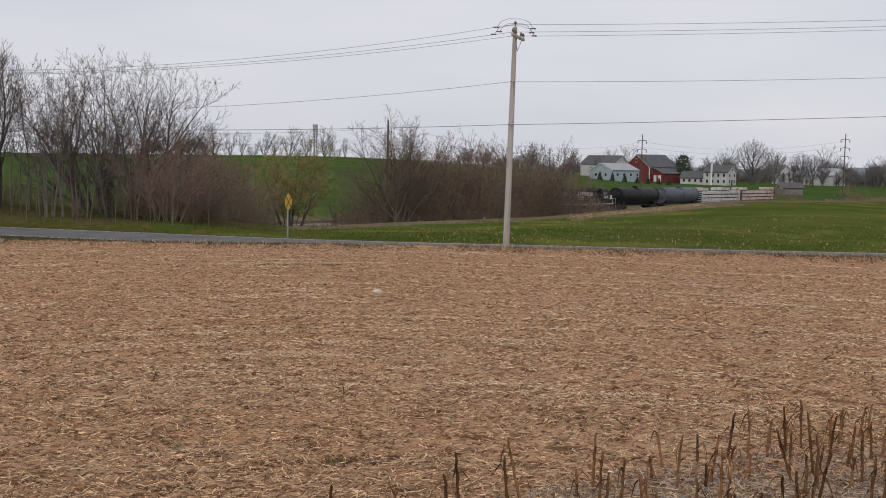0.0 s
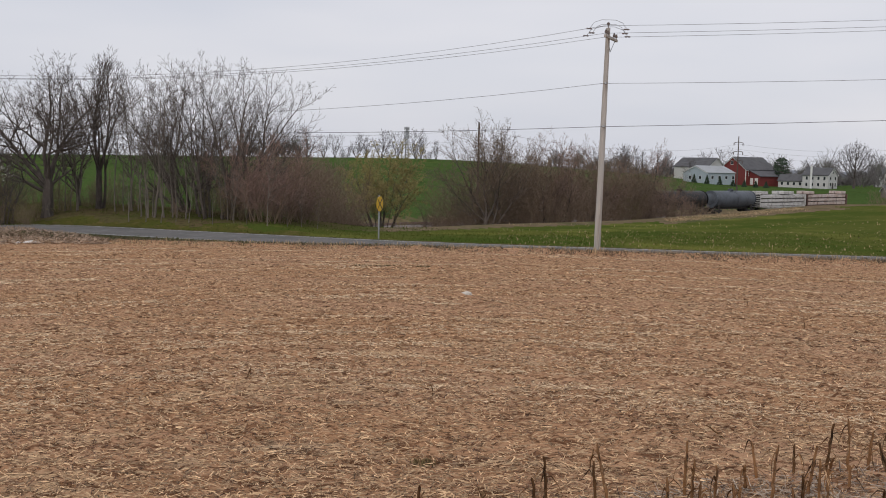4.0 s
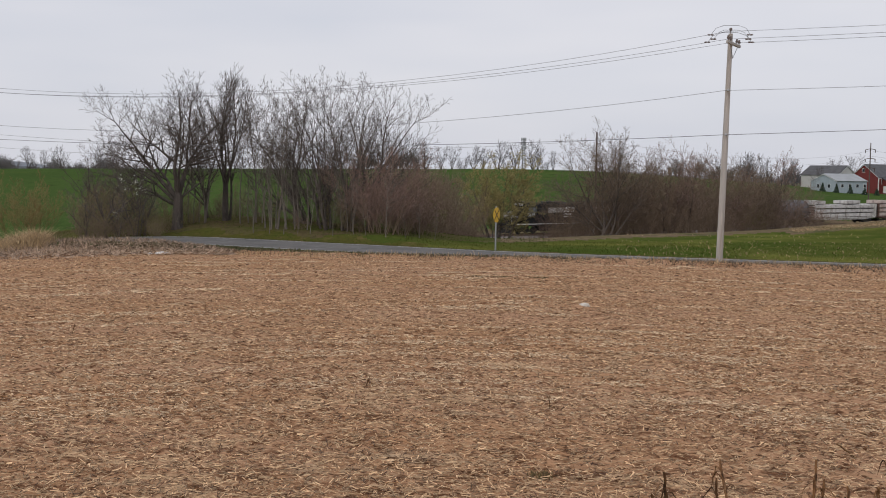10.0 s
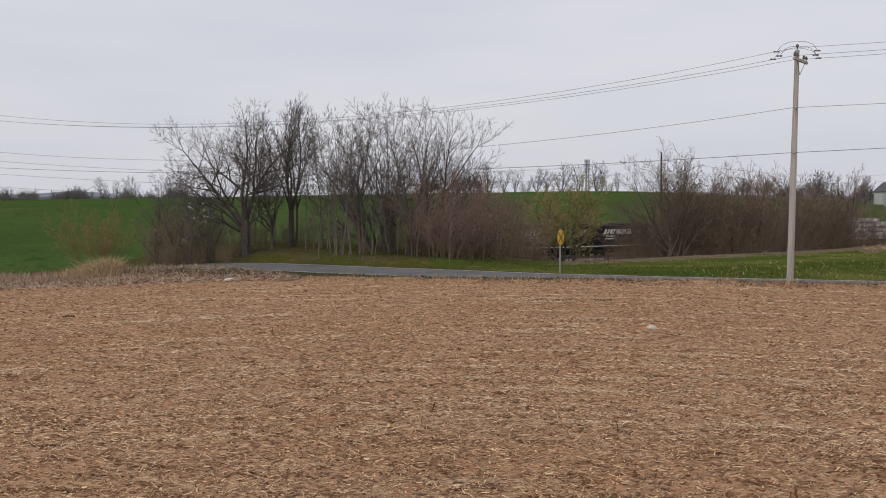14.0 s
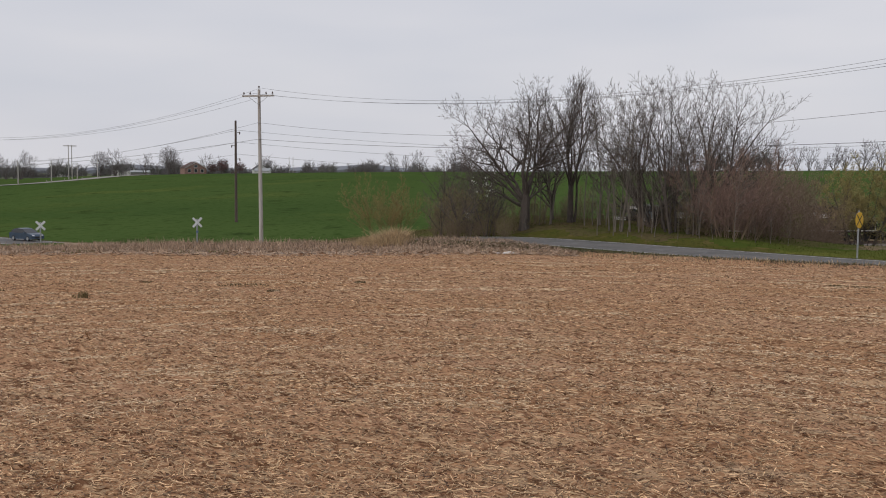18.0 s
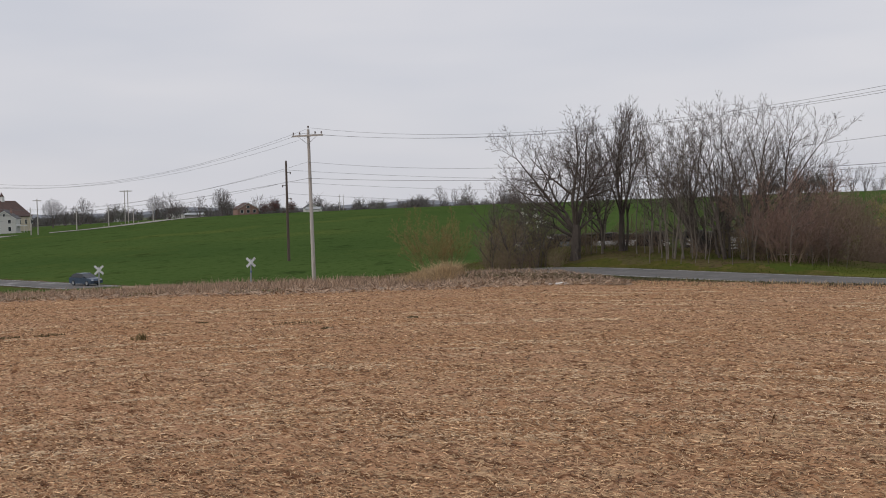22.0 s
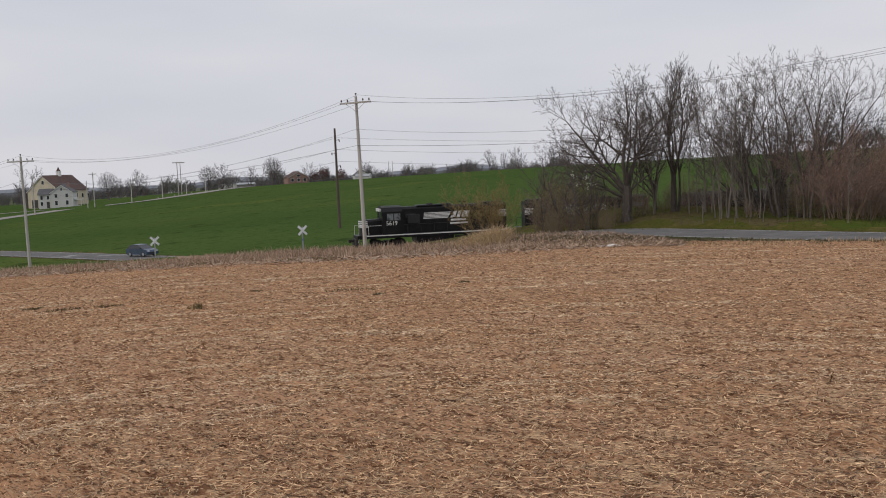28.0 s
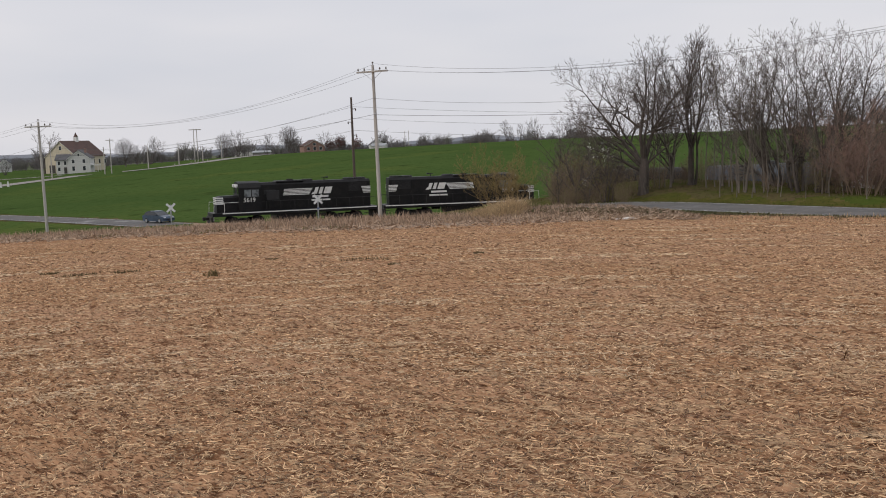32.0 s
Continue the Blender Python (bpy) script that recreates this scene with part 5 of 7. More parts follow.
hazel = limbed_tree(0.4, 103, 62, "many-stemmed bare tree with brown twigs beside the railway", stool(6, 12, 1.3, 0.34, 8.2, 0.06), tip=0.009, spacing=(0.58, 0.5, 0.42, 0.36), ratio=(0.42, 0.52, 0.52, 0.55), angle=(36, 40, 42, 44), up=(0.02, 0.06, 0.05, 0.03, 0.02), twig=M_BRUSH, bark=M_BRUSH, group="trees beside the railway", bare=(0.12, 0.1, 0.1, 0.1), solid=2)
birch = limbed_tree(-1.5, 106, 63, "slim brown-twigged bare tree beside the railway", stool(11, 6, 0.9, 0.26, 9.0, 0.08), tip=0.009, spacing=(0.58, 0.5, 0.42, 0.36), ratio=(0.42, 0.52, 0.52, 0.55), angle=(38, 42, 44, 46), up=(0.02, 0.07, 0.05, 0.03, 0.02), twig=M_REDBUD, group="trees beside the railway", bare=(0.2, 0.1, 0.1, 0.1), solid=2)
for th_, az, r, s in ((hazel, 4.3, 101, .72), (hazel, 1.5, 103, .95), (birch, 3.5, 105, .85), (railtree, 0.9, 105, .7), (birch, -0.5, 104, .9), (hazel, -0.6, 107, .9), (hazel, -2.4, 107, .92), (birch, -3.6, 111, .95), (hazel, -4.4, 113, .92), (railtree, -5.6, 119, .74), (birch, -6.3, 121, .98), (hazel, -7.1, 126, .75), (birch, -8.1, 131, .65), (hazel, 12.9, 84, .72), (birch, 12.0, 90, .72), (hazel, 11.6, 95, .72), (hazel, 13.8, 80, .7), (hazel, 10.8, 96, .62), (birch, 13.2, 88, .75), (hazel, 12.2, 80, .6), (hazel, 5.2, 106, .5), (birch, 6.0, 108, .45), (hazel, -5.4, 116, .8), (hazel, -8.9, 138, .45), (birch, 10.9, 98, .6), (hazel, 2.3, 108, .9), (hazel, -1.5, 111, .85), (hazel, -3.3, 115, .85)):
    again(th_, az, r, s, az * 77)
for az, r, s in ((5.0, 100, 1.0), (3.7, 98, 1.1), (1.9, 99, 1.2), (0.6, 100, 1.2), (-0.7, 101, 1.2), (-2.0, 102, 1.2), (-3.3, 106, 1.2), (-4.2, 109, 1.1), (-5.2, 113, 1.2), (-6.6, 120, 1.0), (-7.8, 128, .9), (11.3, 95, .9), (9.6, 106, .5), (7.6, 107, .5), (6.6, 104, .7), (-9.6, 140, .8), (-6.0, 117, 1.2), (1.2, 103, 1.3), (-1.3, 105, 1.3), (2.8, 102, 1.3)):
    again(rng.choice((brush, brush, greenbrush)), az, r, s, rng.random() * 360, "brown bare thicket bush beside the railway")
for az, r, s in ((-18.8, 215, 1.6), (-19.3, 216, 1.5), (-22.4, 230, 1.8), (-22.8, 231, 1.4), (-24.6, 235, 1.6), (-9.9, 150, .9), (-13.0, 180, .7)):
    again(brush, az, r, s, az * 31, "brown bush on the far side of the meadow")


# ---------------------------------------------------------------- farm buildings
M_WHITESIDING = material("white_clapboard", (0.52, 0.52, 0.505), 0.7, tones=[((0.52, 0.51, 0.48), 0.6, 0.6, 0.48, 0.62)], fine=8, bump=0.2, dist=0.02, stretch=(0.2, 0.2, 5))
M_TANSIDING = material("cream_barn_boards", (0.56, 0.49, 0.37), 0.8, tones=[((0.42, 0.36, 0.27), 0.6, 0.5, 0.48, 0.62)], fine=6, bump=0.2, dist=0.02, stretch=(3, 3, 0.3))
M_REDSIDING = material("red_barn_boards", (0.17, 0.028, 0.025), 0.75, tones=[((0.15, 0.024, 0.02), 0.7, 0.6, 0.45, 0.62)], fine=6, bump=0.25, dist=0.02, stretch=(3, 3, 0.3))
M_BLUESIDING = material("blue_grey_metal_siding", (0.36, 0.42, 0.46), 0.5, 0.1, tones=[((0.29, 0.34, 0.37), 0.6, 0.5, 0.48, 0.62)], fine=6, bump=0.2, dist=0.02, stretch=(3, 3, 0.3))
M_BROWNROOF = material("brown_shingle_roof", (0.105, 0.06, 0.05), 0.85, tones=[((0.07, 0.045, 0.04), 0.7, 0.5, 0.45, 0.62)], fine=3, bump=0.3, dist=0.03)
M_GREYROOF = material("dark_grey_shingle_roof", (0.10, 0.10, 0.105), 0.85, tones=[((0.065, 0.065, 0.07), 0.7, 0.5, 0.45, 0.62)], fine=3, bump=0.3, dist=0.03)
M_METALROOF = material("light_grey_metal_roof", (0.36, 0.38, 0.39), 0.45, 0.3, tones=[((0.27, 0.28, 0.29), 0.6, 0.4, 0.45, 0.62)], fine=3, bump=0.1, dist=0.02)
M_BRICK = material("red_brick_wall", (0.30, 0.19, 0.155), 0.9, tones=[((0.18, 0.09, 0.07), 0.7, 1.5, 0.45, 0.62)], fine=8, bump=0.2)
M_OLDWOOD = material("old_grey_boards", (0.22, 0.21, 0.20), 0.85, tones=[((0.14, 0.13, 0.12), 0.7, 0.8, 0.45, 0.62)], fine=8, bump=0.3)
M_TRIM = material("white_trim_paint", (0.74, 0.74, 0.72), 0.6, tones=[((0.6, 0.6, 0.58), 0.5, 1.0, 0.5, 0.62)], fine=10, bump=0.05)
M_PANE = material("window_glass", (0.03, 0.035, 0.04), 0.1, fine=3, bump=0.0)
M_DARKDOOR = material("dark_door", (0.05, 0.045, 0.04), 0.7, tones=[((0.09, 0.08, 0.07), 0.5, 1.0, 0.5, 0.62)], fine=10, bump=0.1)


def gable_house(name, at, label, category, w, d, eave, ridge, wall, roof, windows=(), doors=(), side_windows=(), chimney=None, cupola=None, over=0.35, group="", kind=""):
    """A house whose gable faces -y, w wide along x and d deep along y; ridge along y."""
    th = thing(name, label, category, group, kind, at=at)
    g = Geo().loft([[(-w / 2, y, -0.8), (w / 2, y, -0.8), (w / 2, y, eave), (0, y, ridge), (-w / 2, y, eave)] for y in (0, d)])
    wl_ = part("wall", g, wall, th)
    rise = (ridge - eave) / (w / 2)
    for s in (-1, 1):
        pts = [(0, ridge + 0.02), (s * (w / 2 + over), eave - over * rise + 0.02)]
        nx, nz = rise / math.hypot(rise, 1) * s, 1 / math.hypot(rise, 1)
        t = 0.16
        part("roof", Geo().loft([[(pts[0][0], y, pts[0][1]), (pts[1][0], y, pts[1][1]), (pts[1][0] + nx * t, y, pts[1][1] + nz * t), (0, y, ridge + 0.02 + t / nz)] for y in (-over, d + over)]), roof, th)
        part("fascia", Geo().loft([[(pts[0][0], y, pts[0][1] - 0.2), (pts[1][0], y, pts[1][1] - 0.2), (pts[1][0], y, pts[1][1] - 0.01), (pts[0][0], y, pts[0][1] - 0.01)] for y in (-over, -over + 0.08)]), M_TRIM, th, "white fascia board")
    for x, z, ww, hh in windows:
        wi = part("window", Geo().box(x - ww / 2 - 0.1, -0.06, z - 0.1, x + ww / 2 + 0.1, 0.02, z + hh + 0.1), M_TRIM, th)
        part("pane", Geo().box(x - ww / 2, -0.075, z, x + ww / 2, -0.05, z + hh), M_PANE, wi)
    for side, y, z, ww, hh in side_windows:
        a = side * w / 2
        wi = part("window", Geo().box(min(a, a + side * 0.06), y - ww / 2 - 0.1, z - 0.1, max(a, a + side * 0.06), y + ww / 2 + 0.1, z + hh + 0.1), M_TRIM, th)
        part("pane", Geo().box(min(a + side * 0.05, a + side * 0.075), y - ww / 2, z, max(a + side * 0.05, a + side * 0.075), y + ww / 2, z + hh), M_PANE, wi)
    for x, ww, hh, m in doors:
        part("door", Geo().box(x - ww / 2, -0.07, 0, x + ww / 2, 0.02, hh), m, th)
    if chimney:
        x, y, h = chimney
        part("chimney", Geo().box(x - 0.35, y - 0.35, eave, x + 0.35, y + 0.35, h, 0.03), M_BRICK, th)
    if cupola:
        y, h = cupola
        cu = part("cupola", Geo().box(-0.7, y - 0.7, ridge - 0.3, 0.7, y + 0.7, ridge + h * 0.5, 0.03), M_TRIM, th)
        part("cupola_roof", Geo().lathe((0, y, ridge + h * 0.5), (0, 0, 1), [(0, 1.05), (h * 0.3, 0.4), (h * 0.5, 0.05)], 4), roof, cu)
    return th


# red barn farm beyond the railway
def face_camera(az, r, extra=0.0):
    return stand(az, r, az + extra)


red = gable_house("red_barn", face_camera(-10.95, 395, -40), "red wooden barn with white trim and dark roof", "barn", 12.5, 17, 5.8, 10.4, M_REDSIDING, M_GREYROOF,
                  windows=[(-0.4, 7.6, 1.0, 1.3)], doors=[(-3.5, 2.4, 2.8, M_DARKDOOR)], side_windows=[(1, 2 + 2.2 * k, 3.4, 0.8, 1.6) for k in range(7)])
part("white_corner_board", Geo().box(6.15, -0.1, 0, 6.4, 0.15, 5.6), M_TRIM, red, "white corner board")
part("white_band", Geo().box(6.25, 0, 5.3, 6.36, 17, 5.6), M_TRIM, red, "white eave band")
part("barn_door", Geo().box(6.26, 6.4, 0.2, 6.4, 9.6, 3.0), M_TRIM, red, "white sliding barn door")
lean = part("lean_to", Geo().loft([[(6.25, y, -0.8), (11.2, y, -0.8), (11.2, y, 3.4), (6.25, y, 5.4)] for y in (2.0, 17.0)]), M_REDSIDING, red)
part("lean_to_roof", Geo().loft([[(6.25, y, 5.42), (11.7, y, 3.22), (11.7, y, 3.42), (6.25, y, 5.62)] for y in (1.6, 17.3)]), M_GREYROOF, lean)
part("lean_to_door", Geo().box(6.9, 1.9, 0.1, 8.2, 2.03, 2.6).box(9.0, 1.9, 0.1, 10.4, 2.03, 2.6), M_TRIM, lean, "white doors")

gable_house("machine_shed", face_camera(-8.95, 372, -45), "long blue-grey metal machine shed", "shed", 12, 14, 3.6, 6.0, M_BLUESIDING, M_METALROOF,
            windows=[(-2.5, 1.2, 1.0, 1.2), (2.5, 1.2, 1.0, 1.2)], side_windows=[(1, 2.5 + 3.5 * k, 1.4, 1.1, 1.1) for k in range(4)], over=0.3)
gable_house("white_barn", face_camera(-10.1, 425, 55), "white barn with a grey roof behind the sheds", "barn", 12, 17, 6.2, 9.8, M_WHITESIDING, M_GREYROOF)
gable_house("farmhouse", face_camera(-16.15, 385, 62), "white two-storey farmhouse with a grey roof", "house", 6.6, 10, 4.9, 7.4, M_WHITESIDING, M_GREYROOF,
            windows=[(-1.7, 0.8, 0.8, 1.3), (1.7, 0.8, 0.8, 1.3), (-1.7, 3.1, 0.8, 1.2), (1.7, 3.1, 0.8, 1.2), (0, 5.4, 0.6, 0.8)], side_windows=[(-1, 1.4 + 2.3 * k, z, 0.8, 1.2) for k in range(4) for z in (0.8, 3.1)], doors=[(0, 1.0, 2.1, M_DARKDOOR)])
gable_house("farmhouse_wing", face_camera(-14.9, 392, 75), "low white farmhouse wing with a grey roof", "house", 6, 10, 2.5, 4.7, M_WHITESIDING, M_GREYROOF, side_windows=[(-1, 2 + 2.2 * k, 0.9, 0.9, 1.1) for k in range(4)])
solo("vent_pipe", Geo().tube([(0, 0, 0), (0, 0, 8.2)], 0.35, 12), M_TRIM, "tall white vent pipe beside the farmhouse", "pipe", at=face_camera(-15.05, 381))
gable_house("white_barn", face_camera(-21.7, 440, 65), "far white barn with a pale metal roof", "barn", 11, 17, 4.2, 7.0, M_WHITESIDING, M_METALROOF)
gable_house("white_house", face_camera(-19.0, 450, 20), "far white house half hidden by trees", "house", 6, 9, 5.0, 7.8, M_WHITESIDING, M_GREYROOF, windows=[(-1.2, 3.2, 0.9, 1.4), (1.2, 3.2, 0.9, 1.4)])
gable_house("small_shed", face_camera(-18.7, 305, -70), "small weathered grey shed near the railway", "shed", 4.5, 6, 2.0, 3.3, M_OLDWOOD, M_GREYROOF)

# white farm on the left-hand hill
gable_house("cream_barn", face_camera(59.5, 398, -38), "big cream barn with a brown roof and a cupola", "barn", 14, 17, 6.2, 11.8, M_TANSIDING, M_BROWNROOF,
            windows=[(0, 8.6, 1.0, 1.4)], side_windows=[(1, 3 + 3.5 * k, 3.2, 1.0, 1.6) for k in range(5)], doors=[(-4, 2.6, 3.0, M_DARKDOOR)], cupola=(9.5, 3.4))
white_house = gable_house("farmhouse", face_camera(58.6, 372, -10), "white farmhouse with a grey roof beside the barn", "house", 7.4, 9, 5.3, 7.9, M_WHITESIDING, M_GREYROOF,
            windows=[(-1.9, 0.9, 0.9, 1.5), (-1.9, 3.5, 0.9, 1.3), (1.7, 3.5, 0.9, 1.3), (0, 5.9, 0.6, 0.9), (1.7, 0.9, 0.9, 1.5)], doors=[(-0.2, 0.0 + 1.0, 0.1, M_DARKDOOR)], chimney=(1.5, 5, 8.6))
wing = part("wing", Geo().loft([[(-7.9, y, -0.8), (-3.7, y, -0.8), (-3.7, y, 4.6), (-7.9, y, 4.6)] for y in (1.0, 8.0)]), M_WHITESIDING, white_house)
part("wing_roof", Geo().loft([[(x, 0.6, 4.6), (x, 4.5, 6.6), (x, 8.4, 4.6), (x, 8.4, 4.8), (x, 4.5, 6.8), (x, 0.6, 4.8)] for x in (-8.3, -3.4)]), M_GREYROOF, wing)
for x, z in ((-6.9, 0.9), (-4.8, 3.0), (-6.9, 3.0)):
    wi = part("window", Geo().box(x - 0.5, 0.93, z - 0.1, x + 0.5, 1.01, z + 1.4), M_TRIM, wing)
    part("pane", Geo().box(x - 0.4, 0.91, z, x + 0.4, 0.945, z + 1.3), M_PANE, wi)
part("door", Geo().box(-5.3, 0.93, 0, -4.3, 1.01, 2.2), M_DARKDOOR, wing)
part("porch", Geo().box(3.7, 1.5, 2.5, 6.2, 7.5, 2.7).box(6.0, 1.5, 0, 6.15, 1.65, 2.5).box(6.0, 7.3, 0, 6.15, 7.45, 2.5).box(3.7, 1.5, 0, 6.2, 7.5, 0.3), M_TRIM, white_house, "white porch")
gable_house("brick_house", face_camera(45.8, 480, 15), "red brick house with white gable among trees", "house", 10, 9, 3.0, 5.6, M_BRICK, M_BROWNROOF, windows=[(-3, 0.9, 1.3, 1.4), (0, 0.9, 1.3, 1.4), (3, 0.9, 1.3, 1.4), (0, 3.2, 1.4, 1.0)])
gable_house("low_building", face_camera(48.3, 540, 80), "low grey building on the skyline", "building", 5, 9, 1.5, 2.3, M_OLDWOOD, M_METALROOF)
gable_house("low_building", face_camera(41.7, 560, 75), "low white building on the skyline", "building", 5, 8, 2.0, 3.2, M_WHITESIDING, M_METALROOF)
gable_house("white_house", face_camera(42.2, 600, 10), "far white house on the skyline", "house", 8, 8, 3.6, 6.4, M_WHITESIDING, M_GREYROOF)
for az, r, turn, label in ((37.5, 900, 20, "far white house by the wooded skyline"), (36.2, 980, 60, "far white house by the wooded skyline"), (39.6, 850, -40, "far grey house by the wooded skyline"), (49.2, 640, 70, "far white house by the wooded skyline"), (62.3, 560, 30, "far white house by the wooded skyline"), (52.6, 700, 60, "far white house by the wooded skyline")):
    gable_house("far_house", face_camera(az, r, turn), label, "house", 8, 12, 4.0, 6.8, M_WHITESIDING, M_GREYROOF, over=0.3, group="houses on the skyline")


def land_ribbon(points, width, lift, n=60):
    """A strip that lies on the ground along (bearing, distance) points."""
    px = curve([(k, polar(*p)[0]) for k, p in enumerate(points)])
    py = curve([(k, polar(*p)[1]) for k, p in enumerate(points)])
    rows = []
    for k in np.linspace(0, len(points) - 1, n):
        x, y = float(px(k)), float(py(k))
        dx, dy = float(px(k + 0.02) - px(k - 0.02)), float(py(k + 0.02) - py(k - 0.02))
        q = math.hypot(dx, dy) or 1
        rows.append([(x - dy / q * o, y + dx / q * o) for o in (-width / 2, 0, width / 2)])
    g = Geo()
    v = [(x, y, ground_z(x, y) + lift) for row in rows for x, y in row]
    return g.add(v, [(j * 3 + i, j * 3 + i + 1, j * 3 + i + 4, j * 3 + i + 3) for j in range(n - 1) for i in (0, 1)])


solo("farm_lane", land_ribbon([(56.4, 330), (55.4, 330), (53.9, 335), (51.8, 360), (50.3, 400), (49.0, 435), (47.6, 480)], 9.0, 0.12), M_GRAVEL, "pale gravel farm lane across the green field", "lane", kind="structure", smooth=True)
solo("farm_path", land_ribbon([(72, 330), (66, 335), (62, 345), (59.5, 350)], 5.0, 0.1), M_GRAVEL, "pale gravel path behind the farm drive", "path", kind="structure", smooth=True)
solo("farm_drive", land_ribbon([(72, 230), (67, 245), (63.4, 265), (61.3, 290), (58.5, 330)], 7.0, 0.09), M_GRAVEL, "pale gravel farm drive", "drive", kind="structure", smooth=True)


def lane_pole(az, r, top_el, arm=True):
    x, y = polar(az, r)
    z = ground_z(x, y)
    h = EYE + r * math.tan(radians(top_el)) - z
    th = thing("lane_pole", "pale wooden utility pole along the farm lane", "utility pole", "poles along the lane", at=pose(x, y, z, 0, 0, az))
    part("shaft", Geo().tube([(0, 0, -0.3), (0, 0, h)], [0.17, 0.12], 8), M_POLEWOOD, th)
    if arm:
        part("crossarm", Geo().box(-1.2, -0.3, h - 0.6, 1.2, -0.15, h - 0.4), M_POLEWOOD, th)
    return Vector((x, y, z + h - 0.4))


_tops = [lane_pole(60.0, 300, 0.83, False), lane_pole(57.3, 320, 0.45, False), lane_pole(56.95, 322, 0.90), lane_pole(55.0, 330, 0.40, False), lane_pole(53.35, 336, 0.43, False), lane_pole(52.05, 356, 0.35, False), lane_pole(51.0, 376, 0.51, False)]
for az in (52.31, 52.48):
    _tops.append(lane_pole(az, 380, 1.29, False))
a, b = _tops[-1], _tops[-2]
solo("pole_crossbar", Geo().box(-2.2, -0.15, -0.15, 2.2, 0.15, 0.15), M_POLEWOOD, "wooden crossbar between two tall poles", "crossbar", at=pose(*((a + b) / 2 + Vector((0, 0, 0.1))), 0, 0, 52.4))
for p, q in zip(_tops[2:6], _tops[3:7]):
    cable(p, q, 0.8, 0.016, n=10)
for az, r in ((40.4, 620), (40.62, 620)):
    lane_pole(az, r, 0.82, False)
for az, r in ((62.55, 258), (62.2, 262)):
    solo("marker_post", Geo().prism([(-0.25, 0), (0.25, 0), (0.12, 1.3), (-0.12, 1.3)], -0.1, 0.1), M_TRIM, "white wooden marker post beside the drive", "post", "posts beside the drive", at=stand(az, r, az))
for k in range(5):
    solo("fence_post", Geo().box(-0.06, -0.06, -0.2, 0.06, 0.06, 0.9), M_POLEWOOD, "short pale post beside the lane", "post", "posts beside the lane", at=stand(53.6 - k * 0.9, 332 + 12 * k, 20))
# lattice mast on the hill
th = thing("lattice_mast", "grey lattice radio mast on the green hill", "mast", at=stand(7.45, 440, 20))
g = Geo()
for a in range(3):
    g.tube([(0.9 * math.cos(a * 2.094), 0.9 * math.sin(a * 2.094), -0.3), (0.35 * math.cos(a * 2.094), 0.35 * math.sin(a * 2.094), 14)], 0.2, 5)
for k in range(12):
    f = 1 - 0.6 * k / 12
    g.tube([(0.9 * f * math.cos(0), 0, k * 1.15), (0.9 * f * math.cos(2.094), 0.9 * f * math.sin(2.094), k * 1.15 + 1.1)], 0.14, 4)
    g.tube([(0.9 * f * math.cos(4.19), 0.9 * f * math.sin(4.19), k * 1.15), (0.9 * f, 0, k * 1.15 + 1.1)], 0.14, 4)
part("lattice", g, M_GALV, th)
for k, z in enumerate((9.5, 11.5, 13.2)):
    part("antenna", Geo().box(-0.9, -0.9, z, 0.9, 0.9, z + 0.2).box(-1.1, -0.3, z - 0.7, -0.7, 0.3, z + 0.8).box(0.7, -0.3, z - 0.7, 1.1, 0.3, z + 0.8), M_GALV, th)

# ---------------------------------------------------------------- far trees
# distant twigs, paler and greyer than M_TWIG: aerial haze mixed into the colour
M_HAZEWOOD = material("hazed_bare_woods", (0.15, 0.138, 0.138), 0.95, tones=[((0.10, 0.085, 0.085), 0.7, 0.01, 0.45, 0.6), ((0.16, 0.17, 0.13), 0.6, 0.03, 0.5, 0.62)], fine=3, bump=0.0)
M_FARBARK = material("far_bark", (0.11, 0.092, 0.085), 0.95, tones=[((0.10, 0.085, 0.08), 0.7, 0.5, 0.45, 0.6)], fine=3, bump=0.0)
far_a = limbed_tree(9.8, 440, 31, "bare tree on the skyline of the green hill", stool(31, 6, 0.3, 0.85, 7.6, 0.17), depth=3, spacing=(0.8, 0.6, 0.5), ratio=(0.45, 0.5, 0.5), tip=0.026, bare=(0.3, 0.15, 0.1), group="trees on the skyline", name="far_tree", bark=M_FARBARK, twig=M_HAZEWOOD)
far_b = limbed_tree(12.2, 440, 32, "bare upswept tree on the skyline of the green hill", stool(32, 4, 0.5, 0.35, 8.6, 0.16), depth=3, spacing=(0.8, 0.6, 0.5), ratio=(0.4, 0.5, 0.5), angle=(38, 40, 42), tip=0.026, bare=(0.25, 0.15, 0.1), group="trees on the skyline", name="far_tree", bark=M_FARBARK, twig=M_HAZEWOOD)
far_c = crown_tree(-17.2, 400, 33, "large round-crowned bare tree beside the farmhouse", [((0, 0, -0.3), (0, 0, 4.0))], [(0, 0, 10.2, 6.6, 6.6, 7.2)], 2600, stride=0.6, kill=0.8, tip=0.03, power=2.1, soft=0.4, keep=0.2, twigs=0.9, twig_len=1.1, group="farm trees", name="far_tree", bark=M_FARBARK, twig=M_HAZEWOOD)
far_bush = limbed_tree(8.35, 438, 34, "low bare bush on the skyline of the green hill", stool(33, 10, 1.4, 0.75, 3.6, 0.07), depth=3, spacing=(0.5, 0.42, 0.4), ratio=(0.45, 0.5, 0.5), tip=0.026, bare=(0.1, 0.1, 0.1), group="trees on the skyline", category="bush", name="far_bush", bark=M_FARBARK, twig=M_HAZEWOOD, solid=1)
rng = random.Random(8)
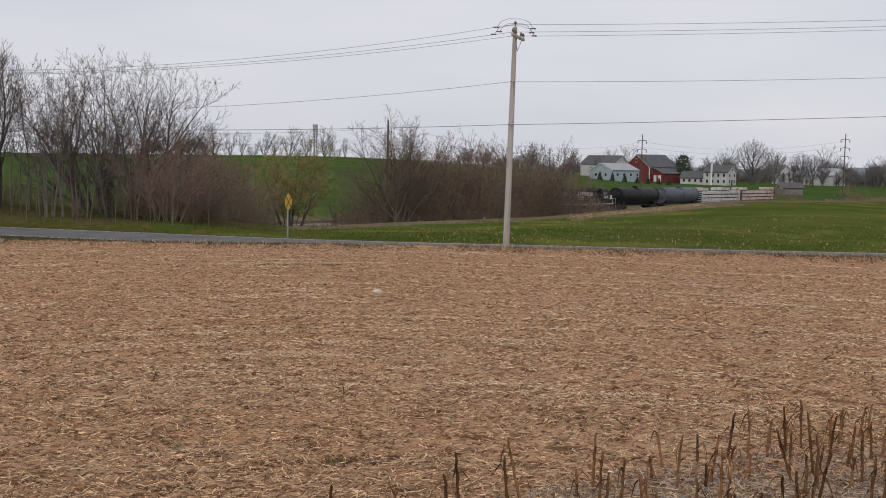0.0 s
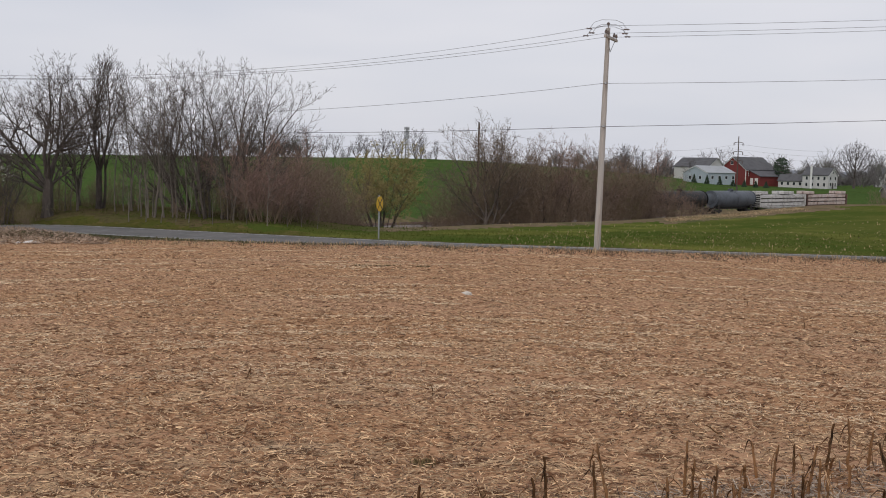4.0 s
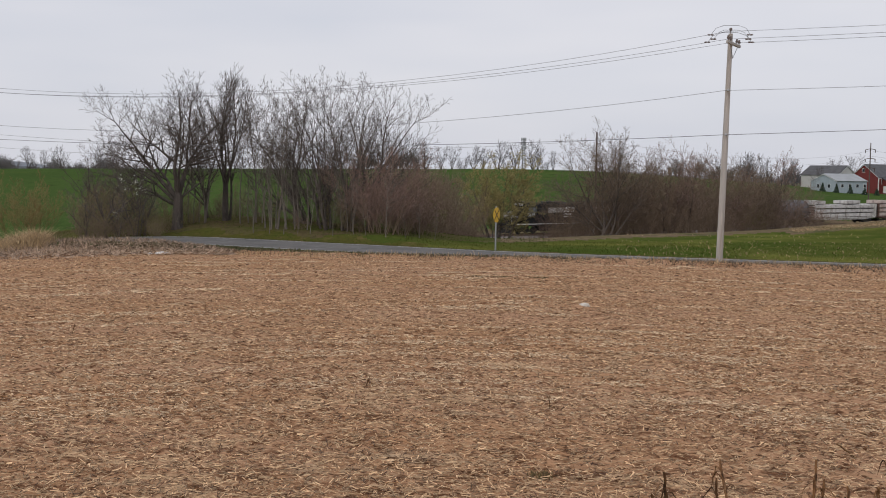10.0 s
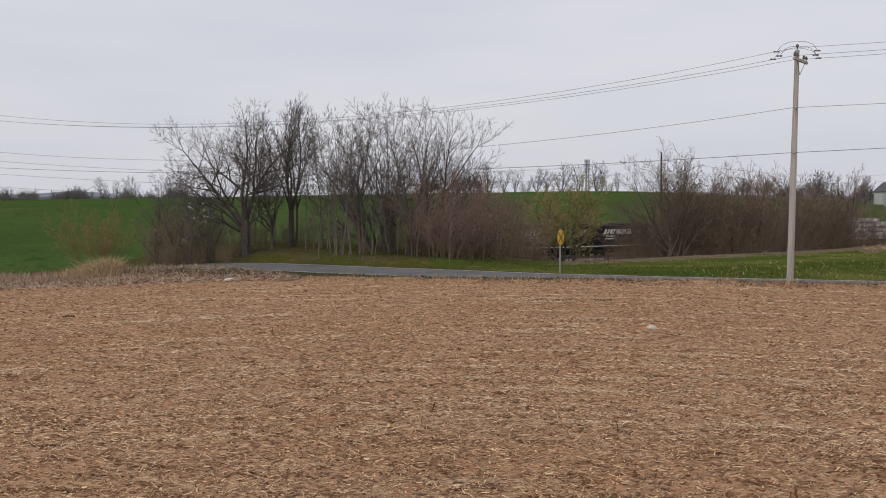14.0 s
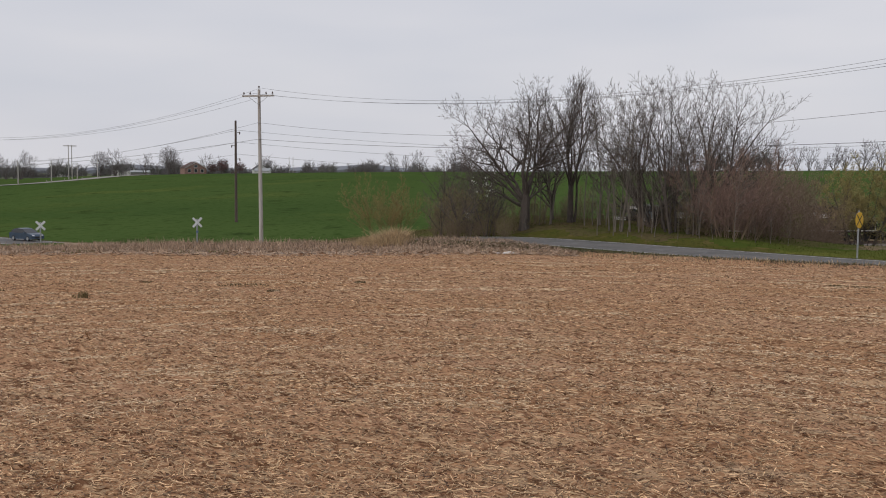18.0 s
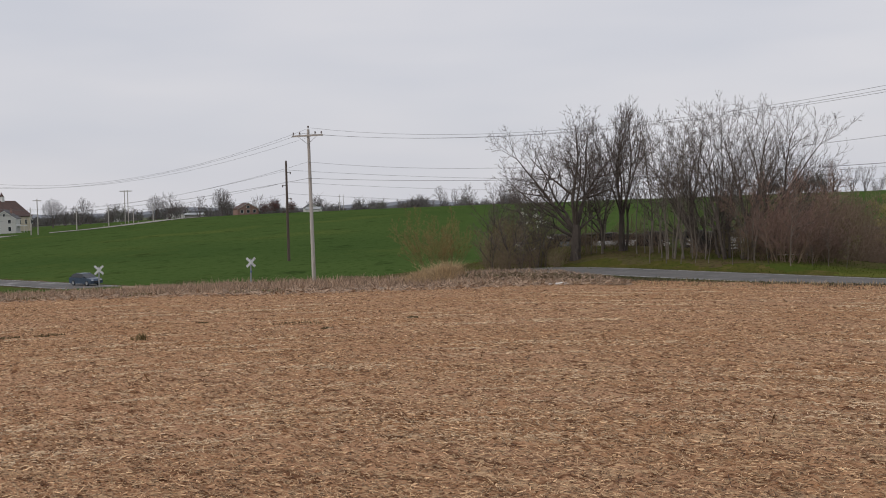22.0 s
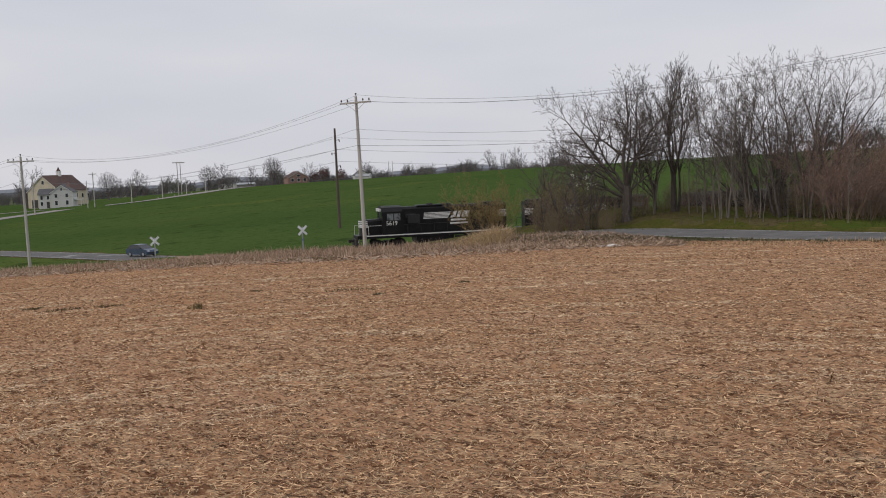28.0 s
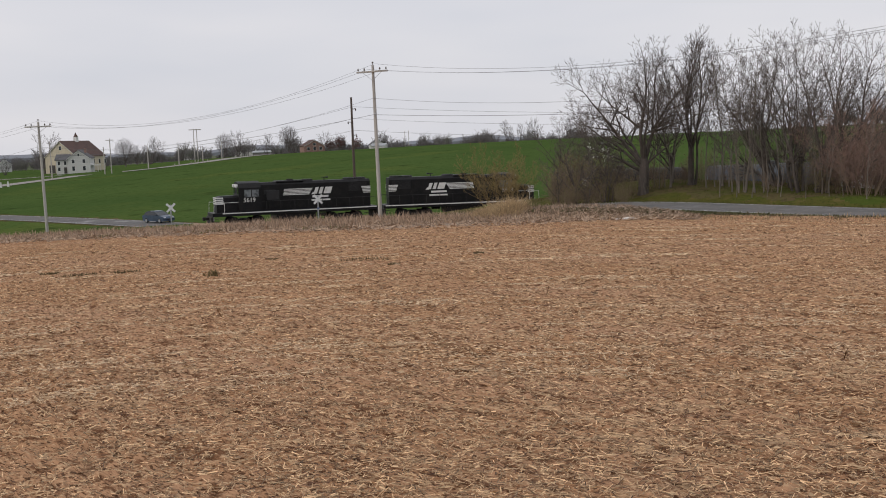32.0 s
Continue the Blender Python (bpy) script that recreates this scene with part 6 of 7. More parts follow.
for th_, az, s in ((far_b, 11.55, .8), (far_bush, 11.0, 1.1), (far_a, 10.3, .85), (far_a, 8.9, 1.05), (far_b, 7.95, .95), (far_a, 6.9, 1.1), (far_b, 6.6, .8), (far_bush, 6.2, 1.0), (far_b, 5.75, .65), (far_a, 13.1, 1.1), (far_bush, 13.6, 1.3), (far_b, 14.8, 1.2), (far_a, 16.2, 1.0), (far_b, 18.4, 1.0), (far_a, 21, 1.1), (far_bush, 23.6, 1.2), (far_a, 25.8, .8), (far_bush, 28, .8), (far_b, 31.2, .8), (far_bush, 32.3, .7), (far_a, 33.1, .8), (far_b, 34.0, .6), (far_a, 34.7, .75), (far_bush, 35.4, .7)):
    again(th_, az, 434 + rng.random() * 14, s * 1.25, rng.random() * 360)
for th_, az, s in ((far_a, -1.2, .8), (far_b, -2.2, .95), (far_a, -3.4, 1.0), (far_a, -4.9, 1.25), (far_b, -5.4, 1.2), (far_a, -6.0, 1.1), (far_bush, -6.8, 1.4), (far_b, -7.4, 1.1), (far_a, -8.6, .9), (far_a, -9.4, 1.3), (far_b, -10.3, 1.4), (far_bush, -12.3, 1.2), (far_a, -13.3, 1.3)):
    again(th_, az, 425 + rng.random() * 30, s, rng.random() * 360, "bare tree behind the farm buildings")
for az, r, s in ((-19.7, 380, 0.72), (-20.35, 385, 0.68), (-23.4, 430, .55), (-15.2, 430, .5), (-24.5, 470, .7), (-27.3, 460, .6)):
    again(far_c, az, r, s, rng.random() * 360, "spreading bare tree beside the farm buildings")
for th_, az, r, s in ((far_b, 63.4, 450, 1.1), (far_a, 62.3, 440, .8), (far_b, 60.3, 410, 1.5), (far_a, 59.6, 430, 1.25), (far_bush, 57.3, 460, 1.1), (far_c, 56.2, 440, .68), (far_b, 55.6, 480, .9), (far_a, 54.85, 445, 1.2), (far_b, 54.3, 470, .95), (far_bush, 53.6, 480, 1.2), (far_b, 53.2, 470, .85), (far_c, 50.85, 445, .62), (far_a, 50.1, 440, 1.15), (far_a, 48.5, 470, 1.0), (far_c, 47.25, 455, .72), (far_a, 46.9, 470, 1.1), (far_b, 64.6, 450, 1.0), (far_a, 45.1, 490, 1.0), (far_bush, 43.0, 500, .8), (far_bush, 41.0, 520, .7)):
    again(th_, az, r, s, rng.random() * 360, "bare tree on the far farm skyline")
M_REDLEAF = material("dark_red_foliage", (0.11, 0.045, 0.042), 0.85, tones=[((0.11, 0.035, 0.03), 0.7, 0.6, 0.45, 0.62)], fine=10, bump=0.2)
M_EVERGREEN = material("dark_evergreen", (0.022, 0.042, 0.02), 0.85, tones=[((0.035, 0.06, 0.028), 0.7, 0.8, 0.45, 0.62)], fine=10, bump=0.3)


def leafy(az, r, h, w, seed, mat, label, name="leafy_tree", category="tree", count=700, cone=False, leaf=0.35, group=""):
    rng = random.Random(seed)
    th = thing(name, label, category, group, at=stand(az, r, 0))
    part("trunk", Geo().tube([(0, 0, -0.2), (0.05, 0, h * 0.5), (0, 0, h * 0.85)], [0.03 * h, 0.02 * h, 0.008 * h], 6), M_BARK, th)
    g = Geo()
    for _ in range(count):
        z = rng.random() ** (1.4 if cone else 1.0)
        rr = w / 2 * ((1 - z) if cone else math.sqrt(max(0.02, 1 - (2 * z - 1) ** 2))) * (0.45 + 0.6 * math.sqrt(rng.random()))
        a = rng.random() * 6.283
        p = Vector((rr * math.cos(a), rr * math.sin(a), h * (0.05 + 0.95 * z) if cone else h * (0.22 + 0.78 * z)))
        u = Vector((rng.gauss(0, 1), rng.gauss(0, 1), rng.gauss(0, 0.6))).normalized() * leaf * (0.5 + rng.random())
        v = u.orthogonal().normalized() * u.length * 0.7
        g.add([p - u, p + v, p + u, p - v], [(0, 1, 2, 3)])
    part("crown", g, mat, th, fix=False)
    return th


red_tree = crown_tree(44.4, 470, 71, "dark red ornamental tree beside the brick house", [((0, 0, -0.3), (0, 0, 1.0))], [(0, 0, 3.4, 2.9, 2.9, 2.7)], 320, stride=0.45, kill=0.6, tip=0.035, twigs=0.9, twig_len=0.8, group="red trees", twig=M_REDLEAF, name="red_tree", bud_mat=M_REDLEAF, bud_count=500, bud_size=0.25)
again(red_tree, 43.4, 474, 0.9, 120)
again(red_tree, 44.9, 480, 0.8, 220)
leafy(-13.5, 400, 11, 6, 3, M_EVERGREEN, "dark evergreen tree beside the farmhouse", leaf=0.55, count=260)
for k, az in enumerate((-8.9, -9.6, -10.3, -11.0, -11.6, -12.2, -12.75)):
    leafy(az, 362, 3.0 if k < 3 else 2.2, 1.9, 10 + k, M_EVERGREEN, "small conical evergreen shrub beside the sheds", "evergreen_shrub", "shrub", 260, True, 0.25, "evergreens beside the sheds")


def wood_belt(name, label, spans, seed, mat, count, height, lean=0.0):
    """A distant belt of bare woodland, many fans of twigs in one mesh."""
    rng, g = random.Random(seed), Geo()
    for az0, az1, r0, r1 in spans:
        for _ in range(int(count * (az1 - az0))):
            az, r = az0 + (az1 - az0) * rng.random(), r0 + (r1 - r0) * rng.random()
            x, y = polar(az, r)
            z, h = ground_z(x, y), height * (0.5 + 0.75 * rng.random()) * (0.85 + 0.3 * math.sin(az * 2.3) + 0.2 * math.sin(az * 5.1 + 1))
            tw = r * 0.00006 + 0.03
            g.tube([(x, y, z - 0.5), (x, y, z + h * 0.6)], [tw * 3, tw], 3, caps=False)
            for _ in range(20):
                a, e, s = rng.random() * 6.283, 0.5 + rng.random(), rng.random()
                p = Vector((x, y, z + h * (0.02 + 0.55 * s)))
                q = p + Vector((math.cos(a) * h * 0.28, math.sin(a) * h * 0.28, h * 0.36 * e))
                g.tube([p, q], [tw * 1.6, tw], 3, caps=False)
                for _ in range(2):
                    m = p.lerp(q, 0.4 + 0.5 * rng.random())
                    g.tube([m, m + Vector((rng.gauss(0, 0.12) * h, rng.gauss(0, 0.12) * h, 0.16 * h))], [tw * 1.1, tw * 0.8], 3, caps=False)
    return solo(name, g, mat, label, "woods", kind="stuff", fix=False)


wood_belt("far_woods", "distant grey-brown bare woods on the skyline", [(46, 76, 600, 800)], 3, M_HAZEWOOD, 26, 8)
wood_belt("far_ridge_woods", "distant dark bare woods along the ridge", [(30, 46, 640, 900)], 7, M_HAZEWOOD, 40, 9)
wood_belt("far_wood_edge", "distant grey-brown bare woods behind the farm", [(-38, -12, 560, 800)], 6, M_HAZEWOOD, 22, 14)
wood_belt("far_hedgerow", "distant bare hedgerow behind the farm", [(-38, -13, 425, 520), (-13, -9, 440, 480)], 4, M_HAZEWOOD, 26, 6.5)
wood_belt("far_copse", "bare copse on the skyline above the railway", [(-9, -0.5, 430, 470), (13.5, 17, 434, 450)], 5, M_HAZEWOOD, 9, 7)
# the hills' blue-grey is aerial haze put into the base colour
M_HAZEHILL = material("hazed_wooded_hills", (0.24, 0.255, 0.28), 1.0, tones=[((0.20, 0.215, 0.24), 0.6, 0.004, 0.45, 0.6)], fine=0.1, bump=0.0, spec=0.0)
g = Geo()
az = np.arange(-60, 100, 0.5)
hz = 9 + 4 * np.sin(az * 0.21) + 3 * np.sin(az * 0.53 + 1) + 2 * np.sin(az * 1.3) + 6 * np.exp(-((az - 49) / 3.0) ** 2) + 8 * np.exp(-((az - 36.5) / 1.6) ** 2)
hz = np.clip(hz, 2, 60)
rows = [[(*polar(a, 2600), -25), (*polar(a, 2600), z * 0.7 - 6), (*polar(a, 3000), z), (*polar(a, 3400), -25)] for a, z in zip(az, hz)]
solo("far_hills", g.add([p for r in rows for p in r], [(j * 4 + i, j * 4 + i + 1, j * 4 + i + 5, j * 4 + i + 4) for j in range(len(rows) - 1) for i in range(3)]), M_HAZEHILL, "low wooded hills on the horizon, painted blue-grey for haze", "hills", kind="structure", smooth=True)


# ---------------------------------------------------------------- road signs, car
M_YELLOW = material("yellow_sign_sheeting", (0.72, 0.42, 0.02), 0.5, tones=[((0.6, 0.33, 0.02), 0.5, 3, 0.5, 0.62)], fine=20, bump=0.02)
M_SIGNBLACK = material("black_sign_ink", (0.02, 0.02, 0.02), 0.6, fine=20, bump=0.02)
M_SIGNWHITE = material("white_sign_sheeting", (0.78, 0.78, 0.77), 0.5, tones=[((0.6, 0.6, 0.58), 0.5, 3, 0.5, 0.62)], fine=20, bump=0.02)
M_SIGNBLUE = material("blue_sign_sheeting", (0.12, 0.18, 0.30), 0.5, tones=[((0.04, 0.1, 0.3), 0.5, 3, 0.5, 0.62)], fine=20, bump=0.02)

sx, sy = polar(8.97, 53.9)
sz = ground_z(sx, sy)
th = thing("warning_sign", "round yellow railway warning sign on a steel post beside the road", "road sign", at=pose(sx, sy, sz, 0, 0, 73))
part("post", Geo().box(-0.04, -0.03, -0.3, 0.04, 0.03, 2.4, 0.008), M_GALV, th)
disc = part("sign_face", Geo().lathe((0, -0.03, -0.53 - sz), (0, -1, 0), [(0, 0.41), (0.012, 0.41), (0.015, 0.40)], 32), M_YELLOW, th)
part("black_cross", Geo().prism([(-0.27, -0.31), (-0.31, -0.27), (0.27, 0.31), (0.31, 0.27)], -0.052, -0.046).prism([(0.27, -0.31), (0.31, -0.27), (-0.27, 0.31), (-0.31, 0.27)], -0.0525, -0.0465), M_SIGNBLACK, disc).location = (0, 0, -0.53 - sz)


def crossbuck(az, r, centre_el, turn, blue=False, label="white railway crossbuck sign on a post"):
    x, y = polar(az, r)
    z = ground_z(x, y)
    c = EYE - r * math.tan(radians(-centre_el)) - z
    th = thing("crossbuck_sign", label, "crossbuck", "crossbucks at the crossing", at=pose(x, y, z, 0, 0, turn))
    part("post", Geo().box(-0.06, -0.04, -0.5, 0.06, 0.04, c + 0.3, 0.01), M_GALV, th)
    for k, s in enumerate((45, -45)):
        bl = part("blade", Geo().box(-0.55, -0.075 - 0.02 * k, -0.1, 0.55, -0.055 - 0.02 * k, 0.1, 0.004), M_SIGNWHITE, th)
        bl.matrix_local = pose(0, 0, c, 0, s, 0)
    if blue:
        part("notice_plate", Geo().box(-0.1, -0.06, c - 0.9, 0.1, -0.045, c - 0.72, 0.004), M_SIGNBLUE, th, "small blue notice plate")
    return th


crossbuck(53.96, 97, -3.04, 66)
crossbuck(45.76, 88, -2.92, 66, True)

M_CARPAINT = material("slate_blue_car_paint", (0.07, 0.105, 0.16), 0.3, 0.4, tones=[((0.045, 0.06, 0.085), 0.5, 1.5, 0.45, 0.6)], fine=10, bump=0.01)
M_TYRE = material("tyre_rubber", (0.025, 0.025, 0.025), 0.85, fine=30, bump=0.2)
M_ALLOY = material("alloy_wheel", (0.45, 0.46, 0.47), 0.35, 0.8, fine=20, bump=0.02)
M_LAMP = material("headlamp_lens", (0.75, 0.77, 0.8), 0.15, fine=20, bump=0.02)
M_REDLAMP = material("tail_lamp_lens", (0.35, 0.02, 0.02), 0.2, fine=20, bump=0.02)


def waiting_car(m):
    th = thing("car", "slate-blue hatchback car waiting at the railway crossing", "car", at=m)
    side = [(-2.1, 0.55), (-2.12, 0.95), (-1.95, 1.02), (1.15, 1.0), (1.95, 0.86), (2.14, 0.62), (2.1, 0.3), (1.75, 0.24), (-1.85, 0.24), (-2.08, 0.32)]
    part("body", Geo().loft([[(x, y, z if abs(y) < 0.8 else 0.3 + (z - 0.3) * 0.97) for x, z in side] for y in (-0.88, -0.8, 0.8, 0.88)]), M_CARPAINT, th, smooth=True)
    green = [(-1.95, 1.0), (-1.5, 1.42), (-0.9, 1.52), (0.1, 1.5), (1.15, 0.99)]
    part("cabin", Geo().loft([[(x, y * (1 - 0.28 * (z - 1.0)), z) for x, z in green] for y in (-0.82, 0.82)]), M_CABGLASS, th)
    part("roof", Geo().loft([[(x, y, z) for x, z in ((-1.55, 1.42), (-0.9, 1.53), (0.12, 1.51), (0.2, 1.46), (-0.9, 1.47))] for y in (-0.68, 0.68)]), M_CARPAINT, th)
    for y in (-0.78, 0.74):
        part("door_pillar", Geo().loft([[(-0.72 + k, y - 0.005, 1.0), (-0.62 + k, y - 0.005, 1.0), (-0.7 + k * 0.8, y * 0.88, 1.48), (-0.78 + k * 0.8, y * 0.88, 1.48)] for k in (0, 0.001)]), M_CARPAINT, th)
        part("mirror", Geo().box(0.65, y * 1.18 - 0.06, 0.98, 0.8, y * 1.18 + 0.08, 1.1, 0.02), M_CARPAINT, th)
    for x in (-1.32, 1.32):
        for y in (-0.9, 0.7):
            w = part("wheel", Geo().lathe((x, y, 0.32), (0, 1, 0), [(0, 0.22), (0.0, 0.29), (0.03, 0.32), (0.17, 0.32), (0.2, 0.29), (0.2, 0.22)], 20), M_TYRE, th, smooth=True)
            part("rim", Geo().lathe((x, y - 0.005 if y < 0 else y + 0.195, 0.32), (0, 1 if y > 0 else -1, 0), [(-0.02, 0.21), (0.01, 0.2), (0.005, 0.06), (0.015, 0.01)], 12), M_ALLOY, w)
    for y in (-0.78, 0.45):
        part("headlamp", Geo().box(1.82, y, 0.62, 2.1, y + 0.33, 0.78, 0.03), M_LAMP, th, "clear headlamp")
        part("tail_lamp", Geo().box(-2.13, y, 0.72, -2.0, y + 0.33, 0.92, 0.03), M_REDLAMP, th, "red tail lamp")
    part("grille", Geo().box(2.05, -0.4, 0.4, 2.16, 0.4, 0.6, 0.02), M_SIGNBLACK, th)
    part("bumper", Geo().box(1.95, -0.82, 0.26, 2.16, 0.82, 0.38, 0.03), M_CARPAINT, th)
    return th


_cx, _cy = polar(54.65, 108)
waiting_car(pose(_cx, _cy, float(ROAD_Z(_cx)) + 0.03, 0, 0, 2) @ Matrix.Scale(0.82, 4))

# road markings
solo("edge_line", ribbon(ROAD_X, 2.3, 2.42, 0.036, 2), M_ROADPAINT, "worn white edge line on the road", "road marking", kind="structure")
solo("edge_line", ribbon(ROAD_X, -2.42, -2.3, 0.036, 2), M_ROADPAINT, "worn white edge line on the road", "road marking", kind="structure")


# ---------------------------------------------------------------- field litter
def strips(name, label, category, mat, az, r, length, width, height, rise, seed):
    """Many small flat slivers of dry plant lying on the ground, one mesh."""
    n = len(az)
    rg = np.random.default_rng(seed)
    x, y = -r * np.sin(np.radians(az)), r * np.cos(np.radians(az))
    z = land(x, y)[0] + height
    turn = rg.uniform(0, 2 * np.pi, n)
    tilt = rg.normal(0, rise, n)
    d = np.stack([np.cos(turn) * np.cos(tilt), np.sin(turn) * np.cos(tilt), np.sin(tilt)], 1) * (length / 2)[:, None]
    roll = rg.uniform(-0.9, 0.9, n)
    s = np.stack([-np.sin(turn) * np.cos(roll), np.cos(turn) * np.cos(roll), np.sin(roll)], 1) * (width / 2)[:, None]
    c = np.stack([x, y, z + np.abs(d[:, 2])], 1)
    v = np.stack([c - d - s, c + d - s * 0.7, c + d + s * 0.7, c - d + s], 1).reshape(-1, 3)
    me = bpy.data.meshes.new(name)
    me.vertices.add(4 * n)
    me.vertices.foreach_set("co", v.ravel())
    me.loops.add(4 * n)
    me.loops.foreach_set("vertex_index", np.arange(4 * n, dtype=np.int32))
    me.polygons.add(n)
    me.polygons.foreach_set("loop_start", np.arange(0, 4 * n, 4, dtype=np.int32))
    me.update(calc_edges=True)
    me.materials.append(mat)
    return tagged(new(name, me), label, category, kind="stuff")


rg = np.random.default_rng(11)
n = 260000
r_ = np.exp(rg.uniform(np.log(4.2), np.log(52), n))
strips("corn_residue", "shredded pale corn residue lying on the tilled soil", "crop residue", M_STRAW, rg.uniform(-30, 70, n), r_, rg.gamma(1.5, 0.015, n) + 0.010 + r_ * 0.0013, np.clip(rg.gamma(2.0, 0.0011, n) + 0.0014 + r_ * 0.00031, 0.002, 0.015), rg.uniform(0.0, 0.022, n), 0.14, 12)


# pale streaks of residue left by the tillage, and dark crumbs of soil that also paint the shade between pieces
M_PALESTRAW = island_tones(material("bleached_residue", (0.72, 0.54, 0.35), 0.9, tones=[((0.45, 0.30, 0.18), 0.7, 18.0, 0.46, 0.62)], fine=60, bump=0.2), 0.6, 1.3)
M_CRUMBSHADE = island_tones(material("dark_crumb_and_gap_shade", (0.12, 0.06, 0.035), 0.95, tones=[((0.07, 0.035, 0.02), 0.7, 18.0, 0.46, 0.62)], fine=60, bump=0.2), 0.5, 1.6)
m_, k_ = 300, 150
ca, cr = rg.uniform(-28, 68, m_), np.exp(rg.uniform(np.log(8), np.log(42), m_))
ln_ = rg.gamma(2.0, 0.4, m_) + 0.2
ra = np.repeat(ca, k_) + rg.normal(0, 1, m_ * k_) * np.repeat(np.degrees(ln_ / cr), k_) * 0.7
rr = np.repeat(cr, k_) + rg.normal(0, 1, m_ * k_) * np.repeat(0.05 + 0.004 * cr, k_) * 0.8
strips("pale_residue_streaks", "pale streaks of bleached corn residue across the tilled soil", "crop residue", M_PALESTRAW, ra, rr, rg.gamma(1.5, 0.012, m_ * k_) + 0.012 + rr * 0.0016, np.clip(0.002 + rr * 0.0006, 0.002, 0.02), rg.uniform(0.02, 0.034, m_ * k_), 0.08, 17)
n = 30000
r_ = np.exp(rg.uniform(np.log(4.5), np.log(46), n))
strips("soil_crumbs", "small dark crumbs of soil and rotten stalk, and painted shade, on the field", "soil crumbs", M_CRUMBSHADE, rg.uniform(-28, 68, n), r_, rg.gamma(1.5, 0.012, n) + 0.01 + r_ * 0.0018, np.clip(0.003 + r_ * 0.0006, 0.003, 0.026), rg.uniform(0.01, 0.02, n), 0.12, 18)


def corn_stalk(seed):
    """A broken stalk with nodes and a few hanging leaf shreds."""
    rng = random.Random(seed)
    th = thing("corn_stalk", "broken brown corn stalk standing in the stubble", "corn stalk", "standing corn stalks")
    h = 0.13 + 0.2 * rng.random()
    lx, ly = rng.gauss(0, 0.014), rng.gauss(0, 0.014)
    pts, rad = [], []
    for k in range(10):
        f = k / 9
        pts.append((lx * f + rng.gauss(0, 0.002), ly * f + rng.gauss(0, 0.002), -0.03 + (h + 0.03) * f))
        rad.append((0.0088 - 0.002 * f) * (1.3 if k in (3, 6) else 1) * (0.9 + 0.2 * rng.random()))
    top = Vector(pts[-1])
    pts.append(top + Vector((rng.gauss(0, 0.008), rng.gauss(0, 0.008), 0.03 * rng.random())))
    rad.append(rad[-1] * 0.4)
    part("stem", Geo().tube(pts, rad, 7), M_STALK, th)
    for _ in range(rng.choice((2, 3, 4))):
        a, z = rng.random() * 6.283, h * (0.3 + 0.7 * rng.random())
        p = Vector((lx * z / h, ly * z / h, z))
        q = p + Vector((math.cos(a) * 0.035, math.sin(a) * 0.035, 0.015 + rng.gauss(0, 0.03)))
        m = q + Vector((math.cos(a) * 0.03, math.sin(a) * 0.03, -0.03))
        e = m + Vector((math.cos(a + 0.4) * 0.03, math.sin(a + 0.4) * 0.03, -0.03 - 0.07 * rng.random()))
        s = Vector((-math.sin(a), math.cos(a), 0.3)) * 0.0045
        up = Vector((0, 0, 0.0015))
        part("leaf", Geo().loft([[c - s * k, c + s * k, c + s * k + up, c - s * k + up] for c, k in ((p, 1), (q, 1), (m, 0.7), (e, 0.2))]), M_STALK, th)
    return th


rng = random.Random(21)
STALKS = []
A, B = Vector(polar(6, 4.6)), Vector(polar(-31, 9.7))
along = (B - A).normalized()
inward = Vector((-along.y, along.x)) if Vector((-along.y, along.x)).dot(-A) > 0 else Vector((along.y, -along.x))
for row in range(6):
    s = rng.random() * 0.2
    while s < (B - A).length + 0.8:
        p = A + along * (s + rng.gauss(0, 0.03)) + inward * (row * 0.38 + rng.gauss(0, 0.05) - 0.05)
        s += (0.15 + 0.18 * rng.random()) * (1.35 - 0.85 * min(s / 3.2, 1))
        if p.length < 3.6 or rng.random() < 0.12:
            continue
        tilt = 26 if rng.random() < 0.12 else 3
        m = pose(p.x, p.y, ground_z(p.x, p.y) + 0.005, rng.gauss(0, tilt), rng.gauss(0, tilt), rng.random() * 360)
        if len(STALKS) < 10:
            STALKS.append(corn_stalk(50 + len(STALKS)))
            STALKS[-1].matrix_world = m
        else:
            copy_thing(rng.choice(STALKS), m)
M_LEAFLITTER = island_tones(material("bleached_corn_leaves", (0.42, 0.335, 0.26), 0.9, tones=[((0.2, 0.14, 0.1), 0.7, 14.0, 0.48, 0.62)], fine=40, bump=0.2), 0.3, 1.4)
n = 17000
pa = -32 + 34 * rg.uniform(0, 1, n) ** 1.6
strips("stubble_litter", "grey broken corn leaves lying between the stalks", "crop residue", M_LEAFLITTER, pa, 4.9 - pa * 0.105 - 2.2 * rg.uniform(0, 1, n) ** 0.8, rg.gamma(2.0, 0.022, n) + 0.02, rg.gamma(2.0, 0.0016, n) + 0.002, rg.uniform(0.0, 0.03, n), 0.2, 13)


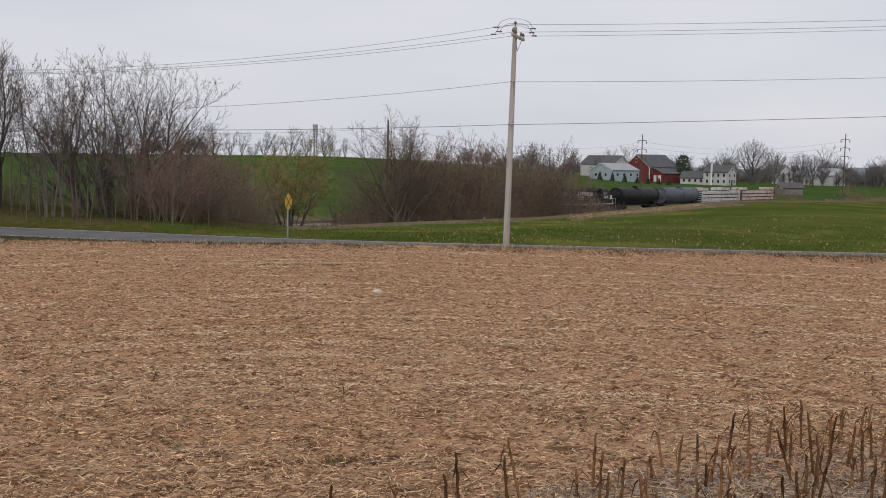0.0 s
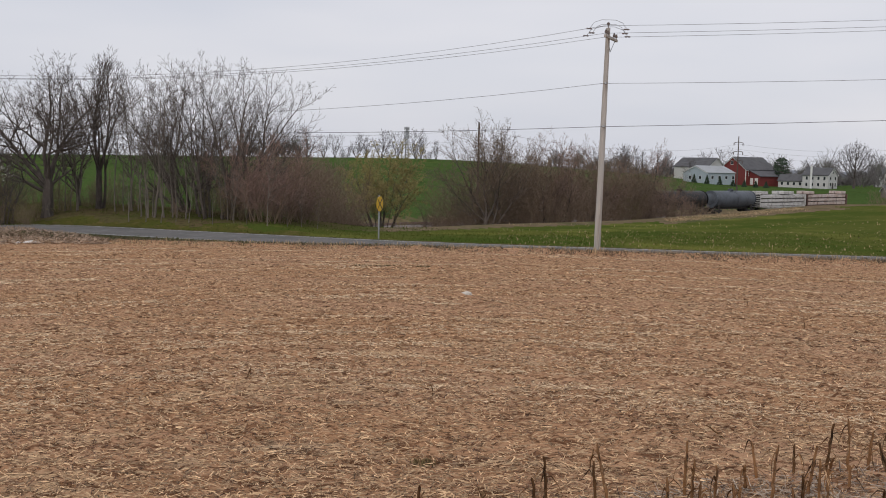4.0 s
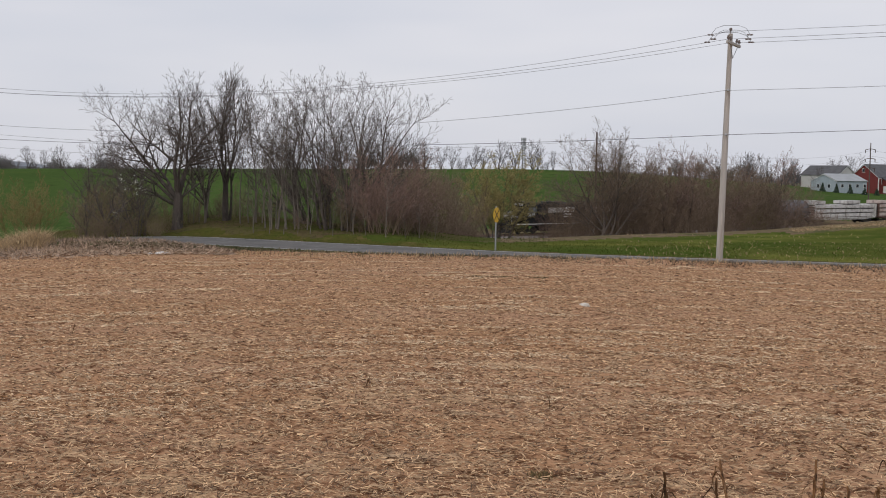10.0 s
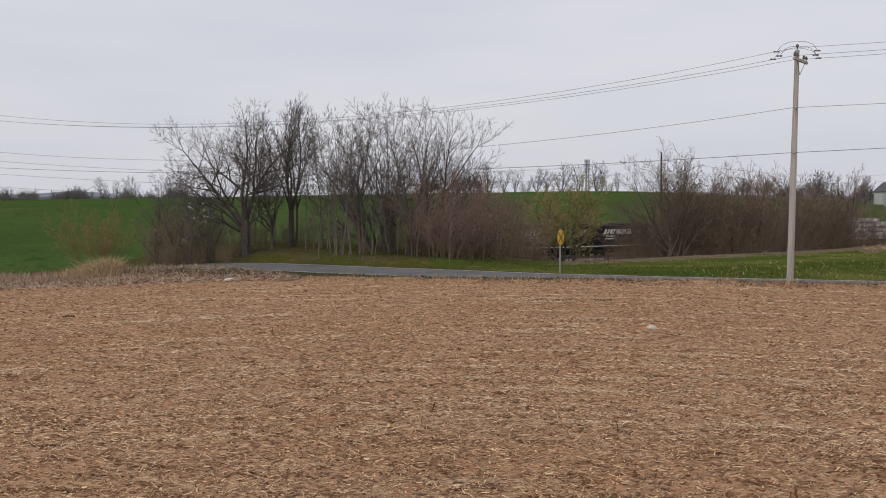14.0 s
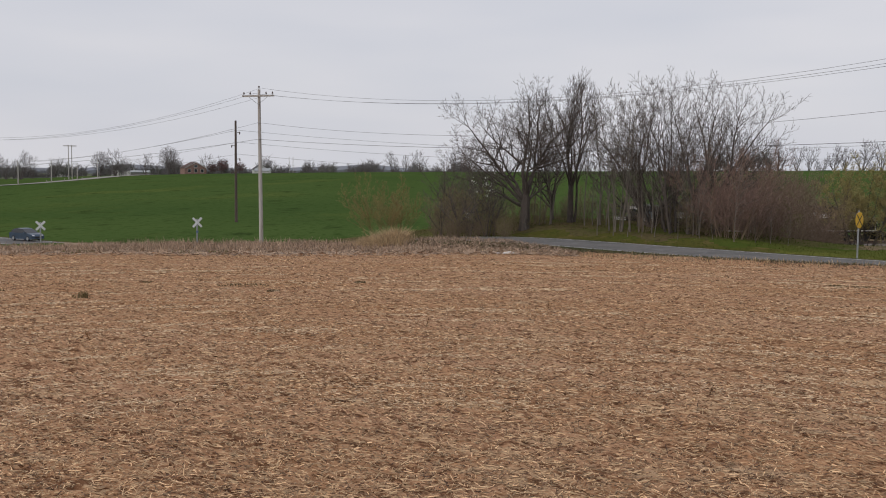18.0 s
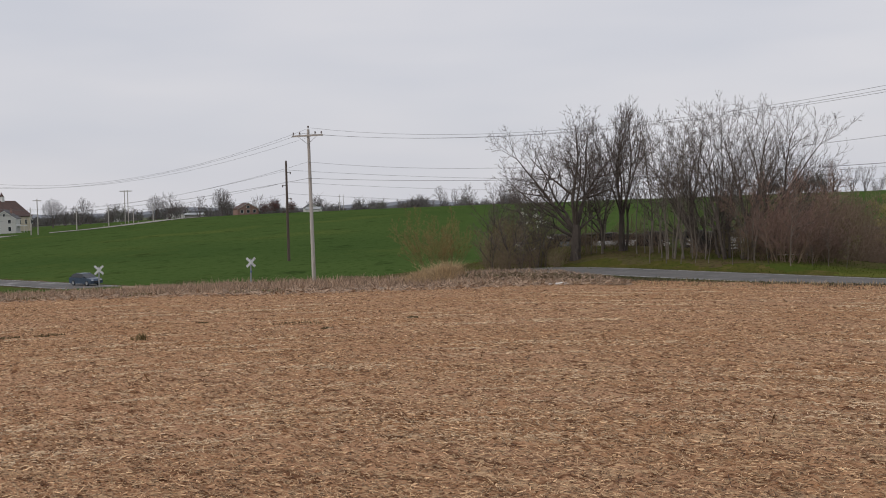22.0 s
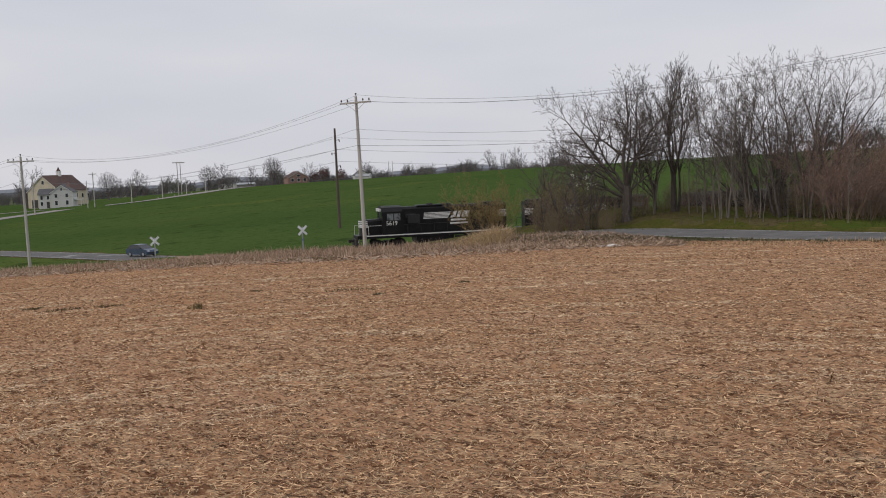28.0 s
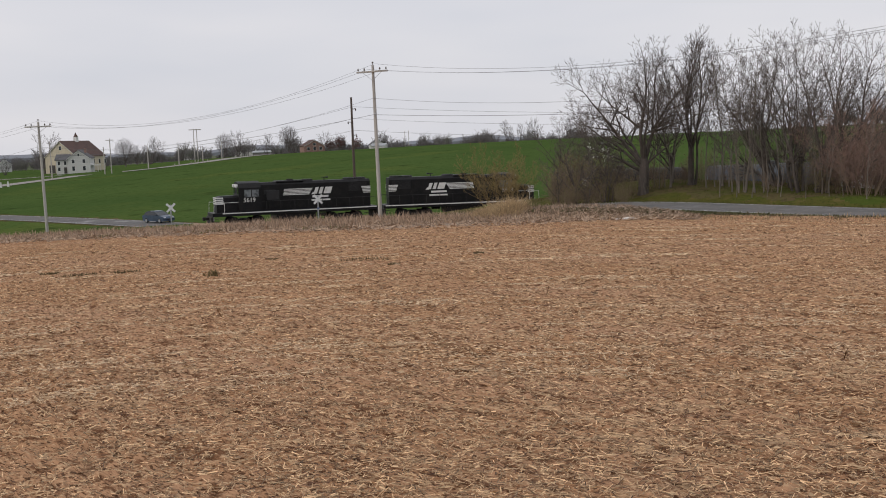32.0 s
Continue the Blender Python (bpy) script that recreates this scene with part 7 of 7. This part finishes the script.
def upright_blades(name, label, category, mat, spots, low, high, width, lean, seed):
    """Standing dry stems or blades, many in one mesh. spots: arrays of bearing and distance."""
    rg = np.random.default_rng(seed)
    az, r = spots
    n = len(az)
    x, y = -r * np.sin(np.radians(az)), r * np.cos(np.radians(az))
    z = land(x, y)[0] - 0.05
    h = rg.uniform(low, np.maximum(high, low + 0.03), n)
    w = width * rg.uniform(0.6, 1.4, n) / 2
    t, l = rg.uniform(0, np.pi, n), rg.normal(0, lean, (n, 2)) * h[:, None]
    c, s = np.cos(t) * w, np.sin(t) * w
    v = np.stack([np.stack([x - c, y - s, z], 1), np.stack([x + c, y + s, z], 1), np.stack([x + c * 0.7 + l[:, 0] * 0.4, y + s * 0.7 + l[:, 1] * 0.4, z + h * 0.6], 1), np.stack([x - c * 0.7 + l[:, 0] * 0.4, y - s * 0.7 + l[:, 1] * 0.4, z + h * 0.6], 1), np.stack([x + l[:, 0], y + l[:, 1], z + h], 1)], 1).reshape(-1, 3)
    k = np.arange(n)[:, None] * 5
    faces = [tuple(q) for q in (k + np.array([[0, 1, 2, 3]])).tolist()] + [tuple(q) for q in (k + np.array([[3, 2, 4]])).tolist()]
    me = bpy.data.meshes.new(name)
    me.from_pydata(v.tolist(), [], faces)
    me.materials.append(mat)
    return tagged(new(name, me), label, category, kind="stuff")


n = 26000
a_ = rg.uniform(24, 76, n)
upright_blades("standing_stubble", "dense band of tan standing corn stubble along the field edge", "corn stubble", M_STUBBLE, (a_, EDGE_R(a_) + rg.uniform(0, 1, n) ** 0.6 * 14 * np.clip((a_ - 22) / 12, 0.1, 1)), 0.08, 0.12 + 0.42 * np.clip((a_ - 24) / 10, 0.3, 1) * rg.uniform(0.4, 1.1, n) + 0.3 * step(36, 40, a_) * step(53, 47, a_) * rg.uniform(0.3, 1, n), 0.045, 0.34, 14)
n = 8000
a_ = 34.5 + np.where(rg.random(n) < 0.8, np.abs(rg.normal(0, 1.7, n)), -np.abs(rg.normal(0, 0.35, n)))
upright_blades("dry_grass", "tall clump of dry straw-coloured grass at the field edge", "dry grass", M_DRYGRASS, (a_, 60.0 + rg.normal(0, 1.0, n)), 0.2, np.clip(1.25 - np.abs(a_ - 34.5) * 0.3, 0.3, 1.25) * rg.uniform(0.5, 1.1, n), 0.026, 0.6, 15)
n = 14000
a_ = rg.uniform(24, 76, n)
r_ = EDGE_R(a_) + rg.uniform(-0.6, 1, n) * 9 * np.clip((a_ - 22) / 12, 0.15, 1)
M_EDGELITTER = island_tones(material("weathered_corn_litter", (0.42, 0.30, 0.21), 0.9, tones=[((0.27, 0.19, 0.13), 0.7, 14.0, 0.48, 0.62)], fine=40, bump=0.2), 0.35, 1.35)
strips("edge_litter", "grey-tan broken corn leaves and stalks lying in the stubble", "crop residue", M_EDGELITTER, a_, r_, rg.gamma(2.0, 0.08, n) + 0.08, rg.gamma(2.0, 0.008, n) + 0.02, rg.uniform(0.02, 0.12, n), 0.3, 41)
n = 9000
x_ = -34 + 30 * rg.uniform(0, 1, n) ** 1.2
y_ = ROAD_Y(x_) + rg.uniform(-4.9, -2.7, n)
M_VERGEGRASS = island_tones(material("verge_grass", (0.075, 0.082, 0.028), 0.9, tones=[((0.17, 0.13, 0.07), 0.8, 0.9, 0.5, 0.62)], fine=30, bump=0.1), 0.5, 1.4)
upright_blades("verge_grass", "dark mixed grass on the verge before the road", "grass", M_VERGEGRASS, (np.degrees(np.arctan2(-x_, y_)), np.hypot(x_, y_)), 0.05, 0.2, 0.05, 0.5, 42)
n = 14000
x_ = rg.uniform(-34, 30, n)
y_ = ROAD_Y(x_) + rg.normal(-4.9, 0.45, n)
M_VERGESTEM = island_tones(material("dead_verge_stems", (0.20, 0.14, 0.095), 0.9, tones=[((0.33, 0.25, 0.17), 0.8, 0.5, 0.48, 0.6), ((0.09, 0.075, 0.04), 0.8, 0.9, 0.5, 0.62)], fine=30, bump=0.1), 0.5, 1.4)
upright_blades("dead_verge_growth", "matted dead brown stems along the edge of the tilled field", "dry grass", M_VERGESTEM, (np.degrees(np.arctan2(-x_, y_)), np.hypot(x_, y_)), 0.04, 0.17, 0.045, 0.7, 43)
n = 2600
a_ = rg.uniform(-30, 30, n)
upright_blades("verge_stubble", "short dry stems along the road verge", "dry grass", M_DRYGRASS, (a_, 44.7 / np.cos(np.radians(a_)) + rg.normal(0, 0.5, n)), 0.08, 0.32, 0.03, 0.35, 16)


# ---------------------------------------------------------------- small things on the field
M_STONE = material("pale_limestone", (0.62, 0.57, 0.5), 0.85, tones=[((0.4, 0.35, 0.3), 0.7, 9, 0.48, 0.62)], fine=30, bump=0.6, dist=0.01)
M_PLASTIC = material("white_plastic_sheet", (0.72, 0.71, 0.69), 0.5, tones=[((0.5, 0.46, 0.41), 0.6, 5, 0.5, 0.62)], fine=20, bump=0.3, dist=0.01)
M_WEED = island_tones(material("field_weed_leaf", (0.10, 0.115, 0.03), 0.85, tones=[((0.17, 0.14, 0.06), 0.7, 8, 0.46, 0.62)], fine=30, bump=0.1), 0.6, 1.3)
M_DULLWEED = island_tones(material("dull_weed_leaf", (0.17, 0.12, 0.05), 0.85, tones=[((0.15, 0.125, 0.055), 0.7, 8, 0.46, 0.62)], fine=30, bump=0.1), 0.6, 1.3)
M_DRYWEED = island_tones(material("dead_weed", (0.13, 0.095, 0.045), 0.9, tones=[((0.13, 0.105, 0.045), 0.7, 8, 0.46, 0.62)], fine=30, bump=0.1), 0.6, 1.3)


def lump(seed, w, d, h):
    rng, rings = random.Random(seed), []
    for k in range(5):
        f = k / 4
        rr = math.sqrt(max(0.03, 1 - f * f))
        rings.append([(w / 2 * rr * math.cos(a) * (0.85 + 0.3 * rng.random()), d / 2 * rr * math.sin(a) * (0.85 + 0.3 * rng.random()), -0.02 + h * f * (0.9 + 0.2 * rng.random())) for a in (6.283 * q / 10 for q in range(10))])
    return Geo().loft(rings)


def rest(az, r):
    x, y = polar(az, r)
    return pose(x, y, ground_z(x, y) + 0.01, 0, 0, az)


solo("field_stone", lump(1, 0.26, 0.2, 0.09), M_STONE, "pale flat stone lying on the tilled soil", "stone", at=rest(3.8, 19.0), smooth=True)
solo("plastic_sheet", lump(2, 0.75, 0.4, 0.1), M_PLASTIC, "crumpled white plastic sheet at the field edge", "litter", at=rest(27.9, 50) @ pose(0, 0, 0.06), smooth=True)
solo("plastic_scrap", lump(3, 0.35, 0.3, 0.07), M_PLASTIC, "white plastic scrap at the field edge", "litter", at=rest(28.6, 50) @ pose(0, 0, 0.06), smooth=True)
solo("plastic_sheet", lump(4, 0.9, 0.4, 0.08), M_PLASTIC, "crumpled white plastic sheet in the stubble", "litter", at=rest(38.9, 58) @ pose(0, 0, 0.06), smooth=True)


def weed(az, r, w, h, seed, mat, label, count=70, name="weed_tuft", blade=0.014, kind=""):
    rng, g = random.Random(seed), Geo()
    for _ in range(count):
        a, q = rng.random() * 6.283, math.sqrt(rng.random()) * w / 2
        b = rng.random() * 6.283
        p = Vector((q * math.cos(a), q * math.sin(a) * 0.6, -0.01))
        t = p + Vector((math.cos(b) * h * 0.5 * rng.random(), math.sin(b) * h * 0.5 * rng.random(), h * (0.35 + 0.65 * rng.random())))
        s = Vector((-math.sin(b), math.cos(b), 0)) * blade
        m = p.lerp(t, 0.55) + Vector((0, 0, h * 0.1))
        g.add([p - s, p + s, m + s, m - s, t], [(0, 1, 2, 3), (3, 2, 4)])
    return solo(name, g, mat, label, "weed", "weeds on the field", kind, at=rest(az, r), fix=False)


weed(51.95, 21.2, 0.34, 0.2, 1, M_DULLWEED, "small dull olive weed tuft on the tilled soil", 60, blade=0.008)
weed(6.1, 6.0, 0.16, 0.06, 2, M_DULLWEED, "small olive seedling tuft on the tilled soil", 60, blade=0.004)
for k, (az, r, w) in enumerate(((58.9, 24.5, 0.6), (56.6, 24.5, 0.45), (43.3, 24, 0.9), (48.5, 26, 0.25), (60.5, 26, 0.3), (36.6, 25, 0.2), (9.9, 29, 0.45), (8.6, 29, 0.4), (6.6, 29, 0.5), (41.5, 22, 0.2))):
    weed(az, r, w * 1.5, 0.06, 10 + k, M_DRYWEED, "low dry weed patch on the tilled soil", 150, kind="stuff", name="weed_patch", blade=0.008)
for k, (az, r, w) in enumerate(((52.0, 53.4, 1.6), (46.3, 50.5, 1.6), (57.5, 56.4, 1.5), (44.6, 49.6, 1.0))):
    weed(az, r, w, 0.22, 30 + k, M_WEED, "low green weed patch before the stubble", 70, kind="stuff", name="weed_patch", blade=0.015)
# short broken stalks scattered over the field
rng = random.Random(77)
for k in range(46):
    az, r = -24 + 86 * rng.random(), 7 + 16 * rng.random() ** 1.3
    copy_thing(rng.choice(STALKS), rest(az, r) @ pose(0, 0, -0.02, rng.gauss(0, 45), rng.gauss(0, 45), 0) @ Matrix.Scale(0.35 + 0.3 * rng.random(), 4))["label"] = "short broken corn stalk on the tilled soil"
# pale old stems in the meadow
n = 1300
a_ = rg.uniform(-30, 2, n)
row_ = rg.choice([56.5, 61.0, 67.0, 75.0, 88.0], n)
upright_blades("meadow_straw", "pale dry stems in rows across the green meadow", "dry grass", M_DRYGRASS, (a_, (row_ + rg.normal(0, 2.0, n)) / np.cos(np.radians(a_)) * (1 + 0.004 * np.sin(a_))), 0.06, 0.2, 0.06, 0.5, 19)
n = 26000
a_ = rg.uniform(-34, 34, n)
yy_ = rg.uniform(53.4, 75, n)
upright_blades("meadow_blades", "short green grass blades of the meadow and verge", "grass", M_MEADOW, (a_, yy_ / np.cos(np.radians(a_))), 0.05, 0.16, 0.05, 0.4, 20)
n = 3500
x_ = rg.uniform(13, 30, n)
y_ = ROAD_Y(x_) + CREST_V(x_) + rg.normal(2.0, 1.8, n)
upright_blades("crest_grass", "pale dry grass along the edge of the meadow beside the railway", "dry grass", M_DRYGRASS, (np.degrees(np.arctan2(-x_, y_)), np.hypot(x_, y_)), 0.04, 0.2, 0.06, 0.9, 23)


# ---------------------------------------------------------------- motion, last
def motions():
    for th, back, pivot, face in TRAIN:
        walk(th, [(t, on_track(SPEED * t + float(AHEAD(t)) - back, pivot, face)) for t in range(0, 33)])


motions()
